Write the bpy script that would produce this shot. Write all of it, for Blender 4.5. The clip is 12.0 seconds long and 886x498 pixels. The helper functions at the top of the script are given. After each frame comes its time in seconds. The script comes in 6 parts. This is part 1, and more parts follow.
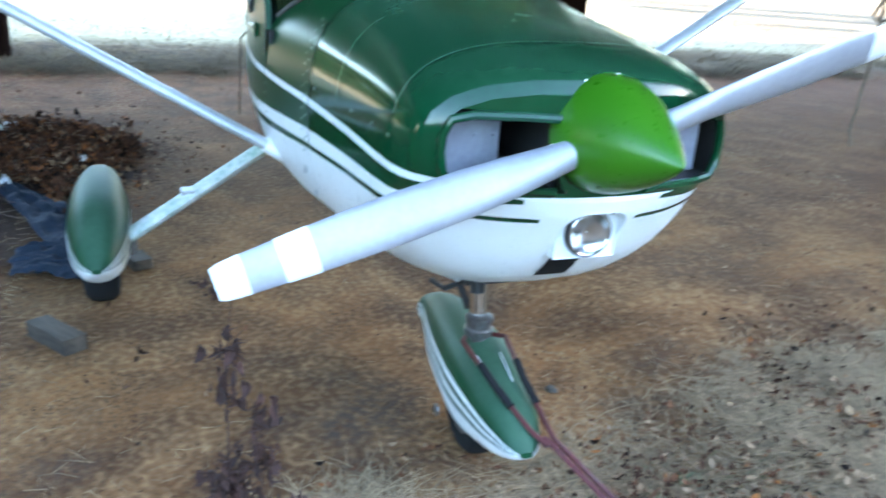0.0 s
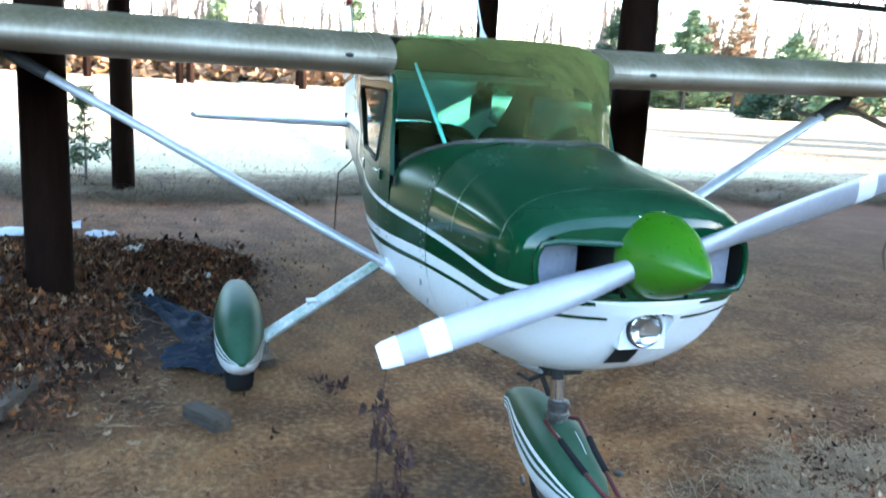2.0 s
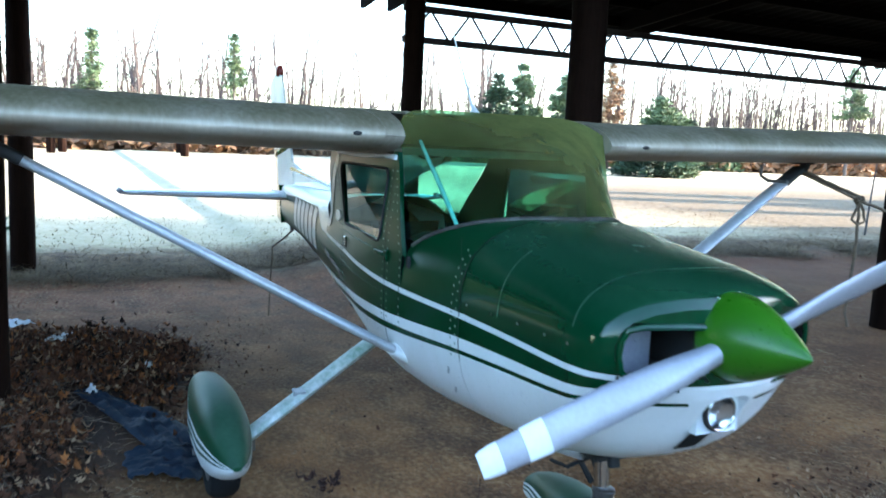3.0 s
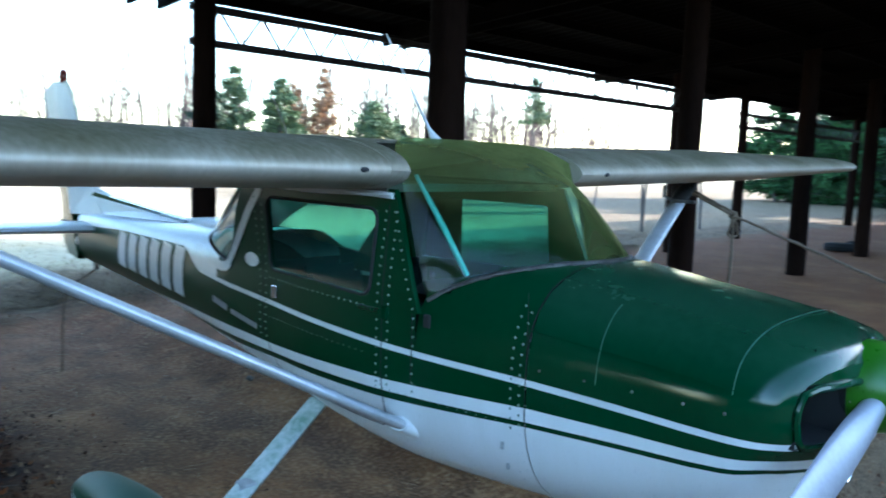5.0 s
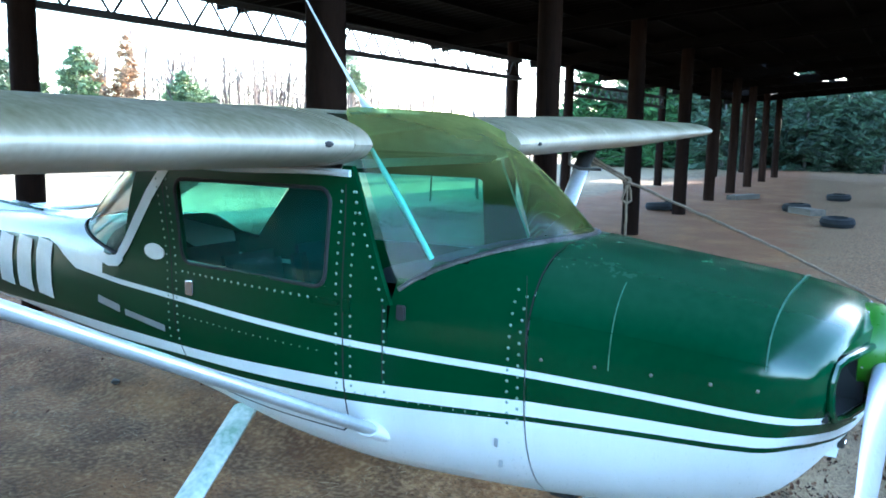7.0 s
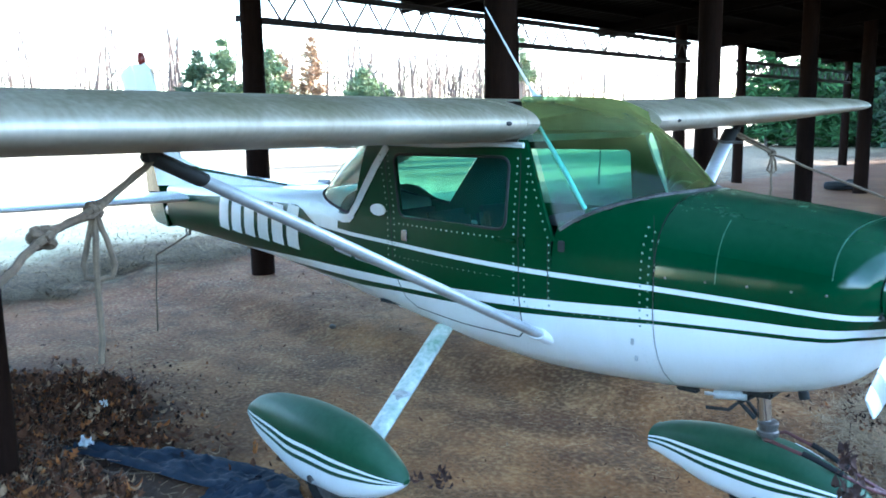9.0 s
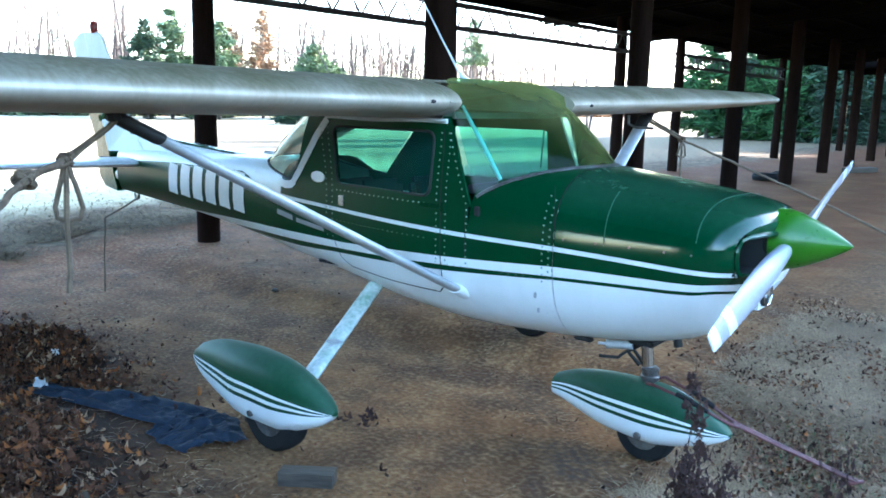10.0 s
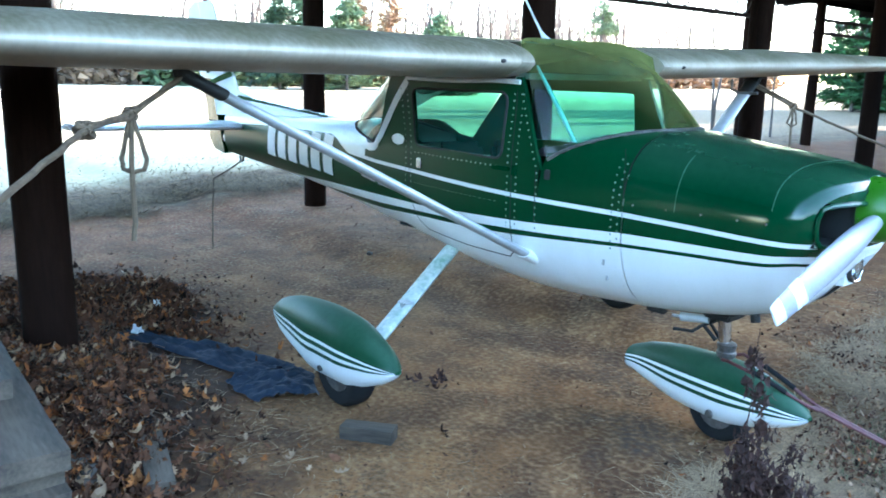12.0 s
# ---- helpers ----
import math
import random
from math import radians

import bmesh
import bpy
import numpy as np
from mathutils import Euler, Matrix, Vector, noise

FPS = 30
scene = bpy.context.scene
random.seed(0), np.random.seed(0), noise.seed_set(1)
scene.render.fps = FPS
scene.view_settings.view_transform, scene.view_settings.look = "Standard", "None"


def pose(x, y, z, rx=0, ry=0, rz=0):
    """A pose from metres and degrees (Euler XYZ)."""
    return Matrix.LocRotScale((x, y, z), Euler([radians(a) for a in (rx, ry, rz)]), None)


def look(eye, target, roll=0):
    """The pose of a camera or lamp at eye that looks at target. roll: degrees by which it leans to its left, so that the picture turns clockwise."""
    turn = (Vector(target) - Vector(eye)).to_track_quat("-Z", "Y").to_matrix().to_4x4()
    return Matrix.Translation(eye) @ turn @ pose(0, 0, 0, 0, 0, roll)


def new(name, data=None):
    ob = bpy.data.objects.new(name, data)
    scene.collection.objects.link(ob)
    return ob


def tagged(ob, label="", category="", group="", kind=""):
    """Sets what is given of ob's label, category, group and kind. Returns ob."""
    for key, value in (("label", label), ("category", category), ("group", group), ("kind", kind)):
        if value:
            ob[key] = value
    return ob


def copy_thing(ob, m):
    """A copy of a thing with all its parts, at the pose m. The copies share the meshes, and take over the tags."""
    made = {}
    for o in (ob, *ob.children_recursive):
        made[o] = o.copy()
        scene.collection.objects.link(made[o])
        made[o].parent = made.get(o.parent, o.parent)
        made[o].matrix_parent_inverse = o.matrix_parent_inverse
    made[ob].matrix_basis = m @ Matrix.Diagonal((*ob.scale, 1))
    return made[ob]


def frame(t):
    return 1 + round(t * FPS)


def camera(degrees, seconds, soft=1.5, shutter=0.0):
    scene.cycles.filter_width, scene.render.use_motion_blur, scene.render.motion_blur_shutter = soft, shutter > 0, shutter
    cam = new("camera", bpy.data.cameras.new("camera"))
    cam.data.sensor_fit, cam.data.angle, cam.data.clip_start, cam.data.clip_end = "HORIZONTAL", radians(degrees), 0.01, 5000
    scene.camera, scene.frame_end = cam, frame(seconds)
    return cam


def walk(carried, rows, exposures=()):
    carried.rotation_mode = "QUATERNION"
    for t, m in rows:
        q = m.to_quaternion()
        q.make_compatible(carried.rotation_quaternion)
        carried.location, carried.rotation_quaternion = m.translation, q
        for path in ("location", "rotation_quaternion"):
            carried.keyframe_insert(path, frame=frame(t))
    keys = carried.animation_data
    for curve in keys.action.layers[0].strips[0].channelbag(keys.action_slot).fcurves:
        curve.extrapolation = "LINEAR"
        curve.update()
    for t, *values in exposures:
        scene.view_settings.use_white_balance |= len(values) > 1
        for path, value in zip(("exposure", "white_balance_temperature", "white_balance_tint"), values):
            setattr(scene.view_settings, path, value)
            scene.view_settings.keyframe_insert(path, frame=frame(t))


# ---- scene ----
cam = camera(58.0, 12.0, soft=1.7, shutter=0.4)
PATH = [
    (0, (2.484, -1.007, 1.617), (0.751, -0.308, 0.905), 4.4),
    (0.5, (2.602, -1.031, 1.647), (0.941, -0.11, 1.021), 8.1),
    (1, (2.766, -1.085, 1.68), (1.029, -0.292, 1.085), 6.9),
    (1.5, (3.012, -1.177, 1.7), (1.177, -0.587, 1.167), 4.6),
    (2, (3.088, -1.342, 1.75), (1.216, -0.782, 1.323), 3.6),
    (2.5, (3.001, -1.67, 1.776), (1.159, -0.929, 1.539), 2.0),
    (3, (2.728, -1.827, 1.78), (0.929, -0.994, 1.519), 2.7),
    (3.2, (2.546, -1.831, 1.786), (0.744, -0.989, 1.58), 2.7),
    (4.8, (1.745, -2.532, 1.844), (0.257, -1.214, 1.628), 1.2),
    (5, (1.624, -2.532, 1.852), (0.238, -1.108, 1.629), 2.1),
    (5.5, (1.431, -2.641, 1.832), (0.221, -1.067, 1.59), 2.6),
    (6, (1.272, -2.826, 1.838), (0.237, -1.136, 1.569), 2.3),
    (6.5, (1.086, -2.661, 1.823), (0.032, -0.983, 1.554), 2.5),
    (6.7, (1.037, -2.576, 1.845), (-0.008, -0.896, 1.554), 1.8),
    (8.3, (1.302, -3.228, 1.763), (0.319, -1.505, 1.507), -0.5),
    (8.5, (1.414, -3.276, 1.748), (0.325, -1.618, 1.495), 0.0),
    (9, (1.624, -3.402, 1.817), (0.265, -1.969, 1.504), -0.9),
    (9.5, (1.851, -3.603, 1.798), (0.496, -2.164, 1.495), -0.2),
    (10, (2.02, -3.688, 1.796), (0.763, -2.174, 1.439), 1.3),
    (10.5, (2.151, -3.563, 1.784), (0.851, -2.092, 1.398), 1.8),
    (11, (2.211, -3.493, 1.761), (0.863, -2.07, 1.365), 1.5),
    (11.5, (2.208, -3.466, 1.754), (0.795, -2.111, 1.34), 1.3),
    (12, (2.198, -3.478, 1.747), (0.733, -2.186, 1.316), 1.3),
]
walk(cam, [(t, look(eye, target, roll)) for t, eye, target, roll in PATH], exposures=[(0.0, 4.5, 6450, 12), (0.5, 4.22, 6400, 12), (1.5, 4.3, 6400, 12), (2.0, 4.3, 6300, 11), (2.5, 4.12, 6200, 10), (3.0, 3.65, 6050, 10), (5.0, 3.45, 5650, 8), (5.5, 4.05, 5650, 8), (6.0, 4.45, 5650, 8), (6.5, 4.6, 5650, 6), (8.5, 4.6, 5750, 8), (9.5, 4.27, 5750, 9), (12.0, 4.45, 5900, 8)])

# ---------------------------------------------------------------- world, sun, exposure
SUN_EL, SUN_AZ = 13.0, 75.0      # degrees; azimuth measured from +x towards +y
world = bpy.data.worlds.new("world")
scene.world = world
world.use_nodes = True
wn, wl = world.node_tree.nodes, world.node_tree.links
sky = wn.new("ShaderNodeTexSky")
sky.sky_type = "NISHITA"
sky.sun_disc = False
sky.sun_elevation = radians(SUN_EL)
sky.sun_rotation = radians(90 - SUN_AZ)
sky.air_density, sky.dust_density, sky.ozone_density = 1.0, 0.6, 2.0
wl.new(sky.outputs[0], wn["Background"].inputs[0])
wn["Background"].inputs[1].default_value = 0.15
sun = new("sun", bpy.data.lights.new("sun", "SUN"))
sun.data.energy, sun.data.angle, sun.data.color = 3.2, radians(1.0), (1.0, 0.84, 0.66)
_d = Vector((math.cos(radians(SUN_EL)) * math.cos(radians(SUN_AZ)), math.cos(radians(SUN_EL)) * math.sin(radians(SUN_AZ)), math.sin(radians(SUN_EL))))
sun.matrix_world = look(_d * 60, (0, 0, 0))

# ---------------------------------------------------------------- materials
def surf(name, c1, c2, scale=3.0, fine=40.0, rough=0.6, metal=0.0, bump=0.2, bscale=60.0, bdist=0.004, spread=0.15,
         dust=None, dust_amt=0.0, stretch=(1, 1, 1), per_object=0.0, per_island=0.0, spec=0.5, dust_from=0.25, dust_patch=(0.35, 0.75)):
    """Two-scale noise between two colours, fine relief, and dust lying on faces that look up."""
    m = bpy.data.materials.new(name)
    m.use_nodes = True
    n, l = m.node_tree.nodes, m.node_tree.links
    b = n["Principled BSDF"]
    tc = n.new("ShaderNodeTexCoord")
    mp = n.new("ShaderNodeMapping")
    mp.inputs["Scale"].default_value = stretch
    l.new(tc.outputs["Object"], mp.inputs["Vector"])
    big, small = n.new("ShaderNodeTexNoise"), n.new("ShaderNodeTexNoise")
    big.inputs["Scale"].default_value, big.inputs["Detail"].default_value = scale, 5
    small.inputs["Scale"].default_value, small.inputs["Detail"].default_value = fine, 3
    for t in (big, small):
        l.new(mp.outputs[0], t.inputs["Vector"])
    add = n.new("ShaderNodeMath")
    add.operation = "MULTIPLY_ADD"
    l.new(small.outputs[0], add.inputs[0])
    add.inputs[1].default_value = 0.45
    l.new(big.outputs[0], add.inputs[2])
    rng = n.new("ShaderNodeMapRange")
    rng.inputs[1].default_value, rng.inputs[2].default_value = 0.72 - spread * 1.6, 0.72 + spread * 1.6
    l.new(add.outputs[0], rng.inputs[0])
    mix = n.new("ShaderNodeMix")
    mix.data_type = "RGBA"
    mix.inputs[6].default_value, mix.inputs[7].default_value = (*c1, 1), (*c2, 1)
    l.new(rng.outputs[0], mix.inputs[0])
    colour = mix.outputs[2]
    if per_object or per_island:
        src = n.new("ShaderNodeObjectInfo").outputs["Random"] if per_object else n.new("ShaderNodeNewGeometry").outputs["Random Per Island"]
        amt = per_object or per_island
        mr = n.new("ShaderNodeMapRange")
        mr.inputs[3].default_value, mr.inputs[4].default_value = 1 - amt, 1 + amt
        l.new(src, mr.inputs[0])
        hs = n.new("ShaderNodeHueSaturation")
        l.new(mr.outputs[0], hs.inputs["Value"])
        l.new(colour, hs.inputs["Color"])
        colour = hs.outputs[0]
    if dust:
        geo = n.new("ShaderNodeNewGeometry")
        sep = n.new("ShaderNodeSeparateXYZ")
        l.new(geo.outputs["Normal"], sep.inputs[0])
        up = n.new("ShaderNodeMapRange")
        up.inputs[1].default_value, up.inputs[2].default_value = dust_from, 0.95
        up.inputs[4].default_value = dust_amt
        l.new(sep.outputs[2], up.inputs[0])
        mul = n.new("ShaderNodeMath")
        mul.operation = "MULTIPLY"
        l.new(up.outputs[0], mul.inputs[0])
        br = n.new("ShaderNodeMapRange")
        br.inputs[1].default_value, br.inputs[2].default_value = dust_patch
        l.new(add.outputs[0], br.inputs[0])
        l.new(br.outputs[0], mul.inputs[1])
        mx2 = n.new("ShaderNodeMix")
        mx2.data_type = "RGBA"
        mx2.inputs[7].default_value = (*dust, 1)
        l.new(mul.outputs[0], mx2.inputs[0])
        l.new(colour, mx2.inputs[6])
        colour = mx2.outputs[2]
        rr = n.new("ShaderNodeMapRange")
        rr.inputs[3].default_value, rr.inputs[4].default_value = rough, 0.85
        l.new(mul.outputs[0], rr.inputs[0])
        l.new(rr.outputs[0], b.inputs["Roughness"])
    else:
        rr = n.new("ShaderNodeMapRange")
        rr.inputs[3].default_value, rr.inputs[4].default_value = max(0.02, rough - 0.08), min(1, rough + 0.08)
        l.new(small.outputs[0], rr.inputs[0])
        l.new(rr.outputs[0], b.inputs["Roughness"])
    l.new(colour, b.inputs["Base Color"])
    b.inputs["Metallic"].default_value = metal
    b.inputs["Specular IOR Level"].default_value = spec
    if bump:
        bt = n.new("ShaderNodeTexNoise")
        bt.inputs["Scale"].default_value, bt.inputs["Detail"].default_value = bscale, 4
        l.new(mp.outputs[0], bt.inputs["Vector"])
        bp = n.new("ShaderNodeBump")
        bp.inputs["Strength"].default_value, bp.inputs["Distance"].default_value = bump, bdist
        l.new(bt.outputs[0], bp.inputs["Height"])
        l.new(bp.outputs[0], b.inputs["Normal"])
    return m


def glassy(name, tint, dirt, lo, hi, gloss=0.04, streak=(1, 1, 1), high=None, across=None, ior=1.45):
    """Tinted clear plastic with a diffuse film, of dirt or of painted haze; high: (z from, z to) over which the film
    grows thicker towards the roof.
    """
    m = bpy.data.materials.new(name)
    m.use_nodes = True
    n, l = m.node_tree.nodes, m.node_tree.links
    n.remove(n["Principled BSDF"])
    out = n["Material Output"]
    tr = n.new("ShaderNodeBsdfTransparent")
    tr.inputs[0].default_value = (*tint, 1)
    gl = n.new("ShaderNodeBsdfGlossy")
    gl.inputs["Roughness"].default_value = gloss
    fr = n.new("ShaderNodeFresnel")
    fr.inputs[0].default_value = ior
    m1 = n.new("ShaderNodeMixShader")
    l.new(fr.outputs[0], m1.inputs[0]); l.new(tr.outputs[0], m1.inputs[1]); l.new(gl.outputs[0], m1.inputs[2])
    df = n.new("ShaderNodeBsdfDiffuse")
    tc = n.new("ShaderNodeTexCoord")
    mp = n.new("ShaderNodeMapping")
    mp.inputs["Scale"].default_value = streak
    l.new(tc.outputs["Object"], mp.inputs[0])
    no, nf = n.new("ShaderNodeTexNoise"), n.new("ShaderNodeTexNoise")
    no.inputs["Scale"].default_value, no.inputs["Detail"].default_value = 7, 6
    nf.inputs["Scale"].default_value, nf.inputs["Detail"].default_value = 45, 3
    l.new(mp.outputs[0], no.inputs[0]); l.new(mp.outputs[0], nf.inputs[0])
    dcol = n.new("ShaderNodeMix")
    dcol.data_type = "RGBA"
    dcol.inputs[6].default_value, dcol.inputs[7].default_value = (*[c * 0.6 for c in dirt], 1), (*dirt, 1)
    l.new(nf.outputs[0], dcol.inputs[0])
    l.new(dcol.outputs[2], df.inputs[0])
    mr = n.new("ShaderNodeMapRange")
    mr.inputs[1].default_value, mr.inputs[2].default_value, mr.inputs[3].default_value, mr.inputs[4].default_value = 0.3, 0.7, lo, hi
    l.new(no.outputs[0], mr.inputs[0])
    fac = mr.outputs[0]
    if high:
        sp = n.new("ShaderNodeSeparateXYZ")
        l.new(tc.outputs["Object"], sp.inputs[0])
        zz = n.new("ShaderNodeMapRange")
        zz.inputs[1].default_value, zz.inputs[2].default_value = high[:2]
        zz.inputs[4].default_value = high[2]
        l.new(sp.outputs[2], zz.inputs[0])
        ad = n.new("ShaderNodeMath")
        ad.use_clamp = True
        l.new(zz.outputs[0], ad.inputs[0]); l.new(fac, ad.inputs[1])
        fac = ad.outputs[0]
        if across:
            yy = n.new("ShaderNodeMapRange")
            yy.inputs[1].default_value, yy.inputs[2].default_value = across[:2]
            yy.inputs[4].default_value = across[2]
            l.new(sp.outputs[1], yy.inputs[0])
            mu = n.new("ShaderNodeMath")
            mu.operation = "MULTIPLY"
            l.new(yy.outputs[0], mu.inputs[0]); l.new(no.outputs[0], mu.inputs[1])
            a2 = n.new("ShaderNodeMath")
            a2.use_clamp = True
            l.new(mu.outputs[0], a2.inputs[0]); l.new(fac, a2.inputs[1])
            fac = a2.outputs[0]
    m2 = n.new("ShaderNodeMixShader")
    l.new(fac, m2.inputs[0]); l.new(m1.outputs[0], m2.inputs[1]); l.new(df.outputs[0], m2.inputs[2])
    l.new(m2.outputs[0], out.inputs[0])
    return m


GREEN = surf("green_paint", (0.0010, 0.033, 0.011), (0.0022, 0.047, 0.017), 2.5, 30, spec=0.42, rough=0.11, bump=0.04, bscale=9, bdist=0.004, dust=(0.065, 0.115, 0.075), dust_amt=0.34, dust_from=0.3, dust_patch=(0.3, 1.15))
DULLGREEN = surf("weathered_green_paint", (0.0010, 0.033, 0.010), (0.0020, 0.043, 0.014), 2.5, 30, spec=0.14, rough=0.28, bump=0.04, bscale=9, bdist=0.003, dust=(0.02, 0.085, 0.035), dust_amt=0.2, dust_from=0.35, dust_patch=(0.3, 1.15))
DUSTYGREEN = surf("dusty_green_paint", (0.003, 0.040, 0.015), (0.009, 0.056, 0.024), 6, 40, rough=0.40, spec=0.25, bump=0.06, bscale=40, bdist=0.002, dust=(0.085, 0.15, 0.10), dust_amt=0.55, dust_from=0.40, dust_patch=(0.0, 1.1))
LIME = surf("lime_paint", (0.023, 0.118, 0.004), (0.034, 0.145, 0.006), 5, 60, rough=0.3, bump=0.04)
WHITE = surf("white_paint", (0.83, 0.84, 0.84), (0.72, 0.725, 0.69), 2.0, 25, rough=0.30, bump=0.05, bscale=30, stretch=(5, 5, 0.3), spread=0.3)
ALGAE = surf("algae_on_white", (0.74, 0.76, 0.73), (0.22, 0.34, 0.24), 7, 45, rough=0.5, bump=0.1, spread=0.13)
RIVETM = surf("painted_rivet", (0.10, 0.19, 0.12), (0.24, 0.30, 0.25), 30, 90, rough=0.35, bump=0)
SEAM = surf("worn_paint_edge", (0.10, 0.22, 0.15), (0.03, 0.10, 0.06), 20, 90, rough=0.35, bump=0)
TRIM = surf("trim_white", (0.78, 0.79, 0.79), (0.66, 0.67, 0.65), 6, 60, rough=0.35, bump=0.03)
SILVER = surf("silver_wing_paint", (0.54, 0.48, 0.385), (0.37, 0.31, 0.225), 1.6, 30, rough=0.44, metal=0.38, bump=0.12, bscale=120, bdist=0.0015, stretch=(1, 1.6, 0.5), dust=(0.12, 0.105, 0.045), dust_amt=0.95, dust_from=0.0, dust_patch=(-0.15, 0.95))
STRUTP = surf("strut_paint", (0.60, 0.62, 0.64), (0.42, 0.43, 0.42), 5, 50, rough=0.38, metal=0.3, bump=0.06)
BLADE = surf("blade_grey", (0.37, 0.37, 0.39), (0.29, 0.29, 0.31), 4, 70, rough=0.42, metal=0.35, bump=0.05)
CHROME = surf("chrome", (0.75, 0.75, 0.75), (0.6, 0.6, 0.6), 10, 80, rough=0.15, metal=1.0, bump=0.02)
STEEL = surf("worn_steel", (0.26, 0.25, 0.24), (0.10, 0.09, 0.08), 12, 80, rough=0.42, metal=0.8, bump=0.1)
RUBBER = surf("tyre_rubber", (0.010, 0.010, 0.011), (0.018, 0.017, 0.016), 8, 60, rough=0.85, spec=0.15, bump=0.2, bscale=80)
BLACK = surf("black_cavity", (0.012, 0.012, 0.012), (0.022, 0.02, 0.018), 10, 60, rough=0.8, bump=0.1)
BAFFLE = surf("grey_baffle", (0.36, 0.38, 0.44), (0.26, 0.27, 0.32), 8, 60, rough=0.45, metal=0.4, bump=0.05)
DARKINT = surf("dark_upholstery", (0.004, 0.006, 0.007), (0.011, 0.013, 0.015), 8, 80, rough=0.8, spec=0.2, bump=0.2)
REDPAINT = surf("red_tow_bar_paint", (0.10, 0.014, 0.012), (0.05, 0.011, 0.010), 14, 80, rough=0.5, bump=0.1)
REDLENS = surf("red_beacon_lens", (0.25, 0.02, 0.015), (0.16, 0.012, 0.01), 8, 60, rough=0.2, bump=0)
ROPE = surf("old_rope", (0.15, 0.10, 0.058), (0.075, 0.05, 0.03), 30, 200, rough=0.9, bump=0.5, bscale=250, bdist=0.003)
DENIM = surf("blue_denim", (0.003, 0.008, 0.018), (0.009, 0.020, 0.038), 22, 260, rough=0.9, bump=0.5, bscale=300, bdist=0.002)
POSTW = surf("creosoted_post", (0.005, 0.0030, 0.0023), (0.018, 0.0088, 0.0058), 3.5, 50, rough=0.95, spec=0.03, bump=0.6, bscale=35, bdist=0.01, stretch=(1, 1, 0.12), per_object=0.15)
OLDWOOD = surf("weathered_wood", (0.125, 0.092, 0.062), (0.034, 0.025, 0.018), 6, 70, rough=0.85, bump=0.6, bscale=50, bdist=0.006, stretch=(0.15, 1, 1), per_object=0.2)
# roof sheet and timber colours are near black, underside shade included
ROOFM = surf("shaded_rusty_roof_sheet", (0.003, 0.0022, 0.0019), (0.006, 0.0042, 0.0033), 1.5, 20, rough=0.95, metal=0.0, spec=0.03, bump=0.2)
BEAM = surf("shaded_roof_timber", (0.003, 0.0023, 0.0019), (0.007, 0.005, 0.004), 2, 30, rough=0.95, spec=0.03, bump=0.4, bscale=30, bdist=0.006)
RUST = surf("rusty_truss_steel", (0.02, 0.016, 0.014), (0.04, 0.026, 0.02), 8, 60, rough=0.7, metal=0.3, bump=0.2)
LEAFM = surf("dead_leaves", (0.009, 0.005, 0.004), (0.14, 0.058, 0.027), 4, 30, rough=0.9, spec=0.2, bump=0, per_island=0.9, spread=0.36)
LEAFRUST = surf("orange_brown_leaves", (0.16, 0.048, 0.014), (0.27, 0.105, 0.03), 6, 40, rough=0.85, spec=0.2, bump=0, per_island=0.6)
DRYTWIG = surf("dry_grey_twigs", (0.21, 0.15, 0.105), (0.09, 0.06, 0.042), 8, 60, rough=0.9, bump=0.1, per_island=0.4)
LEAFPALE = surf("pale_oak_leaf", (0.36, 0.225, 0.125), (0.20, 0.115, 0.06), 12, 60, rough=0.75, bump=0.2, per_island=0.4)
STRAW = surf("dry_grass_blades", (0.048, 0.029, 0.014), (0.24, 0.165, 0.085), 2, 20, rough=0.9, spec=0.15, bump=0, per_island=0.6, spread=0.34)
MULCHSTRAW = surf("matted_dead_grass", (0.115, 0.068, 0.036), (0.43, 0.30, 0.17), 2, 20, rough=0.9, bump=0, per_island=0.55, spread=0.3)
GREENBLADE = surf("green_weeds", (0.06, 0.10, 0.035), (0.10, 0.13, 0.05), 4, 30, rough=0.8, bump=0, per_island=0.4)
WEED = surf("dead_weed", (0.026, 0.009, 0.0055), (0.055, 0.020, 0.012), 8, 60, rough=0.9, bump=0.2, per_island=0.35)
BARK = surf("grey_bark", (0.06, 0.05, 0.044), (0.11, 0.09, 0.08), 0.8, 8, rough=0.9, bump=0.4, bscale=15, bdist=0.02, per_island=0.2)
TWIG = surf("bare_twigs", (0.055, 0.039, 0.034), (0.10, 0.073, 0.063), 0.5, 6, rough=0.9, bump=0)
# the darker pine colour carries the wood's own shade, the greener copy its lit edge
PINE = surf("pine_foliage", (0.010, 0.026, 0.012), (0.026, 0.055, 0.020), 0.6, 6, rough=0.8, bump=0, per_island=0.45)
LITPINE = surf("lit_pine_foliage", (0.014, 0.046, 0.014), (0.035, 0.085, 0.024), 0.6, 6, rough=0.85, bump=0, per_island=0.5, spec=0.2)
CEDAR = surf("cedar_foliage", (0.055, 0.095, 0.042), (0.11, 0.15, 0.065), 0.7, 6, rough=0.8, bump=0, per_island=0.45)
BRUSH = surf("tan_brush", (0.10, 0.066, 0.038), (0.22, 0.13, 0.07), 0.7, 6, rough=0.9, bump=0, per_island=0.5)
RUSSET = surf("russet_leaves", (0.17, 0.085, 0.040), (0.26, 0.145, 0.07), 0.7, 6, rough=0.8, bump=0, per_island=0.4)
PAPER = surf("white_paper", (0.72, 0.74, 0.76), (0.6, 0.62, 0.63), 8, 60, rough=0.8, bump=0.1)
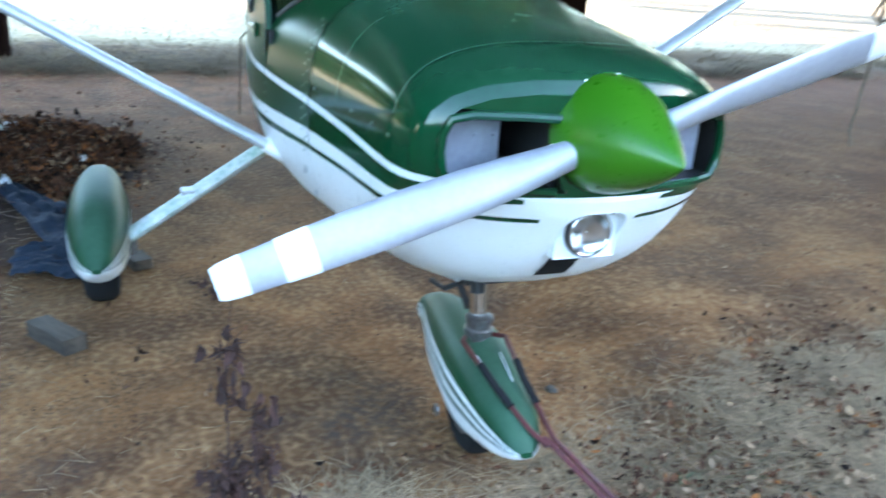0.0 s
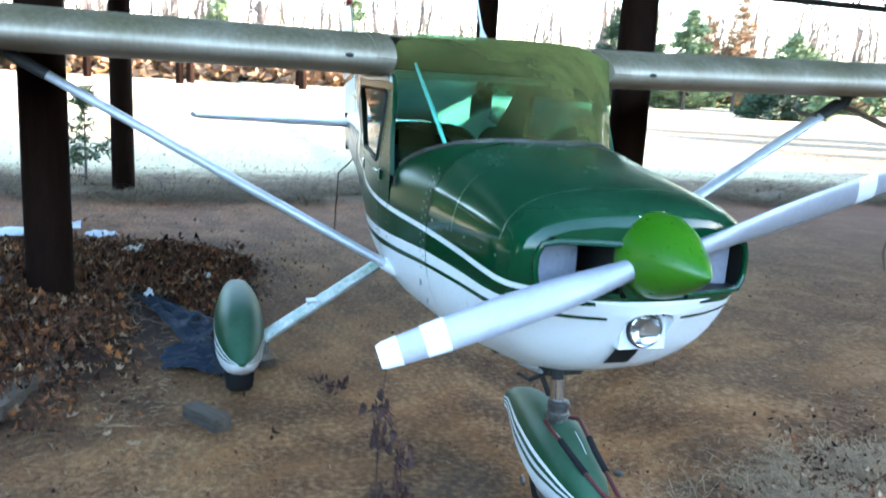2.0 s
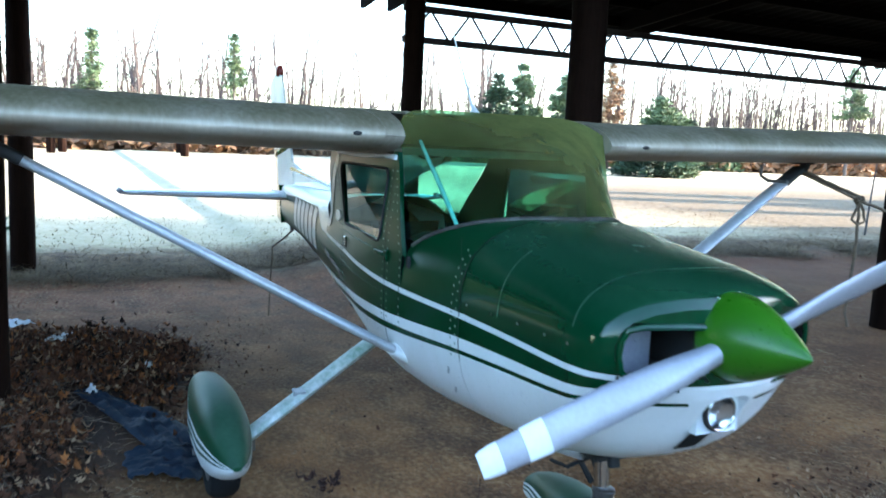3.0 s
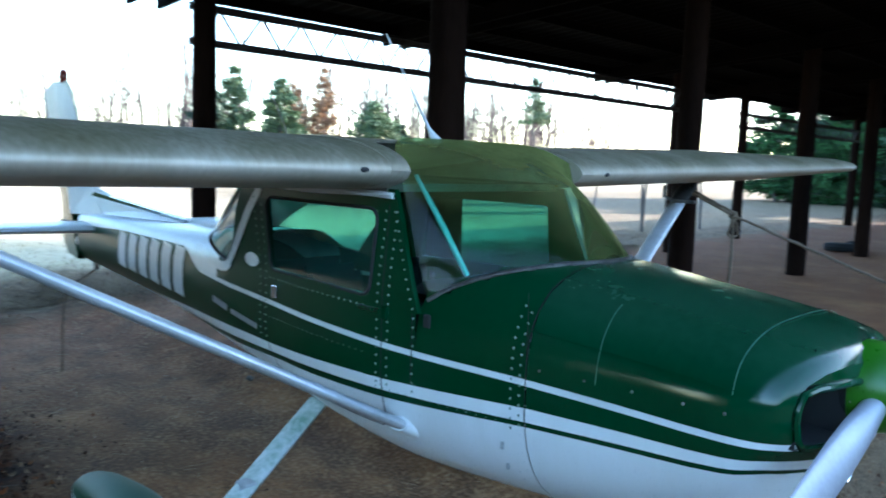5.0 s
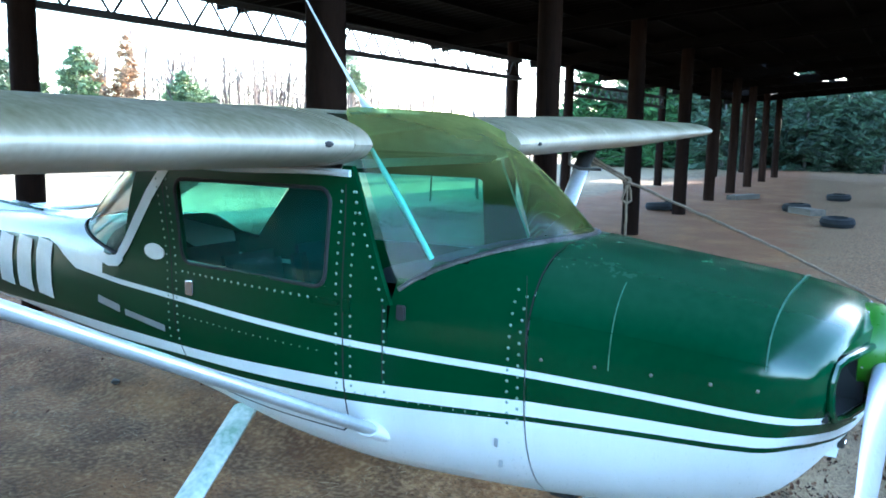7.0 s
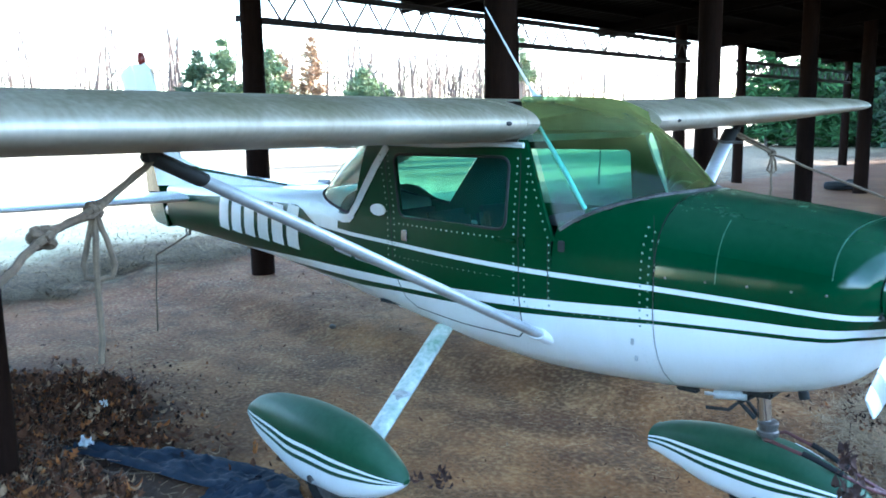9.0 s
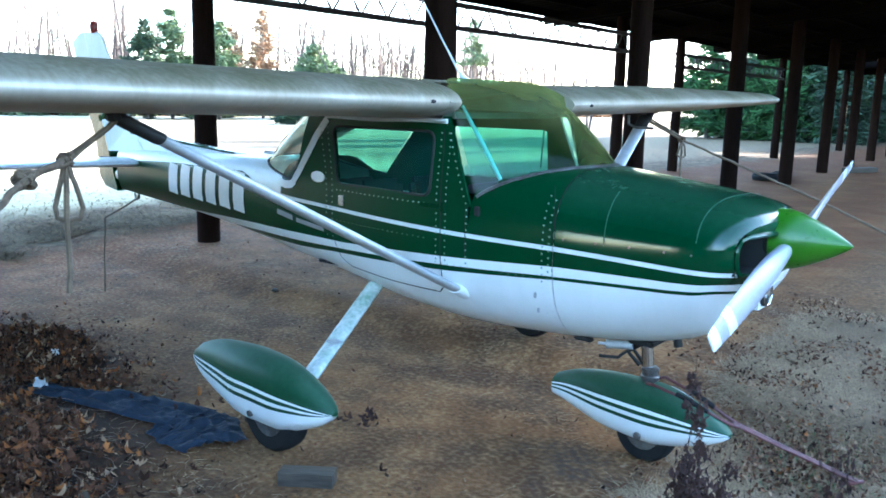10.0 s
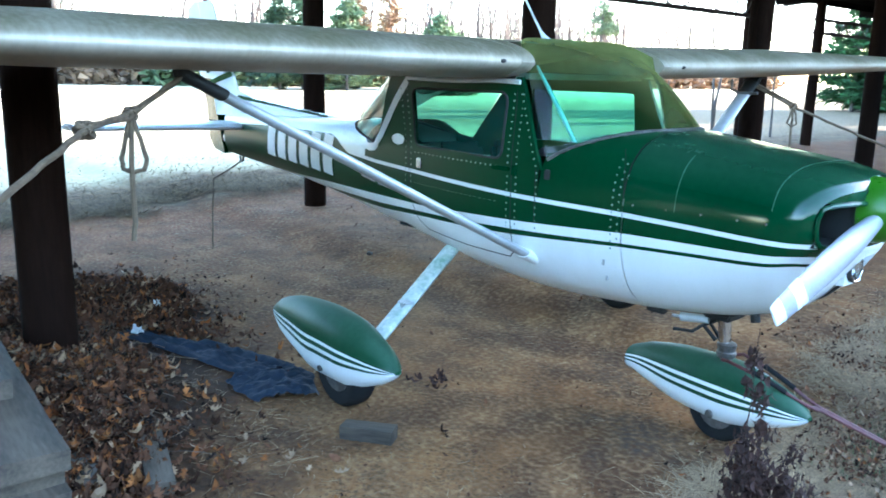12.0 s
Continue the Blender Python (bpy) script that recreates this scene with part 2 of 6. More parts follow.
STONE = surf("grey_stone", (0.105, 0.092, 0.075), (0.055, 0.046, 0.036), 8, 60, rough=0.9, bump=0.5, bscale=60, bdist=0.005)
LENS = glassy("lamp_lens", (0.95, 0.97, 1.0), (0.6, 0.6, 0.6), 0.0, 0.05, 0.02)
WSGLASS = glassy("windshield_glass", (0.34, 0.84, 0.70), (0.15, 0.16, 0.048), 0.0, 0.12, 0.04, (1, 1, 0.5), high=(1.60, 1.88, 0.70), across=(-0.25, 0.25, 1.0), ior=1.27)
# the teal film on the door panes is painted haze and reflection
WINGLASS = glassy("window_glass", (0.36, 0.80, 0.66), (0.02, 0.10, 0.085), 0.22, 0.42, 0.03, ior=1.28)
REARGLASS = glassy("rear_window_glass", (0.42, 0.80, 0.70), (0.16, 0.30, 0.25), 0.05, 0.22, 0.06, ior=1.28)


def ground_material():
    """Red-brown dirt under the roof, straw-coloured grass beyond it, blended with uneven edges."""
    m = bpy.data.materials.new("ground")
    m.use_nodes = True
    n, l = m.node_tree.nodes, m.node_tree.links
    b = n["Principled BSDF"]
    b.inputs["Roughness"].default_value = 0.95
    b.inputs["Specular IOR Level"].default_value = 0.15
    tc = n.new("ShaderNodeTexCoord")
    sp = n.new("ShaderNodeSeparateXYZ")
    l.new(tc.outputs["Object"], sp.inputs[0])

    def tex(scale, detail=5):
        t = n.new("ShaderNodeTexNoise")
        t.inputs["Scale"].default_value, t.inputs["Detail"].default_value = scale, detail
        l.new(tc.outputs["Object"], t.inputs["Vector"])
        return t.outputs[0]

    def ramp(src, a, c, lo=0.0, hi=1.0):
        r = n.new("ShaderNodeMapRange")
        r.inputs[1].default_value, r.inputs[2].default_value, r.inputs[3].default_value, r.inputs[4].default_value = a, c, lo, hi
        l.new(src, r.inputs[0])
        return r.outputs[0]

    def op(kind, a, c):
        r = n.new("ShaderNodeMath")
        r.operation = kind
        for k, v in enumerate((a, c)):
            if isinstance(v, (int, float)):
                r.inputs[k].default_value = v
            else:
                l.new(v, r.inputs[k])
        return r.outputs[0]

    def mix(fac, a, c):
        r = n.new("ShaderNodeMix")
        r.data_type = "RGBA"
        for k, v in ((0, fac), (6, a), (7, c)):
            if isinstance(v, tuple):
                r.inputs[k].default_value = (*v, 1)
            else:
                l.new(v, r.inputs[k])
        return r.outputs[2]

    n1, n2, n3, n4 = tex(0.8, 8), tex(2.2), tex(14, 6), tex(70, 4)
    dirt = mix(ramp(n1, 0.38, 0.62), (0.255, 0.117, 0.042), (0.095, 0.041, 0.016))
    dirt = mix(ramp(n2, 0.47, 0.72, 0, 0.7), dirt, (0.32, 0.168, 0.070))
    red = op("MULTIPLY", ramp(sp.outputs[0], -3.0, -6.0), ramp(n2, 0.3, 0.6, 0.3, 0.9))
    dirt = mix(red, dirt, (0.19, 0.068, 0.030))
    dirt = mix(ramp(tex(3.4, 12), 0.46, 0.66, 0, 0.7), dirt, (0.075, 0.036, 0.017))
    dirt = mix(ramp(n4, 0.52, 0.7, 0, 0.10), dirt, (0.30, 0.22, 0.14))
    grass = mix(ramp(n1, 0.35, 0.65), (0.50, 0.39, 0.24), (0.40, 0.325, 0.18))
    grass = mix(ramp(n3, 0.42, 0.7, 0, 0.7), grass, (0.52, 0.45, 0.34))
    # grit: pale sand grains, dark crumbs and thin worn patches of dead turf
    dirt = mix(op("MULTIPLY", ramp(tex(31, 10), 0.44, 0.66, 0, 0.75), ramp(n2, 0.30, 0.6, 0.25, 1.0)), dirt, (0.40, 0.235, 0.115))
    dirt = mix(op("MULTIPLY", ramp(tex(62, 10), 0.47, 0.64, 0, 0.85), ramp(tex(3.1, 6), 0.35, 0.62, 0.3, 1.0)), dirt, (0.050, 0.025, 0.013))
    turf = op("MULTIPLY", ramp(tex(1.5, 7), 0.52, 0.64), ramp(sp.outputs[0], -1.6, 0.1))
    dirt = mix(op("MULTIPLY", turf, ramp(tex(24, 8), 0.30, 0.60)), dirt, (0.080, 0.050, 0.034))
    # darker, redder ground deeper under the barn
    deep_red = op("MULTIPLY", ramp(op("ADD", sp.outputs[1], op("MULTIPLY", op("SUBTRACT", n2, 0.5), 5.0)), 1.5, 8.0), ramp(n1, 0.3, 0.65, 0.45, 0.85))
    dirt = mix(deep_red, dirt, (0.135, 0.050, 0.020))
    # front and back edges of the bare ground
    wob = op("MULTIPLY", op("SUBTRACT", n2, 0.5), 1.6)
    back = ramp(op("ADD", sp.outputs[0], wob), -6.9, -7.6)
    front = op("MULTIPLY", ramp(op("ADD", op("ADD", sp.outputs[0], op("MULTIPLY", sp.outputs[1], 0.12)), wob), 0.35, 1.0), ramp(n3, 0.25, 0.55, 0.3, 0.85))
    # drab matted weeds along the edge of the field
    drab = op("MULTIPLY", ramp(op("ADD", sp.outputs[0], wob), -10.4, -8.9), ramp(n2, 0.2, 0.55, 0.8, 1.0))
    drab = op("MAXIMUM", drab, op("MULTIPLY", ramp(op("ADD", sp.outputs[1], op("MULTIPLY", wob, 3.0)), 9.0, 15.0), ramp(sp.outputs[0], -45.0, -25.0, 0.0, 0.85)))
    grass = mix(ramp(op("ADD", sp.outputs[0], wob), -20.0, -10.0, 0.0, 0.6), grass, mix(ramp(tex(5, 8), 0.4, 0.6), (0.235, 0.205, 0.095), (0.36, 0.29, 0.165)))
    grass = mix(drab, grass, mix(ramp(tex(7, 10), 0.40, 0.62), (0.050, 0.029, 0.014), (0.16, 0.10, 0.05)))
    col = mix(back, dirt, grass)
    mulch = mix(ramp(tex(30, 10), 0.36, 0.66), (0.055, 0.032, 0.018), (0.23, 0.14, 0.07))
    col = mix(front, col, mulch)
    # dark rotted leaf mould under the bank by the near post
    edge = op("ADD", sp.outputs[1], op("MAXIMUM", op("ADD", op("MULTIPLY", sp.outputs[0], 0.55), 2.76), 1.0))
    side = ramp(op("ADD", edge, op("MULTIPLY", op("SUBTRACT", n2, 0.5), 1.0)), 0.28, -0.12)
    mould = op("MULTIPLY", op("MULTIPLY", side, ramp(sp.outputs[0], -5.2, -4.1)), ramp(sp.outputs[0], -0.2, -0.8))
    mould = op("MULTIPLY", mould, ramp(op("ADD", sp.outputs[1], wob), -5.2, -3.9))
    fringe = op("MULTIPLY", ramp(op("ADD", edge, op("MULTIPLY", op("SUBTRACT", tex(2.8, 8), 0.5), 1.6)), 0.95, 0.15, 0.0, 0.8), ramp(sp.outputs[0], -3.2, -2.0))
    col = mix(op("MULTIPLY", fringe, ramp(tex(20, 8), 0.32, 0.58, 0.25, 1.0)), col, (0.058, 0.033, 0.020))
    col = mix(mould, col, mix(n3, (0.022, 0.013, 0.010), (0.06, 0.034, 0.022)))
    l.new(col, b.inputs["Base Color"])
    hgt = op("ADD", op("MULTIPLY", n3, 0.5), op("MULTIPLY", tex(60, 9), 0.8))
    bp = n.new("ShaderNodeBump")
    bp.inputs["Strength"].default_value, bp.inputs["Distance"].default_value = 1.0, 0.013
    l.new(hgt, bp.inputs["Height"])
    l.new(bp.outputs[0], b.inputs["Normal"])
    return m


GROUND = ground_material()


# ---------------------------------------------------------------- mesh helpers
def smooth(a, b, v):
    v = min(1.0, max(0.0, (v - a) / (b - a)))
    return v * v * (3 - 2 * v)


def spline(rows, x):
    """Smooth monotone curve through a table of (x, value)."""
    rows = sorted(rows)
    xs, ys = [r[0] for r in rows], [r[1] for r in rows]
    n = len(xs)
    if x <= xs[0]:
        return ys[0]
    if x >= xs[-1]:
        return ys[-1]
    h = [xs[i + 1] - xs[i] for i in range(n - 1)]
    d = [(ys[i + 1] - ys[i]) / h[i] for i in range(n - 1)]
    m = [d[0]] + [0.0 if d[i - 1] * d[i] <= 0 else 2 * d[i - 1] * d[i] / (d[i - 1] + d[i]) for i in range(1, n - 1)] + [d[-1]]
    i = max(k for k in range(n - 1) if xs[k] <= x)
    t = (x - xs[i]) / h[i]
    return (2 * t ** 3 - 3 * t ** 2 + 1) * ys[i] + (t ** 3 - 2 * t ** 2 + t) * h[i] * m[i] + (3 * t ** 2 - 2 * t ** 3) * ys[i + 1] + (t ** 3 - t ** 2) * h[i] * m[i + 1]


def table(rows, x):
    """Piecewise-linear table lookup: rows of (x, value) with x falling or rising."""
    rows = sorted(rows)
    return float(np.interp(x, [r[0] for r in rows], [r[1] for r in rows]))


def mesh_object(name, bm, mats, shade=True):
    me = bpy.data.meshes.new(name)
    bmesh.ops.recalc_face_normals(bm, faces=bm.faces)
    bm.to_mesh(me)
    bm.free()
    for m in mats if isinstance(mats, (list, tuple)) else [mats]:
        me.materials.append(m)
    if shade:
        me.shade_smooth()
        me.set_sharp_from_angle(angle=radians(38))
    return new(name, me)


def part(name, bm, mats, parent, label="", shade=True):
    ob = mesh_object(name, bm, mats, shade)
    ob.parent = parent
    ob.matrix_parent_inverse = parent.matrix_world.inverted()
    if label:
        tagged(ob, label)
    return ob


def thing(name, label, category, group="", kind="", at=(0, 0, 0)):
    ob = new(name)
    ob.matrix_world = Matrix.Translation(at)
    ob.location = at
    bpy.context.view_layer.update()
    return tagged(ob, label, category, group, kind)


def solid(name, bm, mats, label, category="", group="", kind="", shade=True):
    return tagged(mesh_object(name, bm, mats, shade), label, category, group, kind)


def skin(bm, rings, closed=True, caps=True, mats=None):
    """Faces between equal rings of points. mats: material index by row round the ring."""
    vs = [[bm.verts.new(p) for p in ring] for ring in rings]
    k = len(vs[0])
    for a, b in zip(vs, vs[1:]):
        for i in range(k if closed else k - 1):
            quad = [a[i], a[(i + 1) % k], b[(i + 1) % k], b[i]]
            try:
                fc = bm.faces.new(quad)
            except ValueError:
                continue
            if mats:
                fc.material_index = mats[i]
    if caps and closed:
        for ring in (vs[0], vs[-1]):
            try:
                bm.faces.new(ring)
            except ValueError:
                pass
    return vs


def tube(bm, pts, r, k=8, caps=True):
    """A tube along points; r: one radius or one for each point."""
    pts = [Vector(p) for p in pts]
    rs = r if isinstance(r, (list, tuple)) else [r] * len(pts)
    rings, side = [], None
    for i, p in enumerate(pts):
        d = (pts[min(i + 1, len(pts) - 1)] - pts[max(i - 1, 0)]).normalized()
        side = (side - d * side.dot(d)) if side else d.orthogonal()
        side.normalize()
        up = d.cross(side)
        rings.append([p + (side * math.cos(2 * math.pi * j / k) + up * math.sin(2 * math.pi * j / k)) * rs[i] for j in range(k)])
    skin(bm, rings, True, caps)


def box(bm, c, s, rot=None, bevel=0.0, taper=1.0):
    """A bevelled box: centre, full sizes, optional rotation matrix."""
    b2 = bmesh.new()
    bmesh.ops.create_cube(b2, size=1)
    for v in b2.verts:
        f = taper if v.co.z > 0 else 1
        v.co = Vector((v.co.x * s[0] * f, v.co.y * s[1] * f, v.co.z * s[2]))
    if bevel:
        bmesh.ops.bevel(b2, geom=b2.edges[:], offset=bevel, segments=2, affect="EDGES")
    m = Matrix.Translation(c) @ (rot.to_4x4() if rot else Matrix())
    b2.transform(m)
    tmp = bpy.data.meshes.new("t")
    b2.to_mesh(tmp)
    bm.from_mesh(tmp)
    bpy.data.meshes.remove(tmp)
    b2.free()


def lathe(bm, prof, axis="x", c=(0, 0, 0), k=24, caps=True):
    """Revolve (along, radius) pairs about an axis through c."""
    rings = []
    for a, r in prof:
        ring = []
        for j in range(k):
            u, w = r * math.cos(2 * math.pi * j / k), r * math.sin(2 * math.pi * j / k)
            p = {"x": (a, u, w), "y": (u, a, w), "z": (u, w, a)}[axis]
            ring.append(Vector(p) + Vector(c))
        rings.append(ring)
    skin(bm, rings, True, caps)


def cloud(name, verts, faces, mat, label, category, kind="stuff", shade=False):
    me = bpy.data.meshes.new(name)
    me.from_pydata([tuple(v) for v in verts], [], faces)
    me.materials.append(mat)
    if shade:
        me.shade_smooth()
    return tagged(new(name, me), label, category, "", kind)

# ---------------------------------------------------------------- ground
def gz(x, y):
    """Height of the ground: flat under the aeroplane, a low bank of litter round the near post, a faint swell in the field."""
    h = 0.26 * math.exp(-(((x + 2.7) / 1.3) ** 2 + ((y + 2.6) / 0.72) ** 2))
    h += 0.05 * smooth(-6.4, -7.4, x) * (1 - smooth(-9, -12, x))
    far = smooth(-9, -60, x)
    h += 0.12 * far
    h += 0.11 * smooth(0.55, 1.1, y)
    h += 0.012 * noise.noise((x * 1.1, y * 1.1, 0.0)) + 0.006 * noise.noise((x * 4.0, y * 4.0, 3.0))
    for cx, cy, level in ((-1.15, -1.19, 0.0), (-1.15, 1.19, 0.11), (0.4, 0.02, 0.0)):
        h = level + (h - level) * smooth(0.08, 0.4, math.hypot(x - cx, y - cy))
    return h


def grid_lines(a, b, step, far):
    fine = list(np.arange(a, b + 1e-6, step))
    out, s = [], step
    v = fine[0]
    lo = []
    while v > -far:
        s *= 1.22
        v -= s
        lo.append(v)
    hi, s, v = [], step, fine[-1]
    while v < far:
        s *= 1.22
        v += s
        hi.append(v)
    return lo[::-1] + fine + hi


def build_ground():
    xs, ys = grid_lines(-9.0, 3.6, 0.1, 420), grid_lines(-4.5, 7.0, 0.1, 420)
    verts = [(x, y, gz(x, y)) for x in xs for y in ys]
    k = len(ys)
    faces = [(i * k + j, (i + 1) * k + j, (i + 1) * k + j + 1, i * k + j + 1) for i in range(len(xs) - 1) for j in range(k - 1)]
    return cloud("ground", verts, faces, GROUND, "red-brown bare dirt floor running out into a pale dry grass field", "ground", "structure", True)


build_ground()

# ---------------------------------------------------------------- open pole barn
EAVE_X, EAVE_Z, SLOPE = -7.75, 3.66, 0.085
FRONT_X = 1.75


def roof_z(x):
    return EAVE_Z + SLOPE * (x - EAVE_X)


def build_roof():
    """Sheets laid side by side over the purlins; near the far end some have slid or gone."""
    bm = bmesh.new()
    rs = random.Random(3)
    # the stretch behind the camera (low y) is unseen, added to block skylight
    y, width = -28.0, 0.75
    while y < 42.0:
        spans = [(EAVE_X, FRONT_X)]
        if y > 22.5 and rs.random() < 0.5:
            c = rs.uniform(-6.5, -1.6)
            d = c + rs.uniform(0.25, 0.9)
            spans = [(EAVE_X, c), (d, FRONT_X)]
        for xa, xb in spans:
            rows = []
            for i in range(7):
                yy = y + width * i / 6
                w = 0.018 * (i % 2)
                rows.append([(xa, yy, roof_z(xa) + 0.135 + w), (xb, yy, roof_z(xb) + 0.135 + w), (xb, yy, roof_z(xb) + 0.14 + w), (xa, yy, roof_z(xa) + 0.14 + w)])
            skin(bm, rows, True, True)
        y += width
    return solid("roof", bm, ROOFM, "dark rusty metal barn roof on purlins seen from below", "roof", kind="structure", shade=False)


build_roof()


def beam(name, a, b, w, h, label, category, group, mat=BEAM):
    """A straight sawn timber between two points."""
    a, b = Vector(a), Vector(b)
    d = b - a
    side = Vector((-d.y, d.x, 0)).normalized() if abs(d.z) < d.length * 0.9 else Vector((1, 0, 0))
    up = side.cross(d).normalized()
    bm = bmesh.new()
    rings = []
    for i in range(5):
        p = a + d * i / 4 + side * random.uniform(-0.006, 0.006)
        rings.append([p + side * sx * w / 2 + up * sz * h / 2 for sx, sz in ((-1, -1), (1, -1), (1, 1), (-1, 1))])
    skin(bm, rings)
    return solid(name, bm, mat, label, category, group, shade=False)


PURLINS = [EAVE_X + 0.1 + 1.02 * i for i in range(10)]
# purlins run on under the roof's unseen, light-blocking stretch
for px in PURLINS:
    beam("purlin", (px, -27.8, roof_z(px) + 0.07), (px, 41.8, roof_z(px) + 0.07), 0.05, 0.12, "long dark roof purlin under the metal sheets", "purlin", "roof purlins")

# posts: x, y, radius at the foot, how far they reach
INNER = [(-2.36, -2.32, 0.138), (-2.62, 1.82, 0.15), (-2.70, 5.74, 0.14), (-3.5, 11.35, 0.15), (-3.85, 15.9, 0.15), (-4.3, 20.7, 0.15), (-4.5, 24.5, 0.15), (-4.75, 28.6, 0.15), (-5.0, 33.0, 0.15), (-5.2, 37.4, 0.15)]
OUTER = [(-7.8, -2.40, 0.135), (-6.2, 1.80, 0.13), (-6.5, 12.5, 0.13), (-7.1, 16.9, 0.13), (-7.3, 25.9, 0.14), (-7.3, 34.6, 0.14), (-7.3, 40.6, 0.14)]
# posts at negative y here are unseen, added under the light-blocking roof stretch
FRONT = [(1.5, 13.2, 0.15), (1.5, 22.6, 0.15), (1.5, 31.8, 0.15), (1.5, -8.0, 0.15), (1.5, -17.0, 0.15), (1.5, -26.0, 0.15), (-2.4, -8.0, 0.15), (-2.4, -14.0, 0.15), (-2.4, -20.0, 0.15), (-2.4, -26.0, 0.15)]


def build_post(x, y, r, name="post", label="dark creosoted round timber post holding up the barn roof", group="barn posts"):
    bm = bmesh.new()
    top = roof_z(x) + 0.1
    lean = (random.uniform(-0.02, 0.02), random.uniform(-0.02, 0.02))
    rings, k = [], 14
    zs = [gz(x, y) - 0.15] + [top * i / 9 for i in range(10)]
    zs[1] = gz(x, y) + 0.05
    for z in zs:
        ring = []
        for j in range(k):
            a = 2 * math.pi * j / k
            rr = r * (1.03 - 0.12 * z / top) * (1 + 0.05 * noise.noise((math.cos(a) * 1.5 + x, math.sin(a) * 1.5 + y, z * 0.7)))
            ring.append((x + lean[0] * z / top + rr * math.cos(a), y + lean[1] * z / top + rr * math.sin(a), z))
        rings.append(ring)
    skin(bm, rings)
    return solid(name, bm, POSTW, label, "post", group)


for p in INNER + OUTER + FRONT:
    build_post(*p)

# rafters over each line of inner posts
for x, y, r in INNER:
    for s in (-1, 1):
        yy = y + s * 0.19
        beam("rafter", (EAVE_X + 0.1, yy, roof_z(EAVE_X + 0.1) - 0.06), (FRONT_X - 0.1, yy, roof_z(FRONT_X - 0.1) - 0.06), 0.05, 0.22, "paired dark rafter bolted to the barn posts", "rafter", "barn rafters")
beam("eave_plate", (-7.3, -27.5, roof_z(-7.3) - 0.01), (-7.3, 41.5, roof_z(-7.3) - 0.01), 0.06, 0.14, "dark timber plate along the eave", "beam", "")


def build_truss(x, ya, yb, z0, z1, panels):
    """Open-web steel joist: two chords of paired angles and bent-rod web."""
    t = thing("truss", "rusty open-web steel truss spanning between the barn's outer posts", "truss", "eave trusses", at=(x, ya, z0))
    for nm, z in (("bottom_chord", z0), ("top_chord", z1)):
        bm = bmesh.new()
        for dx in (-0.022, 0.022):
            for dz, w, h in ((0, 0.008, 0.075), (0.035 if z == z1 else -0.035, 0.045, 0.008)):
                box(bm, (x + dx, (ya + yb) / 2, z + dz), (w, yb - ya + 0.16, h))
        part(nm, bm, RUST, t, shade=False)
    step = (yb - ya) / panels
    for i in range(panels):
        a, m, c = ya + i * step, ya + (i + 0.5) * step, ya + (i + 1) * step
        bm = bmesh.new()
        tube(bm, [(x, a, z0), (x, m, z1)], 0.017, 5)
        part("web_rod", bm, RUST, t)
        bm = bmesh.new()
        tube(bm, [(x, m, z1), (x, c, z0)], 0.017, 5)
        part("web_rod", bm, RUST, t)
    return t


build_truss(-6.35, 1.8, 12.5, 3.0, 3.36, 20)
build_truss(-7.2, 16.9, 25.9, 2.92, 3.24, 18)

# ---------------------------------------------------------------- trees and far woods
def limb(verts, faces, a, b, ra, rb, k=4):
    a, b = Vector(a), Vector(b)
    d = (b - a).normalized()
    s = d.orthogonal().normalized()
    u = d.cross(s)
    n0 = len(verts)
    for p, r in ((a, ra), (b, rb)):
        for j in range(k):
            t = 2 * math.pi * j / k
            verts.append(p + (s * math.cos(t) + u * math.sin(t)) * r)
    for j in range(k):
        faces.append((n0 + j, n0 + (j + 1) % k, n0 + k + (j + 1) % k, n0 + k + j))


def bare_tree(verts, faces, base, h, r, rnd, depth=3, spread=0.55):
    """A leafless tree: a tapered wavering trunk with limbs that fork and thin out upwards."""
    p, d = Vector(base), Vector((rnd.uniform(-0.06, 0.06), rnd.uniform(-0.06, 0.06), 1)).normalized()
    seg, rr = h / 7, r

    def grow(p, d, length, rr, level):
        q = p + d * length
        limb(verts, faces, p, q, rr, rr * 0.62, 3)
        if level <= 0:
            return
        for _ in range(2 if level < 2 else 3):
            nd = (d + Vector((rnd.uniform(-1, 1), rnd.uniform(-1, 1), rnd.uniform(-0.1, 0.7))) * spread).normalized()
            grow(p + d * length * rnd.uniform(0.5, 1.0), nd, length * rnd.uniform(0.55, 0.75), rr * 0.55, level - 1)

    for i in range(7):
        q = p + d * seg
        limb(verts, faces, p, q, rr, rr * 0.84, 5)
        if i >= 2:
            for _ in range(2):
                a = rnd.uniform(0, 6.283)
                nd = Vector((math.cos(a) * 0.75, math.sin(a) * 0.75, rnd.uniform(0.35, 0.9))).normalized()
                grow(p + d * seg * rnd.random(), nd, h * rnd.uniform(0.10, 0.17) * (1.2 - i / 9), rr * 0.42, depth - 1)
        p, rr = q, rr * 0.84
        d = (d + Vector((rnd.uniform(-0.1, 0.1), rnd.uniform(-0.1, 0.1), 0.05))).normalized()


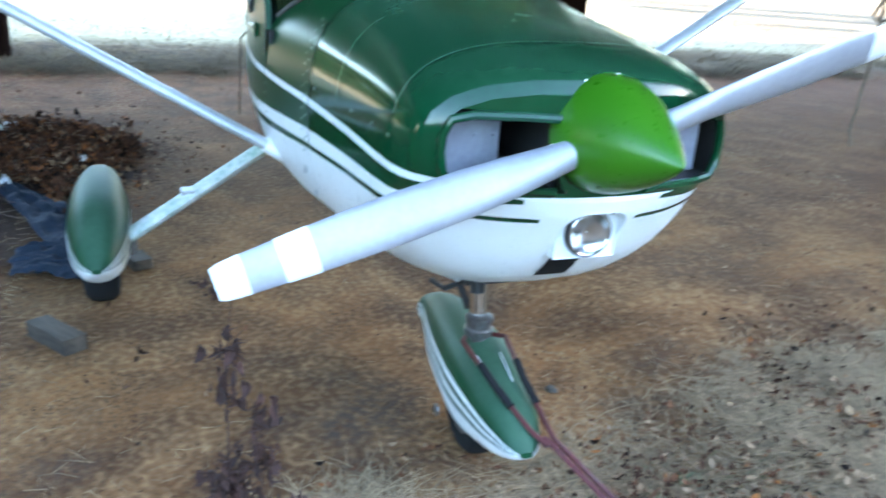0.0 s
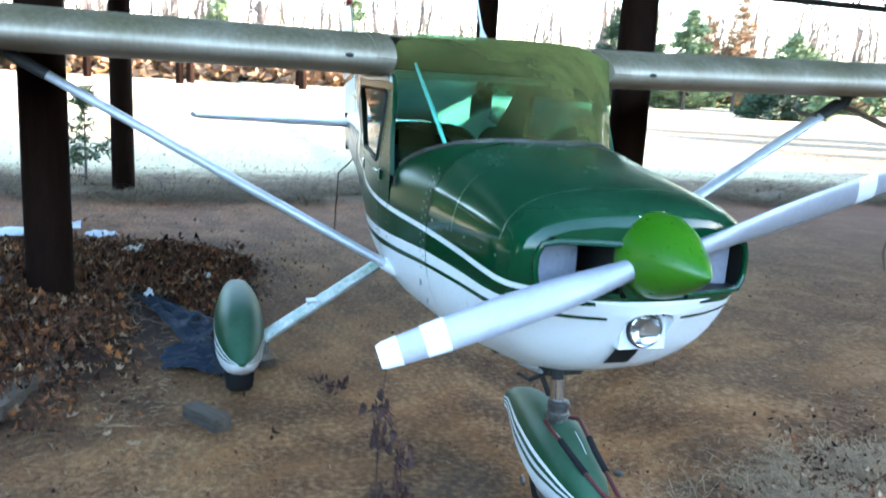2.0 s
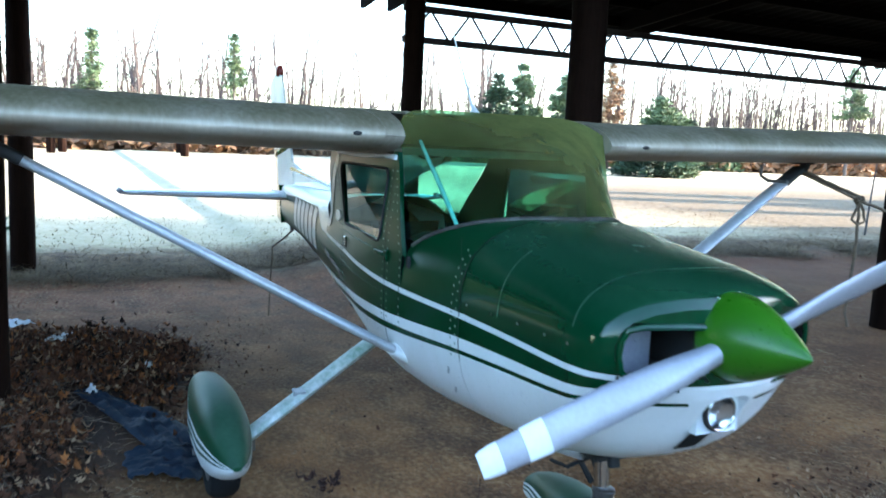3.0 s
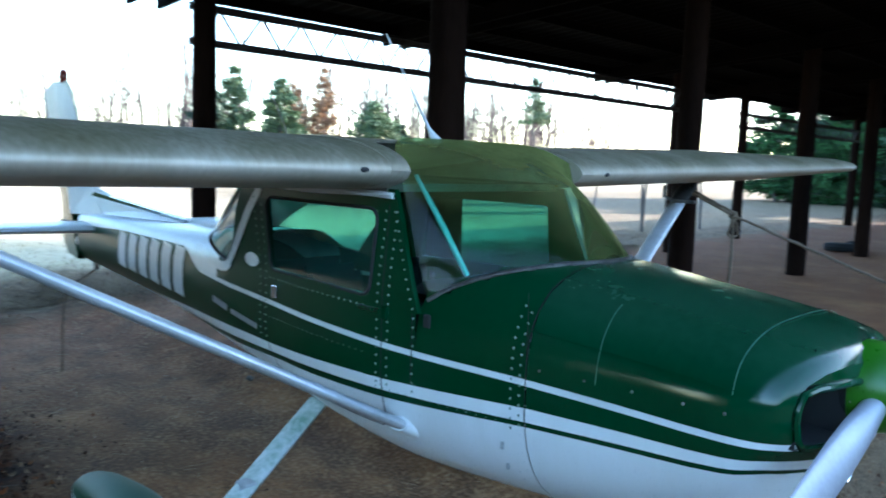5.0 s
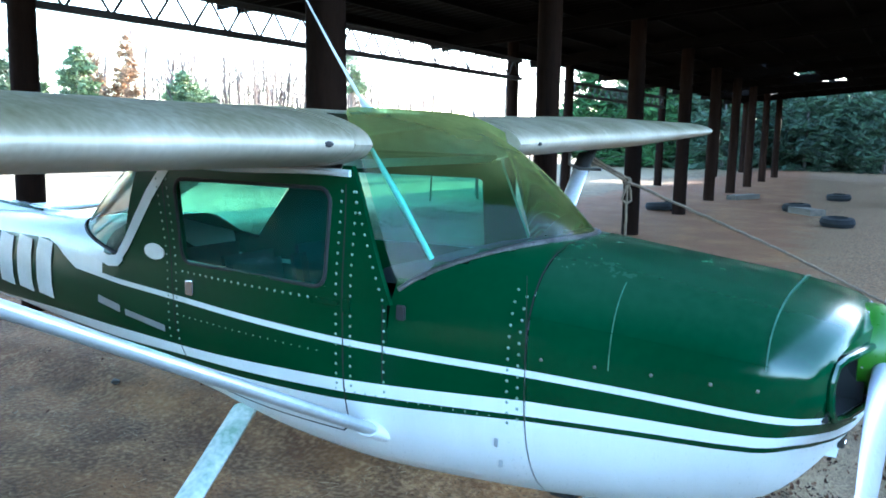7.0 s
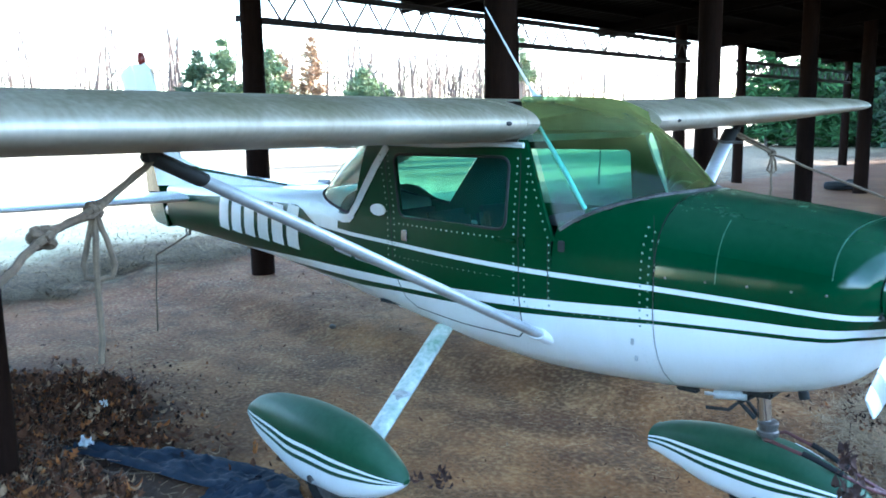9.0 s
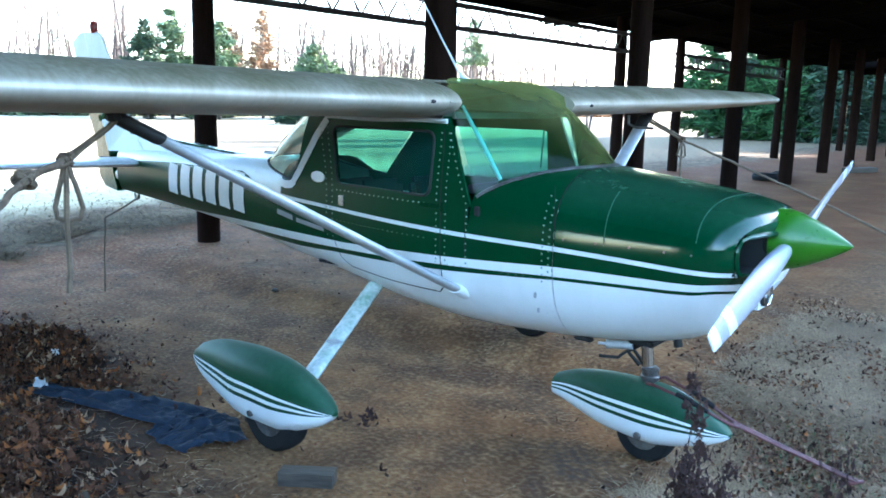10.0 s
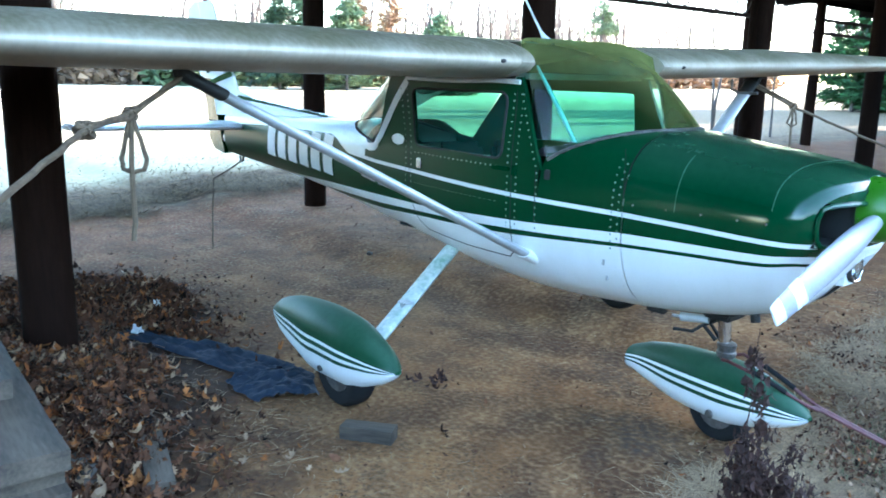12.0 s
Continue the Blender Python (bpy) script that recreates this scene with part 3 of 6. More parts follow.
def tuft(verts, faces, c, size, rnd, n=5, w=0.28):
    """A clump of short needle sprays: thin crossed triangles, with gaps between."""
    for _ in range(n):
        d = Vector((rnd.uniform(-1, 1), rnd.uniform(-1, 1), rnd.uniform(-0.5, 0.6))).normalized()
        s = d.orthogonal().normalized()
        s.rotate(Matrix.Rotation(rnd.uniform(0, 6.28), 3, d))
        o = Vector(c) + Vector((rnd.uniform(-1, 1), rnd.uniform(-1, 1), rnd.uniform(-1, 1))) * size * 0.4
        n0 = len(verts)
        verts += [o - s * size * w, o + s * size * w, o + d * size + s * size * w * 0.3, o + d * size - s * size * w * 0.3]
        faces.append((n0, n0 + 1, n0 + 2, n0 + 3))


def conifer(h, r, rnd, clump=0.5, low=0.1, lean=0.6, n=5, whorls=16):
    """An evergreen: trunk with whorled limbs that carry needle clumps, wide and ragged below and narrow above."""
    tv, tf, cv, cf = [], [], [], []
    for i in range(6):
        limb(tv, tf, (0, 0, h * i / 6), (0, 0, h * (i + 1) / 6), 0.018 * h * (1 - i / 6.5), 0.018 * h * (1 - (i + 1) / 6.5), 7)
    for w in range(whorls):
        f = low + (1 - low) * (w + rnd.random()) / whorls
        rad = r * (1 - f) ** 0.8 * rnd.uniform(0.65, 1.15) + 0.08 * r
        for b in range(rnd.randint(4, 6)):
            a = rnd.uniform(0, 6.283)
            tip = Vector((math.cos(a) * rad, math.sin(a) * rad, h * f + rad * rnd.uniform(-0.15, 0.35) * lean))
            root = Vector((0, 0, h * f))
            limb(tv, tf, root, tip, 0.006 * h * (1.1 - f), 0.002 * h, 3)
            steps = max(2, int(rad / clump * 1.6))
            for s in range(steps):
                q = root.lerp(tip, 0.25 + 0.75 * (s + rnd.random() * 0.6) / steps)
                tuft(cv, cf, q, clump * rnd.uniform(0.7, 1.25), rnd, n, 0.13)
    return tv, tf, cv, cf


def tree_thing(name, data, foliage, label, at, group=""):
    tv, tf, cv, cf = data
    t = thing(name, label, "tree", group)
    for nm, v, f, m in (("trunk", tv, tf, BARK), ("crown", cv, cf, foliage)):
        me = bpy.data.meshes.new(nm)
        me.from_pydata([tuple(p) for p in v], [], f)
        me.materials.append(m)
        ob = new(nm, me)
        ob.parent = t
    t.matrix_world = at
    return t


rnd = random.Random(5)
# evergreens across the field
EVER = [(-52, 27.6, 6.8, 2.6), (-53, 30.2, 7.8, 2.9), (-51, 33.0, 7.2, 3.0), (-55, 35.4, 5.4, 2.6), (-50, 41.6, 6.0, 3.2), (-52, 44.6, 5.2, 3.0), (-54, 48.0, 4.6, 2.8), (-64, -0.6, 9.0, 1.9), (-66, 10.2, 9.6, 2.0), (-41, 33.0, 2.6, 2.2), (-41, 35.8, 2.3, 2.0), (-60, 76.0, 12.0, 3.4)]
for i, (x, y, h, r) in enumerate(EVER):
    tree_thing("evergreen_tree", conifer(h, r, rnd, 0.42, 0.5 if h > 8.5 else 0.04, lean=1.4, n=6 if h > 8.5 else 17, whorls=17), CEDAR if i % 3 else PINE, "bushy green evergreen tree standing at the far edge of the field", Matrix.Translation((x, y, gz(x, y))) @ Matrix.Rotation(i, 4, "Z"), "evergreens beyond the field")
# russet tree among them
for x, y, h in ((-55, 40.2, 8.8), (-57, 38.4, 7.4)):
    tree_thing("russet_tree", conifer(h, 2.6, rnd, 0.42, 0.25, lean=2.6, n=9, whorls=15), RUSSET, "autumn tree with russet leaves at the field edge", Matrix.Translation((x, y, gz(x, y))), "russet trees")
# pine wood to the side
base_pine = tree_thing("pine_tree", conifer(7.4, 2.5, rnd, 0.5, 0.04, n=11, whorls=22), LITPINE, "tall green pine at the edge of the wood", Matrix.Translation((-13.0, 45.0, 0)), "pines at the wood's edge")
second_pine = tree_thing("pine_tree", conifer(6.6, 2.3, rnd, 0.45, 0.03, n=10, whorls=18), PINE, "young green pine with branches down to the ground", Matrix.Translation((-12.0, 47.0, 0)), "pines at the wood's edge")
for i in range(42):
    row = i % 3
    x = -17.5 + 1.35 * i + rnd.uniform(-0.8, 0.8)
    y = (47 if x > -8.5 else 42) + row * 3.6 + rnd.uniform(-1.5, 1.5) + 0.12 * max(0, -x - 5)
    s = rnd.uniform(0.8, 1.05)
    copy_thing(base_pine if x < -9.5 else second_pine, Matrix.Translation((x, y, 0)) @ Matrix.Rotation(rnd.uniform(0, 6.28), 4, "Z")).scale = (s, s, s)
# undergrowth that closes the wood
uv, uf = [], []
for i in range(26000):
    x = rnd.uniform(-17, 40)
    y = (48 if x > -8.5 else 43) + rnd.random() * 8 + 0.12 * max(0, -x - 5)
    tuft(uv, uf, (x, y, rnd.random() ** 1.2 * 4.8), 0.5, rnd, 7, 0.13)
cloud("pine_thicket", uv, uf, PINE, "dark green pine thicket and undergrowth filling the wood's edge", "thicket")
# bare woods beyond the field: countless thin trunks
wv, wf = [], []
for i in range(520):
    y = -52 + 180 * rnd.random()
    x = -70 - rnd.random() * 26
    bare_tree(wv, wf, (x, y, gz(x, y)), rnd.uniform(7.5, 12.5) + 0.03 * max(0, y), rnd.uniform(0.12, 0.27), rnd, depth=3, spread=0.5)
cloud("bare_woods", wv, wf, TWIG, "leafless grey-pink winter woods beyond the field", "woods")
# low brush along the foot of the woods
# russet colour from y = 30 on also paints the low sun's orange light
for name_, n, mat, lo, end, high in (("far_brush", 6500, BRUSH, -50, 125, 2.4), ("sunlit_russet_brush", 2600, RUSSET, 30, 125, 2.0), ("green_brush", 4200, CEDAR, 22, 62, 2.6), ("orange_brush", 1100, RUSSET, -30, 12, 1.6)):
    bv, bf = [], []
    for i in range(n):
        y = lo + (end - lo) * rnd.random()
        x = (-61 if mat is not BRUSH else -63) - rnd.random() * 9
        tuft(bv, bf, (x, y, gz(x, y) + rnd.random() ** 1.4 * high), 0.8, rnd, 5)
    cloud(name_, bv, bf, mat, "tangled brush along the foot of the woods", "brush")
# thin saplings beside the barn, in front of the pines
for i, (x, y, h) in enumerate(((-9.2, 16.0, 5.5), (-9.9, 17.2, 6.2), (-8.9, 18.6, 5.0), (-10.5, 20.0, 6.5), (-9.6, 22.5, 6.0), (-9.8, 14.6, 3.6))):
    sv, sf = [], []
    bare_tree(sv, sf, (x, y, gz(x, y)), h, 0.008 * h, rnd, depth=3, spread=0.6)
    cloud("sapling", sv, sf, BARK, "thin bare sapling growing beside the barn", "sapling", kind="")
# unseen woods added to block light: a tall one towards the sun, lower ones behind and beside the camera
for x0, x1, y0, y1, high, size, n in ((4.5, 90, 58, 66, 24.0, 1.8, 24000), (46, 54, -60, 58, 8.0, 1.4, 9000), (-6, 46, -36, -29, 4.5, 1.4, 6000), (-64, -9, -27, -20, 6.0, 1.4, 9000)):
    hv, hf = [], []
    for i in range(n):
        x, y = rnd.uniform(x0, x1), rnd.uniform(y0, y1)
        top = high * (1 + 0.06 * noise.noise((x * 0.12, y * 0.12, 0)) + 0.03 * noise.noise((x * 0.4, y * 0.4, 5)))
        tuft(hv, hf, (x, y, rnd.random() ** 0.6 * top), size, rnd, 4)
    cloud("unseen_pine_wood", hv, hf, PINE, "unseen dense pine wood added round the clearing to block light", "woods")
# a little pine by the barn
tree_thing("pine_sapling", conifer(1.25, 0.45, rnd, 0.13, 0.2, n=4, whorls=8), CEDAR, "small green pine seedling growing beside a post", Matrix.Translation((-8.6, -2.95, gz(-8.6, -2.95))))

# poles standing in the field
for x, y, h in ((-52, -3.2, 3.4), (-54.5, -2.6, 3.4), (-50, 4.4, 3.4), (-58, 5.0, 3.6), (-56, -9.2, 3.4)):
    bm = bmesh.new()
    z = gz(x, y)
    tube(bm, [(x, y, z - 0.2), (x + 0.02, y, z + h * 0.5), (x, y, z + h)], [0.27, 0.25, 0.24], 9)
    solid("field_post", bm, POSTW, "dark timber pole standing out in the field", "post", "poles in the field")

# ---------------------------------------------------------------- light aeroplane, nose along +x, wheels on z = 0
plane = thing("airplane", "green and white high-wing light airplane parked on bare dirt", "airplane")

# hull tables along x: half width, bottom, top, height of the widest point
LIFT = 0.055      # height of the airframe's datum over the ground
HW = [(0.945, 0.388), (0.93, 0.412), (0.90, 0.426), (0.86, 0.434), (0.75, 0.446), (0.6, 0.457), (0.4, 0.470), (0.05, 0.508), (-0.41, 0.565), (-0.6, 0.575), (-0.8, 0.568), (-1.1, 0.54), (-1.45, 0.488), (-1.7, 0.455), (-2.06, 0.41), (-2.4, 0.362), (-2.77, 0.315), (-3.5, 0.225), (-4.3, 0.13), (-4.8, 0.06)]
HB = [(0.945, 1.02), (0.93, 0.985), (0.90, 0.94), (0.87, 0.895), (0.83, 0.838), (0.78, 0.782), (0.70, 0.718), (0.6, 0.672), (0.4, 0.615), (0.2, 0.584), (0.0, 0.563), (-0.55, 0.54), (-1.0, 0.563), (-1.47, 0.625), (-2.06, 0.695), (-2.77, 0.785), (-3.5, 0.845), (-4.3, 0.89), (-4.8, 0.92)]
HT = [(0.945, 1.275), (0.93, 1.302), (0.90, 1.320), (0.86, 1.333), (0.75, 1.355), (0.6, 1.378), (0.4, 1.403), (0.2, 1.428), (0.0, 1.45), (-0.2, 1.455), (-2.2, 1.375), (-2.8, 1.345), (-3.5, 1.32), (-4.3, 1.30), (-4.8, 1.27)]
HM = [(0.945, 1.13), (0.6, 1.08), (0.0, 1.05), (-1.0, 1.05), (-2.06, 1.08), (-2.77, 1.10), (-4.8, 1.10)]
# painted lines on the side, bottom to top
L_GB = [(-4.8, 0.86), (-3.3, 0.80), (-1.92, 0.82), (-1.42, 0.852), (-0.636, 0.890), (0.055, 0.930), (0.632, 0.948), (0.86, 0.966), (0.90, 0.963), (0.95, 0.955)]
L_TB = [(-4.8, 0.875), (-3.3, 0.83), (-2.6, 0.845), (-1.92, 0.858), (-1.42, 0.880), (-0.637, 0.920), (0.053, 0.947), (0.63, 0.965), (0.86, 0.980), (0.90, 0.978), (0.95, 0.97)]
L_TT = [(-4.8, 0.885), (-3.5, 0.88), (-2.83, 0.898), (-2.43, 0.905), (-1.42, 0.922), (-0.865, 0.955), (-0.64, 0.965), (0.05, 0.995), (0.63, 1.000), (0.95, 1.012)]
L_NB = [(-4.8, 1.19), (-3.7, 1.24), (-2.55, 1.255), (-2.42, 1.185), (-2.32, 1.143), (-1.92, 1.118), (-1.40, 1.104), (-0.65, 1.088), (0.05, 1.070), (0.65, 1.048), (0.95, 1.046)]
L_NT = [(-4.8, 1.20), (-3.7, 1.255), (-2.55, 1.27), (-2.42, 1.207), (-2.32, 1.165), (-1.92, 1.140), (-1.40, 1.126), (-0.65, 1.110), (0.05, 1.092), (0.65, 1.068), (0.95, 1.066)]
BELT = 1.245


def hull_y(x, z, open_top=False):
    w, zb, zt, zm = spline(HW, x), spline(HB, x), spline(HT, x), spline(HM, x)
    if z >= zm:
        if open_top:
            return w
        n = 3.6 if x < -2 else 3.0
        return w * max(0.0, 1 - ((z - zm) / (zt - zm)) ** n) ** (1 / n)
    n = 2.45
    return w * max(0.0, 1 - ((zm - z) / (zm - zb)) ** n) ** (1 / n)


def sweep(x, y):
    """The nose of the cowling falls back towards its sides."""
    return x - 0.08 * smooth(0.66, 0.945, x) * min(1.2, (y / 0.37) ** 2)


def hull_ring(x, open_top):
    zb = spline(HB, x)
    zt = BELT if open_top else spline(HT, x)
    lines = [table(t, x) for t in (L_GB, L_TB, L_TT, L_NB, L_NT)]
    lo, out = zb + 0.002, []
    for v in lines:
        lo = min(max(v, lo + 0.002), zt - 0.03)
        out.append(lo)
    zs = [zb] + [out[0] - (out[0] - zb) * math.sin(math.pi / 2 * (1 - i / 7)) for i in range(1, 7)]
    for a, b, k in zip(out, out[1:], (1, 2, 3, 1)):
        zs += [a + (b - a) * i / k for i in range(k)]
    zs.append(out[-1])
    zs += [out[-1] + (zt - out[-1]) * math.sin(math.pi / 2 * i / 7) for i in range(1, 8)]
    half = [(sweep(x, hull_y(x, z, open_top)), -hull_y(x, z, open_top), z) for z in zs]
    if open_top:
        half[-1] = (x, -spline(HW, x), zt)
    return half


#            white x6, green line, white x2, green x3, thin white, green x7
ROWMAT = [1] * 7 + [0] + [1] * 2 + [0] * 3 + [2] + [0] * 7


def build_hull(name, xs, is_open, label, mats, top_white_from=None, inside=None):
    bm = bmesh.new()
    halves = [hull_ring(x, is_open(x)) for x in xs]
    n = len(halves[0])
    left = [[bm.verts.new(p) for p in h] for h in halves]
    right = [[bm.verts.new((p[0], -p[1], p[2])) for p in h] for h in halves]
    for side in (left, right):
        for i in range(len(xs) - 1):
            both_open = is_open(xs[i]) and is_open(xs[i + 1])
            for j in range(n - 1):
                if both_open and halves[i][j + 1][2] > BELT + 0.001:
                    continue
                if inside and inside((halves[i][j][0] + halves[i + 1][j + 1][0]) / 2, (halves[i][j][1] + halves[i][j + 1][1]) / 2, halves[i][j][2]):
                    continue
                fc = bm.faces.new((side[i][j], side[i][j + 1], side[i + 1][j + 1], side[i + 1][j]))
                mi = ROWMAT[min(j, len(ROWMAT) - 1)]
                if j == 7 and spline(HB, xs[i]) > table(L_TB, xs[i]) - 0.004:
                    mi = 1
                if top_white_from is not None and xs[i] < top_white_from and j >= 14:
                    mi = 1
                fc.material_index = mi
    bmesh.ops.remove_doubles(bm, verts=bm.verts, dist=0.0008)
    return part(name, bm, mats, plane, label), halves


PAINT = [GREEN, WHITE, TRIM]
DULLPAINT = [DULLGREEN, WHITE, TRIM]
cow_xs = [0.945, 0.94, 0.93, 0.924, 0.92, 0.916, 0.912, 0.908, 0.904, 0.90, 0.88, 0.86, 0.83, 0.80, 0.75, 0.70, 0.6, 0.5, 0.4, 0.3, 0.2, 0.1, 0.054]
cowling, cow_half = build_hull("cowling", cow_xs, lambda x: False, "dusty green engine cowling with white belly and stripes", PAINT)
fus_xs = list(np.linspace(0.05, -0.415, 25))
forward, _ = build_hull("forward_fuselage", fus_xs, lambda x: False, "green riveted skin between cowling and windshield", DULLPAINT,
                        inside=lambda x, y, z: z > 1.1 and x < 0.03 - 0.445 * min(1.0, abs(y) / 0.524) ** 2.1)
cab_xs = [-0.415 - 0.07925 * i for i in range(21)] + [-2.08, -2.16, -2.24, -2.32, -2.38, -2.44, -2.5] + list(np.arange(-2.6, -4.81, -0.1))
cab_xs[20] = -2.0
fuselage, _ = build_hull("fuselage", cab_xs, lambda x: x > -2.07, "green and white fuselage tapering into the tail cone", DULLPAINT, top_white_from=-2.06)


def close_front():
    """Nose bowl: front skin of the cowling, left open at the two cooling inlets."""
    bm = bmesh.new()
    half = cow_half[0]
    for (x, ya, za), (_, yb, zb_) in zip(half, half[1:]):
        mid = (za + zb_) / 2
        spans = [(-1.0, 1.0)]
        if 1.055 < mid < 1.215:
            spans = [(-0.31, 0.31)]
        for s0, s1 in spans:
            k = 10
            prev = None
            for i in range(k + 1):
                s = s0 + (s1 - s0) * i / k
                pa, pb = (sweep(0.945, s * ya), s * ya, za), (sweep(0.945, s * yb), s * yb, zb_)
                cur = (bm.verts.new(pa), bm.verts.new(pb))
                if prev:
                    fc = bm.faces.new((prev[0], cur[0], cur[1], prev[1]))
                    fc.material_index = 1 if mid < 1.035 else 0
                prev = cur
    bmesh.ops.remove_doubles(bm, verts=bm.verts, dist=0.0005)
    return part("nose_bowl", bm, PAINT, plane, "green nose bowl with two cooling air inlets")


close_front()
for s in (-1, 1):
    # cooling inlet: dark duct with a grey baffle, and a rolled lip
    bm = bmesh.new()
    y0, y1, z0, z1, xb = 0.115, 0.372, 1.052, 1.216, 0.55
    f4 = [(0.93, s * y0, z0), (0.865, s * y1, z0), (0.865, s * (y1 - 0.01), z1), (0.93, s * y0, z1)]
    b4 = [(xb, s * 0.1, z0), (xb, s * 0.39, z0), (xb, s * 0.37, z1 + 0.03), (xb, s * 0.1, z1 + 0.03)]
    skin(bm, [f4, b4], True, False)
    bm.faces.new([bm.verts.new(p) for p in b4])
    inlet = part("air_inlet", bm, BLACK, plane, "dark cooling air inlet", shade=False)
    bm = bmesh.new()
    box(bm, (0.80, s * 0.275, 1.13), (0.012, 0.15, 0.15), Matrix.Rotation(radians(-s * 12), 3, 'Z'), 0.003)
    for dy in (-0.05, 0.0, 0.05):
        bmesh.ops.create_icosphere(bm, subdivisions=1, radius=0.005, matrix=Matrix.Translation((0.808, s * (0.275 + dy), 1.155)))
    part("baffle", bm, BAFFLE, inlet, "grey sheet-metal engine baffle")
    bm = bmesh.new()
    lip = [(sweep(0.948, yy) + 0.003, s * yy, zz) for yy, zz in ((0.118, 1.218), (0.2, 1.221), (0.315, 1.218), (0.360, 1.206), (0.376, 1.17), (0.379, 1.13), (0.372, 1.085), (0.352, 1.056), (0.29, 1.051), (0.118, 1.050))]
    tube(bm, lip, 0.011, 8)
    part("inlet_lip", bm, GREEN, inlet, "rolled green inlet lip")

# landing light in a recess cut into the chin
def chin_x(y, z):
    """Where the chin's skin lies at a height and distance from the middle."""
    lo, hi = 0.5, 0.945
    for _ in range(30):
        m = (lo + hi) / 2
        if z > spline(HB, m) and hull_y(m, z) > abs(y):
            lo = m
        else:
            hi = m
    return sweep(lo, y)


Y0, Y1, Z0, Z1, FACE_X = -0.062, 0.112, 0.850, 0.988, 0.872
RECESS = [(Y0, Z0), (Y1, Z0), (Y1, 0.955), (0.095, 0.978), (0.07, Z1), (-0.02, Z1), (-0.045, 0.978), (Y0, 0.955)]
for skin_part in (cowling, bpy.data.objects["nose_bowl"]):
    bm = bmesh.new()
    bm.from_mesh(skin_part.data)
    for (ya, za), (yb, zb_) in zip(RECESS, RECESS[1:] + RECESS[:1]):
        near = [f for f in bm.faces if all(v.co.x > 0.77 and v.co.z < 1.03 and abs(v.co.y) < 0.3 for v in f.verts)]
        geom = list({e for f in near for e in f.edges}) + list({v for f in near for v in f.verts}) + near
        bmesh.ops.bisect_plane(bm, geom=geom, dist=1e-6, plane_co=(0.9, ya, za), plane_no=(0, zb_ - za, ya - yb))
    gone = []
    for f in bm.faces:
        c = f.calc_center_median()
        if c.x > 0.77 and c.z < 1.03 and all((yb - ya) * (c.z - za) - (zb_ - za) * (c.y - ya) > 0 for (ya, za), (yb, zb_) in zip(RECESS, RECESS[1:] + RECESS[:1])):
            gone.append(f)
    bmesh.ops.delete(bm, geom=gone, context="FACES")
    bm.to_mesh(skin_part.data)
    bm.free()
rim = []
for (ya, za), (yb, zb_) in zip(RECESS, RECESS[1:] + RECESS[:1]):
    for i in range(6):
        rim.append((ya + (yb - ya) * i / 6, za + (zb_ - za) * i / 6))
cy_, cz_ = 0.025, 0.919
bm = bmesh.new()
skin(bm, [[(chin_x(y, z) - 0.03 if chin_x(y, z) < FACE_X else chin_x(y, z) + 0.002, y, z) for y, z in rim],
          [(FACE_X, cy_ + (y - cy_) * 0.985, cz_ + (z - cz_) * 0.985) for y, z in rim],
          [(FACE_X - 0.004, cy_ + (y - cy_) * 0.95, cz_ + (z - cz_) * 0.95) for y, z in rim]], True, False)
bm.faces.new([bm.verts.new((FACE_X - 0.004, cy_ + (y - cy_) * 0.95, cz_ + (z - cz_) * 0.95)) for y, z in rim])
light = part("landing_light", bm, TRIM, plane, "white landing light housing recessed in the chin of the cowling", shade=False)
LX = FACE_X - 0.916
bm = bmesh.new()
lathe(bm, [(LX + 0.90, 0.062), (LX + 0.926, 0.063), (LX + 0.931, 0.060), (LX + 0.929, 0.056), (LX + 0.914, 0.054)], "x", (0, cy_, cz_), 32, False)
part("bezel", bm, BLACK, light, "dark rubber bezel ring")
bm = bmesh.new()
lathe(bm, [(LX + 0.9305, 0.0585), (LX + 0.9325, 0.0555), (LX + 0.930, 0.053)], "x", (0, cy_, cz_), 32, False)
part("chrome_ring", bm, CHROME, light, "thin chrome ring")
bm = bmesh.new()
lathe(bm, [(LX + 0.926, 0.055), (LX + 0.921, 0.045), (LX + 0.916, 0.03), (LX + 0.9135, 0.002)], "x", (0, cy_, cz_), 28, False)
part("reflector", bm, CHROME, light, "bright lamp reflector")
bm = bmesh.new()
lathe(bm, [(LX + 0.927, 0.055), (LX + 0.934, 0.035), (LX + 0.937, 0.002)], "x", (0, cy_, cz_), 28, False)
part("lens", bm, LENS, light, "clear lamp lens").visible_shadow = False
for y, z in ((-0.045, 0.965), (0.092, 0.967), (0.055, 0.981)):
    bm = bmesh.new()
    bmesh.ops.create_icosphere(bm, subdivisions=1, radius=0.006, matrix=Matrix.Translation((FACE_X, y, z)))
    part("screw", bm, BLACK, light)
# air slot: a black sheet on the uncut skin, its shaded depth only painted
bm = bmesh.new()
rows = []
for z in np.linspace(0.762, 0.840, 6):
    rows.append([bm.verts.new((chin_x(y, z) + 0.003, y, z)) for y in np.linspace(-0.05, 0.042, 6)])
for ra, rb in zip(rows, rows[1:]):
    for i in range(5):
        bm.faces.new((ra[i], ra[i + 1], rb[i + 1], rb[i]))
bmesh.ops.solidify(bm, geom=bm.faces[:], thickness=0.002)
slot = part("carburettor_inlet", bm, BLACK, plane, "black sheet painted as the shaded air slot under the landing light")

# spinner and propeller
HUBZ = 1.182
bm = bmesh.new()
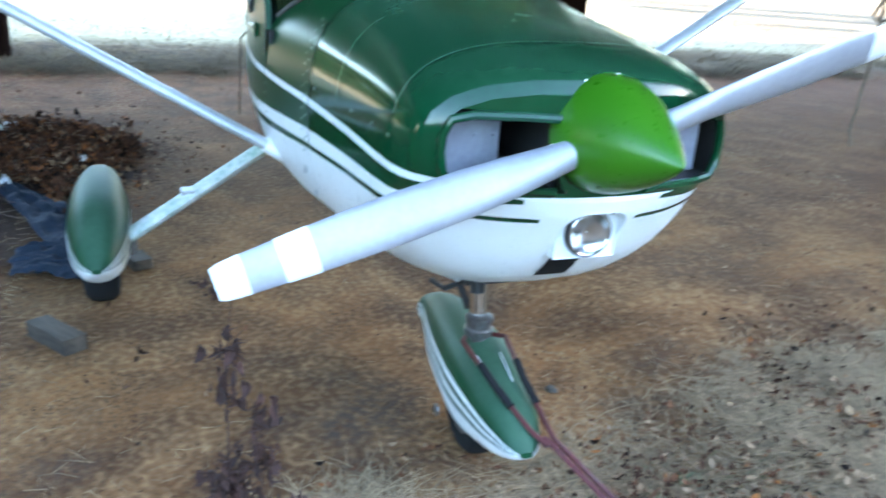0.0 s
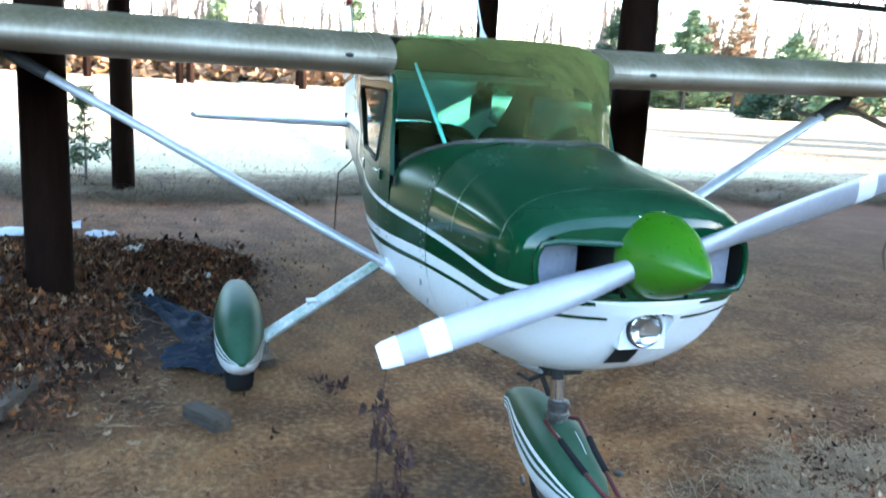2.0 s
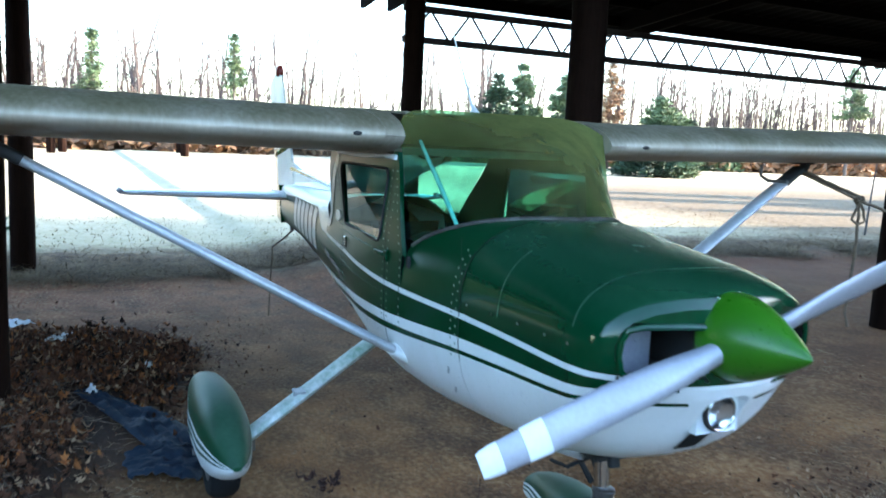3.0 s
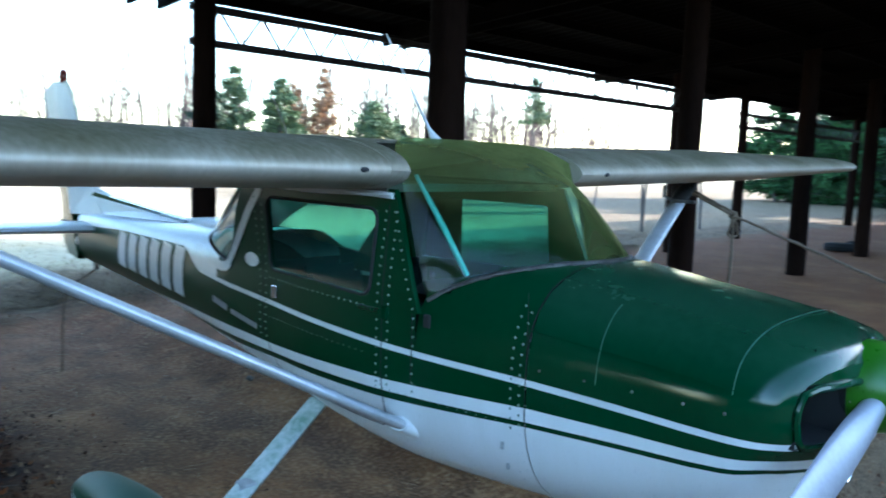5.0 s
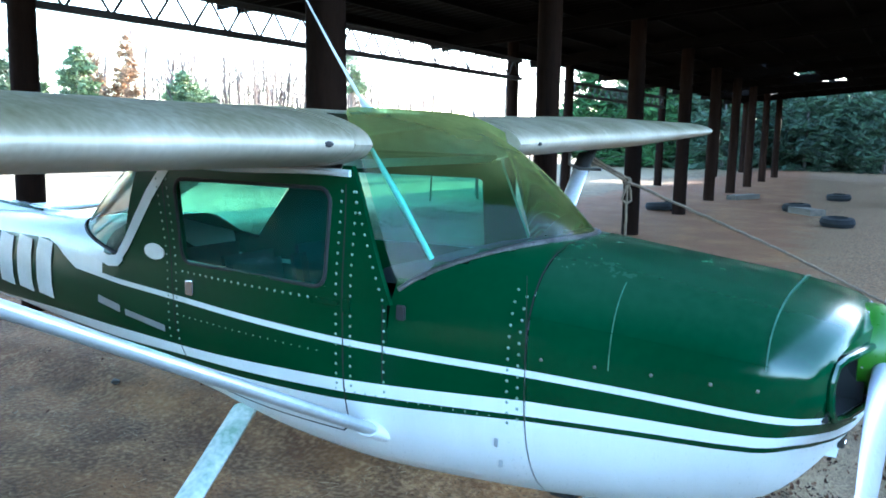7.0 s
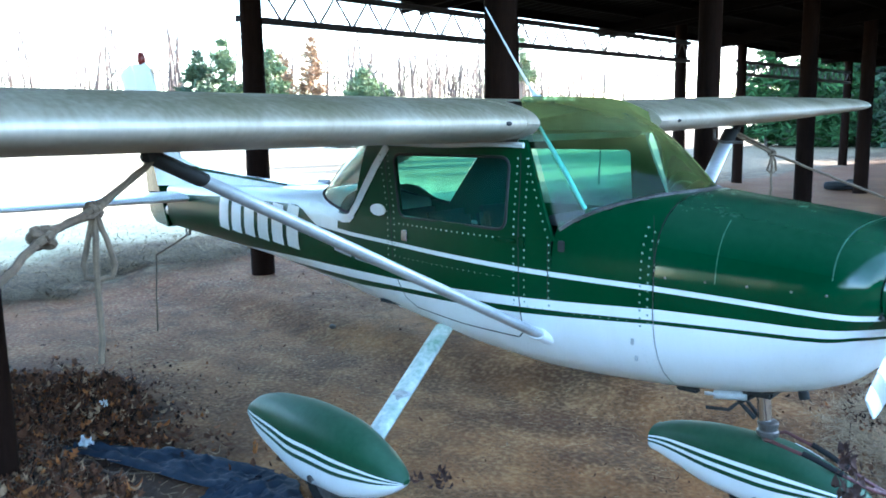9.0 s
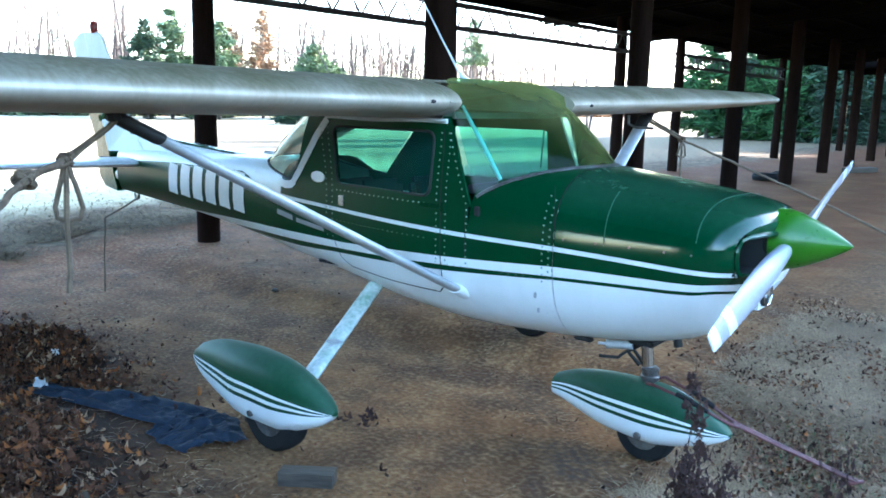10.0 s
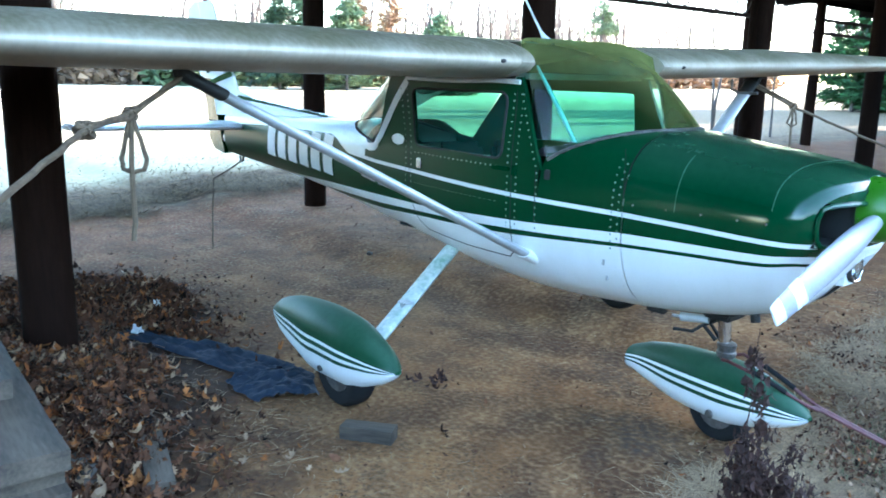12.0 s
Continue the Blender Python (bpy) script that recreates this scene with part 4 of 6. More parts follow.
prof = [(0.905, 0.130), (0.91, 0.136), (0.95, 0.136), (1.0, 0.124), (1.05, 0.104), (1.10, 0.080), (1.15, 0.053), (1.19, 0.028), (1.213, 0.012), (1.222, 0.002)]
lathe(bm, prof, "x", (0, 0, HUBZ), 36)
spinner = part("spinner", bm, LIME, plane, "bright green pointed propeller spinner")
bm = bmesh.new()
lathe(bm, [(0.885, 0.12), (0.905, 0.133), (0.909, 0.133), (0.912, 0.12)], "x", (0, 0, HUBZ), 36)
part("backplate", bm, BLACK, spinner, "dark spinner backplate")
for j in range(10):
    a = 2 * math.pi * (j + 0.3) / 10
    bm = bmesh.new()
    bmesh.ops.create_icosphere(bm, subdivisions=1, radius=0.0045, matrix=Matrix.Translation((0.921, 0.1365 * math.cos(a), HUBZ + 0.1365 * math.sin(a))))
    part("screw", bm, CHROME, spinner)

BLADE_R = [(0.100, 0.085, 0.04, 50), (0.160, 0.098, 0.034, 44), (0.261, 0.122, 0.026, 36), (0.376, 0.138, 0.021, 30), (0.522, 0.143, 0.016, 25), (0.648, 0.136, 0.0125, 22), (0.721, 0.129, 0.011, 20), (0.789, 0.121, 0.01, 19), (0.857, 0.112, 0.0085, 18), (0.909, 0.1, 0.007, 17), (0.925, 0.085, 0.004, 17)]


def blade_ring(r, chord, th, beta, d, down):
    b = radians(beta)
    c = down * math.cos(b) + Vector((1, 0, 0)) * math.sin(b)
    nrm = d.cross(c).normalized()
    if nrm.x < 0:
        nrm = -nrm
    o = Vector((0.975, 0, HUBZ)) + d * r
    ring = []
    for j in range(16):
        a = 2 * math.pi * j / 16
        camber = 0.5 if math.sin(a) < 0 else 1.0
        ring.append(o + c * (0.385 * chord * math.cos(a)) + nrm * (th * math.sin(a) * camber))
    return ring


def blade_slice(r):
    return [float(np.interp(r, [b[0] for b in BLADE_R], [b[k] for b in BLADE_R])) for k in range(4)]


PA = radians(18.0)
for sgn in (-1, 1):
    d = Vector((0, math.cos(PA) * sgn, math.sin(PA) * sgn))
    down = Vector((0, d.z, -d.y)) * (-1)
    bm = bmesh.new()
    skin(bm, [blade_ring(*b, d, down) for b in BLADE_R])
    blade = part("propeller_blade", bm, BLADE, plane, "grey metal propeller blade with white tip bands")
    for r0, r1 in ((0.715, 0.788), (0.862, 0.926)):
        bm = bmesh.new()
        rings = []
        for r in np.linspace(r0, r1, 5):
            rr, ch, th, be = blade_slice(r)
            rings.append(blade_ring(r, ch + 0.003, th + 0.0014, be, d, down))
        skin(bm, rings)
        part("tip_band", bm, TRIM, blade, "white painted band")

# cabin sides above the belt line, one door on each side
WX0, WX1, WZ0, WZ1 = -0.665, -1.452, 1.275, 1.598


def side_y(x, z):
    """Cabin side above the belt line."""
    return spline(HW, x) + (0.528 - spline(HW, x)) * smooth(BELT, 1.66, z) * 0.8


def rounded(x0, x1, z0, z1, r, k=6):
    pts = []
    for cx, cz, a0 in ((x1 - r, z1 - r, 0), (x0 + r, z1 - r, 90), (x0 + r, z0 + r, 180), (x1 - r, z0 + r, 270)):
        for i in range(k):
            a = radians(a0 + 90 * i / (k - 1))
            pts.append((cx + r * math.cos(a), cz + r * math.sin(a)))
    return pts


for s in (-1, 1):
    bm = bmesh.new()
    zrows = [BELT - 0.004, WZ0, 1.33, 1.39, 1.45, 1.51, 1.56, WZ1, 1.635, 1.680]

    def column(f):
        return [bm.verts.new((f(z), s * side_y(f(z), z), z)) for z in zrows]
    front_f = lambda z: -0.405 - 0.165 * (z - BELT) / 0.42
    rear_f = lambda z: -1.92 + 0.62 * (z - BELT)
    fx = [front_f, lambda z: front_f(z) * 0.5 + WX0 * 0.5, lambda z: WX0] + [lambda z, q=q: WX0 + (WX1 - WX0) * q for q in (0.25, 0.5, 0.75, 1.0)] + [lambda z, q=q: WX1 + (rear_f(z) - WX1) * q for q in (0.33, 0.66, 1.0)]
    cols = [column(f) for f in fx]
    for i in range(len(cols) - 1):
        for j in range(len(zrows) - 1):
            if 2 <= i < 6 and 1 <= j < 7:
                continue
            bm.faces.new((cols[i][j], cols[i + 1][j], cols[i + 1][j + 1], cols[i][j + 1]))
    bmesh.ops.recalc_face_normals(bm, faces=bm.faces)
    bmesh.ops.solidify(bm, geom=bm.faces[:], thickness=0.02 * (1 if s < 0 else 1))
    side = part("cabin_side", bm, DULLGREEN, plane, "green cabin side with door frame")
    # window: rounded gasket, inner frame and pane
    rr = rounded(WX1 - 0.004, WX0 + 0.004, WZ0 - 0.004, WZ1 + 0.004, 0.05)
    bm = bmesh.new()
    pts = [(x, s * (side_y(x, z) + 0.003), z) for x, z in rr]
    tube(bm, pts + pts[:2], 0.007, 8, False)
    win = part("door_window", bm, BLACK, plane, "door window with a dark rubber gasket")
    # corner fillers between the square cut-out and the rounded gasket
    for cx, cz in ((WX0, WZ0), (WX0, WZ1), (WX1, WZ0), (WX1, WZ1)):
        bm = bmesh.new()
        sx, sz = (1 if cx == WX0 else -1), (1 if cz == WZ1 else -1)
        loop = [(cx, cz)] + [(cx - sx * 0.05 + sx * 0.05 * math.sin(a), cz - sz * 0.05 + sz * 0.05 * math.cos(a)) for a in np.linspace(0, math.pi / 2, 6)]
        bm.faces.new([bm.verts.new((x, s * (side_y(x, z) + 0.001), z)) for x, z in loop])
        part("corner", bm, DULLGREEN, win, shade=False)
    bm = bmesh.new()
    g = rounded(WX1, WX0, WZ0, WZ1, 0.05)
    bm.faces.new([bm.verts.new((x, s * (side_y(x, z) - 0.006), z)) for x, z in g])
    part("pane", bm, WINGLASS, win, "green-tinted plastic pane", shade=False).visible_shadow = False
    # white gutter along the top of the door, and white line up the rear frame
    bm = bmesh.new()
    tube(bm, [(x, s * (side_y(x, 1.652) + 0.004), 1.655 + 0.004 * math.sin(i)) for i, x in enumerate(np.linspace(-0.58, -1.50, 9))], 0.013, 6)
    part("door_gutter", bm, TRIM, side, "white gutter strip over the door")


def hull_strip(name, pts, width, mat, side, lift=0.003, label="", parent=None, upper=False):
    """A painted or riveted strip laid on the side skin along (x, z) points."""
    bm = bmesh.new()
    rows = []
    for i, (x, z) in enumerate(pts):
        a, b = pts[max(i - 1, 0)], pts[min(i + 1, len(pts) - 1)]
        dx, dz = b[0] - a[0], b[1] - a[1]
        ln = math.hypot(dx, dz)
        nx, nz = -dz / ln, dx / ln
        w = width[i] if isinstance(width, (list, tuple)) else width
        row = []
        for q in (-0.5, 0.0, 0.5):
            px, pz = x + nx * w * q, z + nz * w * q
            yy = side_y(px, pz) if pz > BELT and px > -2.05 else hull_y(px, pz, px > -2.07)
            row.append(bm.verts.new((px, side * (yy + lift), pz)))
        rows.append(row)
    for a, b in zip(rows, rows[1:]):
        for j in range(2):
            bm.faces.new((a[j], a[j + 1], b[j + 1], b[j]))
    return part(name, bm, mat, parent or plane, label)


for s in (-1, 1):
    rear = [(-1.50, 1.645), (-1.62, 1.53), (-1.745, 1.41), (-1.86, 1.30), (-1.915, 1.252)]
    hull_strip("rear_window_line", rear, 0.045, TRIM, s, 0.0045, "white painted edge of the rear window")
    hull_strip("rear_window_line", [(-1.905, 1.25), (-1.945, 1.222), (-2.01, 1.215), (-2.10, 1.226), (-2.22, 1.248), (-2.32, 1.268), (-2.43, 1.272)], [0.05, 0.05, 0.05, 0.045, 0.04, 0.035, 0.03], TRIM, s, 0.005, "white painted edge under the rear window")
    # door outline, hinges and latch
    seam = [(-0.60, 1.62), (-0.59, 1.40), (-0.587, 1.2), (-0.585, 1.0), (-0.585, 0.80), (-0.63, 0.76), (-1.0, 0.755), (-1.40, 0.77), (-1.47, 0.82), (-1.52, 1.0), (-1.535, 1.2), (-1.535, 1.45), (-1.53, 1.60)]
    fine = []
    for a, b in zip(seam, seam[1:]):
        fine += [(a[0] + (b[0] - a[0]) * i / 4, a[1] + (b[1] - a[1]) * i / 4) for i in range(4)]
    hull_strip("door_seam", fine + [seam[-1]], 0.006, BLACK, s, 0.0016, "dark gap round the cabin door")
    hull_strip("access_panel_seam", [(-0.43, 0.98), (-0.43, 1.05), (-0.43, 1.12), (-0.43, 1.2), (-0.43, 1.24)], 0.005, BLACK, s, 0.0016, "dark skin joint")

# rivets: rows of small domed heads along the skin joints
rv, rf = [], []
rv2, rf2 = [], []


def rivet(x, z, s, r=0.0056):
    r = r if z > 0.915 + 0.05 * x else r * 0.55
    yy = side_y(x, z) if z > BELT and -2.05 < x < -0.415 else hull_y(x, z, -2.07 < x < -0.415)
    c = Vector((x, s * (yy + 0.0015), z))
    rv_, rf_ = (rv, rf) if z > 0.915 + 0.05 * x else (rv2, rf2)
    n0 = len(rv_)
    for j in range(6):
        a = math.pi * j / 3
        rv_.append(c + Vector((r * math.cos(a), 0, r * math.sin(a))))
    rv_.append(c + Vector((0, s * r * 0.7, 0)))
    for j in range(6):
        rf_.append((n0 + j, n0 + (j + 1) % 6, n0 + 6))


for s in (-1, 1):
    for z in np.arange(0.95, 1.62, 0.034):
        fr = -0.405 - 0.165 * max(0, z - BELT) / 0.42
        rivet(-0.615, z, s); rivet(-0.555, z, s)
        if z > BELT:
            rivet(fr - 0.022, z, s)
        else:
            rivet(-0.425, z, s)
        rivet(-1.505, z, s); rivet(-1.565, z, s)
    for z in np.arange(0.66, 1.33, 0.034):
        rivet(0.03, z, s); rivet(-0.003, z + 0.017, s)
    for x in np.arange(-0.70, -1.50, -0.04):
        rivet(x, 1.232, s); rivet(x, 1.05, s, 0.0035)
    for x in np.arange(-0.06, -0.62, -0.04):
        rivet(x, 0.93, s, 0.0035); rivet(x, 0.72, s, 0.0035)
    for x in np.arange(-0.70, -1.6, -0.06):
        rivet(x, 0.80 + 0.02 * math.sin(x * 3), s, 0.0035)
for v_, f_, m_, lb in ((rv, rf, RIVETM, "rows of small painted rivets along the skin joints"), (rv2, rf2, TRIM, "rows of small white rivets on the belly skin")):
    me = bpy.data.meshes.new("rivets")
    me.from_pydata([tuple(v) for v in v_], [], f_)
    me.materials.append(m_)
    riv = new("rivets", me)
    riv.parent = plane
    tagged(riv, lb, kind="stuff")

# windshield, rear window and roof
def ws_base(u):
    x, y = 0.042 - 0.445 * abs(u) ** 2.1, 0.524 * u
    w, zt, zm = spline(HW, x), spline(HT, x), spline(HM, x)
    return Vector((x, y, zm + (zt - zm) * (1 - (abs(y) / w) ** 3) ** (1 / 3) + 0.004))


def ws_top(u):
    return Vector((-0.72 + 0.15 * abs(u) ** 6, 0.540 * u, 1.880 - 0.080 * abs(u) ** 8))


def sheet(fn_a, fn_b, bulge, nu=28, nv=12):
    bm = bmesh.new()
    rows = []
    for j in range(nv + 1):
        v = j / nv
        row = []
        for i in range(nu + 1):
            u = -1 + 2 * i / nu
            p = fn_a(u).lerp(fn_b(u), v) + Vector(bulge) * math.sin(math.pi * v) * (1 - abs(u) ** 4)
            row.append(bm.verts.new(p))
        rows.append(row)
    for a, b in zip(rows, rows[1:]):
        for i in range(nu):
            bm.faces.new((a[i], a[i + 1], b[i + 1], b[i]))
    return bm


ws = part("windshield", sheet(ws_base, ws_top, (0.045, 0, 0.06)), WSGLASS, plane, "one-piece windshield green with algae and grime")
ws.visible_shadow = False
bm = bmesh.new()
tube(bm, [ws_base(u) + Vector((0.004, 0, -0.002)) for u in np.linspace(-1, 1, 33)], 0.009, 6)
part("windshield_retainer", bm, STEEL, ws, "grey riveted strip along the windshield's foot")
for u in np.linspace(-0.98, 0.98, 40):
    bm = bmesh.new()
    p = ws_base(u) + Vector((0.016, 0, -0.002)) + Vector((0, 0.012 * u, 0.0))
    bmesh.ops.create_icosphere(bm, subdivisions=1, radius=0.004, matrix=Matrix.Translation(p))
    part("screw", bm, STEEL, ws)

rw = part("rear_window", sheet(lambda u: Vector((-2.42 + 0.49 * abs(u) ** 5, 0.418 * u, 1.372 - 0.13 * abs(u) ** 3)), lambda u: Vector((-1.92 + 0.24 * abs(u) ** 4, 0.51 * u, 1.672)), (-0.02, 0, 0.02)), REARGLASS, plane, "wrap-around rear window with a hazy film")
rw.visible_shadow = False
bm = bmesh.new()
tube(bm, [Vector((-2.425 + 0.49 * abs(u) ** 5, 0.42 * u, 1.374 - 0.13 * abs(u) ** 3)) for u in np.linspace(-1, 1, 33)], 0.008, 6)
part("retainer", bm, BLACK, rw, "dark strip along the rear window's foot")


def airfoil(chord, thick, k=30, camber=0.02):
    """Closed section from the trailing edge over the top to the nose and back below; x forward is negative distance."""
    pts = []
    xs = [0.5 * (1 + math.cos(math.pi * i / k)) for i in range(k + 1)]
    for sgn, seq in ((1, xs), (-1, xs[::-1][1:-1])):
        for q in seq:
            t = 5 * thick * (0.2969 * math.sqrt(q) - 0.126 * q - 0.3516 * q ** 2 + 0.2843 * q ** 3 - 0.1036 * q ** 4)
            c = camber / 0.16 * (0.8 * q - q * q) if q < 0.4 else camber / 0.36 * (0.2 + 0.8 * q - q * q)
            pts.append((-q * chord, (c + sgn * t) * chord))
    return pts


def wing_ring(y, s, grow=0.0):
    f = max(0.0, (y - 2.6) / 2.4)
    le, chord = -0.495 - 0.20 * f, 1.63 - 0.55 * f
    th, z = 0.125 - 0.01 * f, 1.750 + (0.015 + 0.009 * s) * (y - 0.52)
    if y > 4.92:
        q = math.sqrt(max(0.0, 1 - ((y - 4.92) / 0.2) ** 2))
        le, chord, th = le - (1 - q) * 0.28, chord * (0.55 + 0.45 * q), th * (0.12 + 0.88 * q)
        z += 0.02 * (1 - q)
    tilt = radians(1.3)
    return [(le + grow * (1 if k_ == 30 else 0) + x * math.cos(tilt) + 0 * z_, s * y, z + z_ * (1 + grow * 9) + x * math.sin(tilt)) for k_, (x, z_) in enumerate(airfoil(chord, th))]


WY = [0.543, 0.62, 0.8, 1.2, 1.7, 2.2, 2.6, 3.0, 3.5, 4.0, 4.5, 4.92, 4.98, 5.04, 5.08, 5.105, 5.118]
for s in (-1, 1):
    bm = bmesh.new()
    skin(bm, [wing_ring(y, s) for y in WY])
    wing = part("wing", bm, SILVER, plane, "silver metal wing stained with green algae along its top")
    bm = bmesh.new()
    skin(bm, [wing_ring(y, s, 0.004) for y in (0.540, 0.63)])
    part("wing_root_cuff", bm, SILVER, wing, "silver metal fairing cuff at the wing root")
    bm = bmesh.new()
    bmesh.ops.create_uvsphere(bm, u_segments=12, v_segments=8, radius=1, matrix=Matrix.Translation((-0.503, s * 0.752, 1.752)) @ Matrix.Diagonal((0.012, 0.028, 0.011, 1)))
    part("air_vent", bm, BLACK, wing, "dark round cabin air vent in the leading edge")
    # flap and aileron gap lines
    for ya, yb, nm in ((0.62, 2.5, "flap"), (2.53, 4.85, "aileron")):
        bm = bmesh.new()
        rows = []
        for y in np.linspace(ya, yb, 8):
            f = max(0.0, (y - 2.6) / 2.4)
            le, ch = -0.495 - 0.20 * f, 1.63 - 0.55 * f
            z = 1.750 + (0.015 + 0.009 * s) * (y - 0.52)
            xa, xb = le - ch * 0.76, le - ch * 1.008
            rows.append([(xa, s * y, z + 0.055 - 0.03), (xa, s * y, z - 0.058), (xb, s * y, z - 0.045), (xb, s * y, z - 0.035)])
        skin(bm, rows)
        part(nm, bm, SILVER, wing, "ribbed silver control surface")
    # wing strut with foot fairing and dark upper cuff
    a, b = Vector((-0.48, s * 0.465, 0.762)), Vector((-0.82, s * 2.18, 1.672))
    def strut_rings(f0, f1, c, t, n=6):
        rings = []
        for i in range(n + 1):
            o = a.lerp(b, f0 + (f1 - f0) * i / n)
            up = (b - a).normalized().cross(Vector((1, 0, 0))).normalized()
            rings.append([o + Vector((math.cos(w) * c / 2 * (1 if math.cos(w) > 0 else 1.35), 0, 0)) + up * (math.sin(w) * t / 2) for w in [2 * math.pi * j / 18 for j in range(18)]])
        return rings
    bm = bmesh.new()
    skin(bm, strut_rings(0.0, 1.0, 0.085, 0.042, 8))
    strut = part("wing_strut", bm, STRUTP, plane, "pale streamlined wing strut")
    bm = bmesh.new()
    skin(bm, strut_rings(0.905, 1.0, 0.095, 0.05))
    part("strut_cuff", bm, BLACK, strut, "dark grimy cuff at the strut's upper end")
    bm = bmesh.new()
    rings = []
    for f, gsc in ((-0.03, 0.2), (-0.02, 0.6), (0.0, 0.85), (0.02, 0.88), (0.04, 0.84), (0.055, 0.78)):
        o = a.lerp(b, f)
        up = (b - a).normalized().cross(Vector((1, 0, 0))).normalized()
        rings.append([o + Vector((math.cos(w) * 0.062 * gsc, 0, 0)) + up * (math.sin(w) * 0.036 * gsc) for w in [2 * math.pi * j / 16 for j in range(16)]])
    skin(bm, rings)
    part("foot_fairing", bm, WHITE, strut, "white fairing where the strut meets the fuselage")
    bm = bmesh.new()
    tube(bm, [b + Vector((0.02, 0, -0.01)), b + Vector((0.03, s * 0.02, 0.05))], 0.03, 8)
    box(bm, b + Vector((0.0, 0, 0.045)), (0.16, 0.10, 0.03), bevel=0.008)
    part("strut_fitting", bm, BLACK, strut, "dark strut fitting under the wing")

# cabin roof between the wings
bm = bmesh.new()
af = airfoil(1.63, 0.125)
keep = [(x, z) for x, z in af if x < -0.17]
top = [(x, z) for x, z in keep if z > 0.0]
rows = []
for y in (-0.543, -0.3, 0.0, 0.3, 0.543):
    ring = [(-0.495 + x, y, 1.752 + z + x * math.sin(radians(1.3))) for x, z in top]
    ring += [(-2.08, y, 1.675), (-1.80, y, 1.668), (-0.62, y, 1.668), (-0.60, y, 1.70)]
    rows.append(ring)
skin(bm, rows)
part("cabin_roof", bm, SILVER, plane, "cabin roof panel stained green by algae")
bm = bmesh.new()
tube(bm, [(-0.90, 0, 1.865), (-0.93, 0, 1.90), (-0.955, 0, 1.93)], [0.03, 0.016, 0.008], 10)
tube(bm, [(-0.955, 0, 1.93), (-1.09, 0, 2.12), (-1.26, 0, 2.37)], [0.007, 0.005, 0.003], 6)
part("whip_antenna", bm, TRIM, plane, "white whip antenna on the cabin roof")
bm = bmesh.new()
tube(bm, [(-1.98, 0.0, 1.74), (-2.08, 0.0, 1.95), (-2.34, 0.0, 2.30)], [0.006, 0.004, 0.003], 6)
part("wire_antenna", bm, STEEL, plane, "thin wire antenna behind the wing")

# cabin interior
bm = bmesh.new()
rows = []
for u in np.linspace(-0.97, 0.97, 15):
    p = ws_base(u)
    rows.append([(p.x - 0.015, p.y * 0.97, p.z - 0.012), (-0.52, p.y * 0.98, min(p.z - 0.01, 1.335)), (-0.54, p.y * 0.98, 1.28), (-0.50, p.y * 0.96, 1.15)])
skin(bm, rows, False, False)
part("instrument_panel", bm, DARKINT, plane, "dark instrument panel and glareshield")
for y in (-0.22, 0.22):
    bm = bmesh.new()
    box(bm, (-1.10, y, 0.92), (0.42, 0.36, 0.12), bevel=0.04)
    seat = part("seat", bm, DARKINT, plane, "dark cabin seat")
    bm = bmesh.new()
    box(bm, (-1.33, y, 1.09), (0.10, 0.36, 0.40), Matrix.Rotation(radians(-12), 3, "Y"), 0.04)
    part("backrest", bm, DARKINT, seat)
    bm = bmesh.new()
    tube(bm, [(-0.50, y, 1.16), (-0.66, y, 1.17)], 0.012, 8)
    tube(bm, [(-0.66, y - 0.10, 1.24), (-0.665, y - 0.11, 1.17), (-0.66, y - 0.05, 1.14), (-0.66, y + 0.05, 1.14), (-0.665, y + 0.11, 1.17), (-0.66, y + 0.10, 1.24)], 0.011, 8)
    part("control_yoke", bm, BLACK, plane, "black control yoke")
bm = bmesh.new()
tube(bm, [(-0.575, -0.435, 1.735), (-0.49, -0.37, 1.55), (-0.41, -0.305, 1.36)], [0.008, 0.012, 0.010], 8)
part("windshield_brace", bm, TRIM, plane, "white diagonal brace tube behind the windshield")
bm = bmesh.new()
box(bm, (-1.15, 0, 0.74), (1.3, 0.66, 0.02))
box(bm, (-1.96, 0, 1.02), (0.02, 0.60, 0.42))
part("cabin_floor", bm, DARKINT, plane, "dark cabin floor and rear bulkhead")

# tail
def slab_xz(bm, poly, y_half):
    """A flat panel in the x-z plane with bevelled thickness; y_half gives half thickness by corner."""
    a = [bm.verts.new((x, -h, z)) for (x, z), h in zip(poly, y_half)]
    b = [bm.verts.new((x, h, z)) for (x, z), h in zip(poly, y_half)]
    bm.faces.new(a)
    bm.faces.new(b[::-1])
    for i in range(len(poly)):
        j = (i + 1) % len(poly)
        bm.faces.new((a[i], a[j], b[j], b[i]))


bm = bmesh.new()
slab_xz(bm, [(-4.35, 1.28), (-4.62, 1.50), (-5.06, 2.27), (-5.12, 2.31), (-5.36, 2.31), (-4.96, 1.26)], [0.05, 0.012, 0.008, 0.006, 0.012, 0.05])
fin = part("tail_fin", bm, WHITE, plane, "white swept tail fin with green stripes", shade=False)
for z, w, nm in ((1.62, 0.045, "fin_stripe"), (1.74, 0.09, "fin_stripe")):
    bm = bmesh.new()
    f = (z - 1.5) / 0.77
    xa, xb = -4.62 - 0.44 * f - 0.004, -5.05 - 0.32 * f
    slab_xz(bm, [(xa, z), (xa - 0.03, z + w), (xb - 0.02, z + w - 0.10), (xb, z - 0.10)], [0.022, 0.022, 0.047, 0.047])
    part(nm, bm, GREEN, fin, "green stripe", shade=False)
bm = bmesh.new()
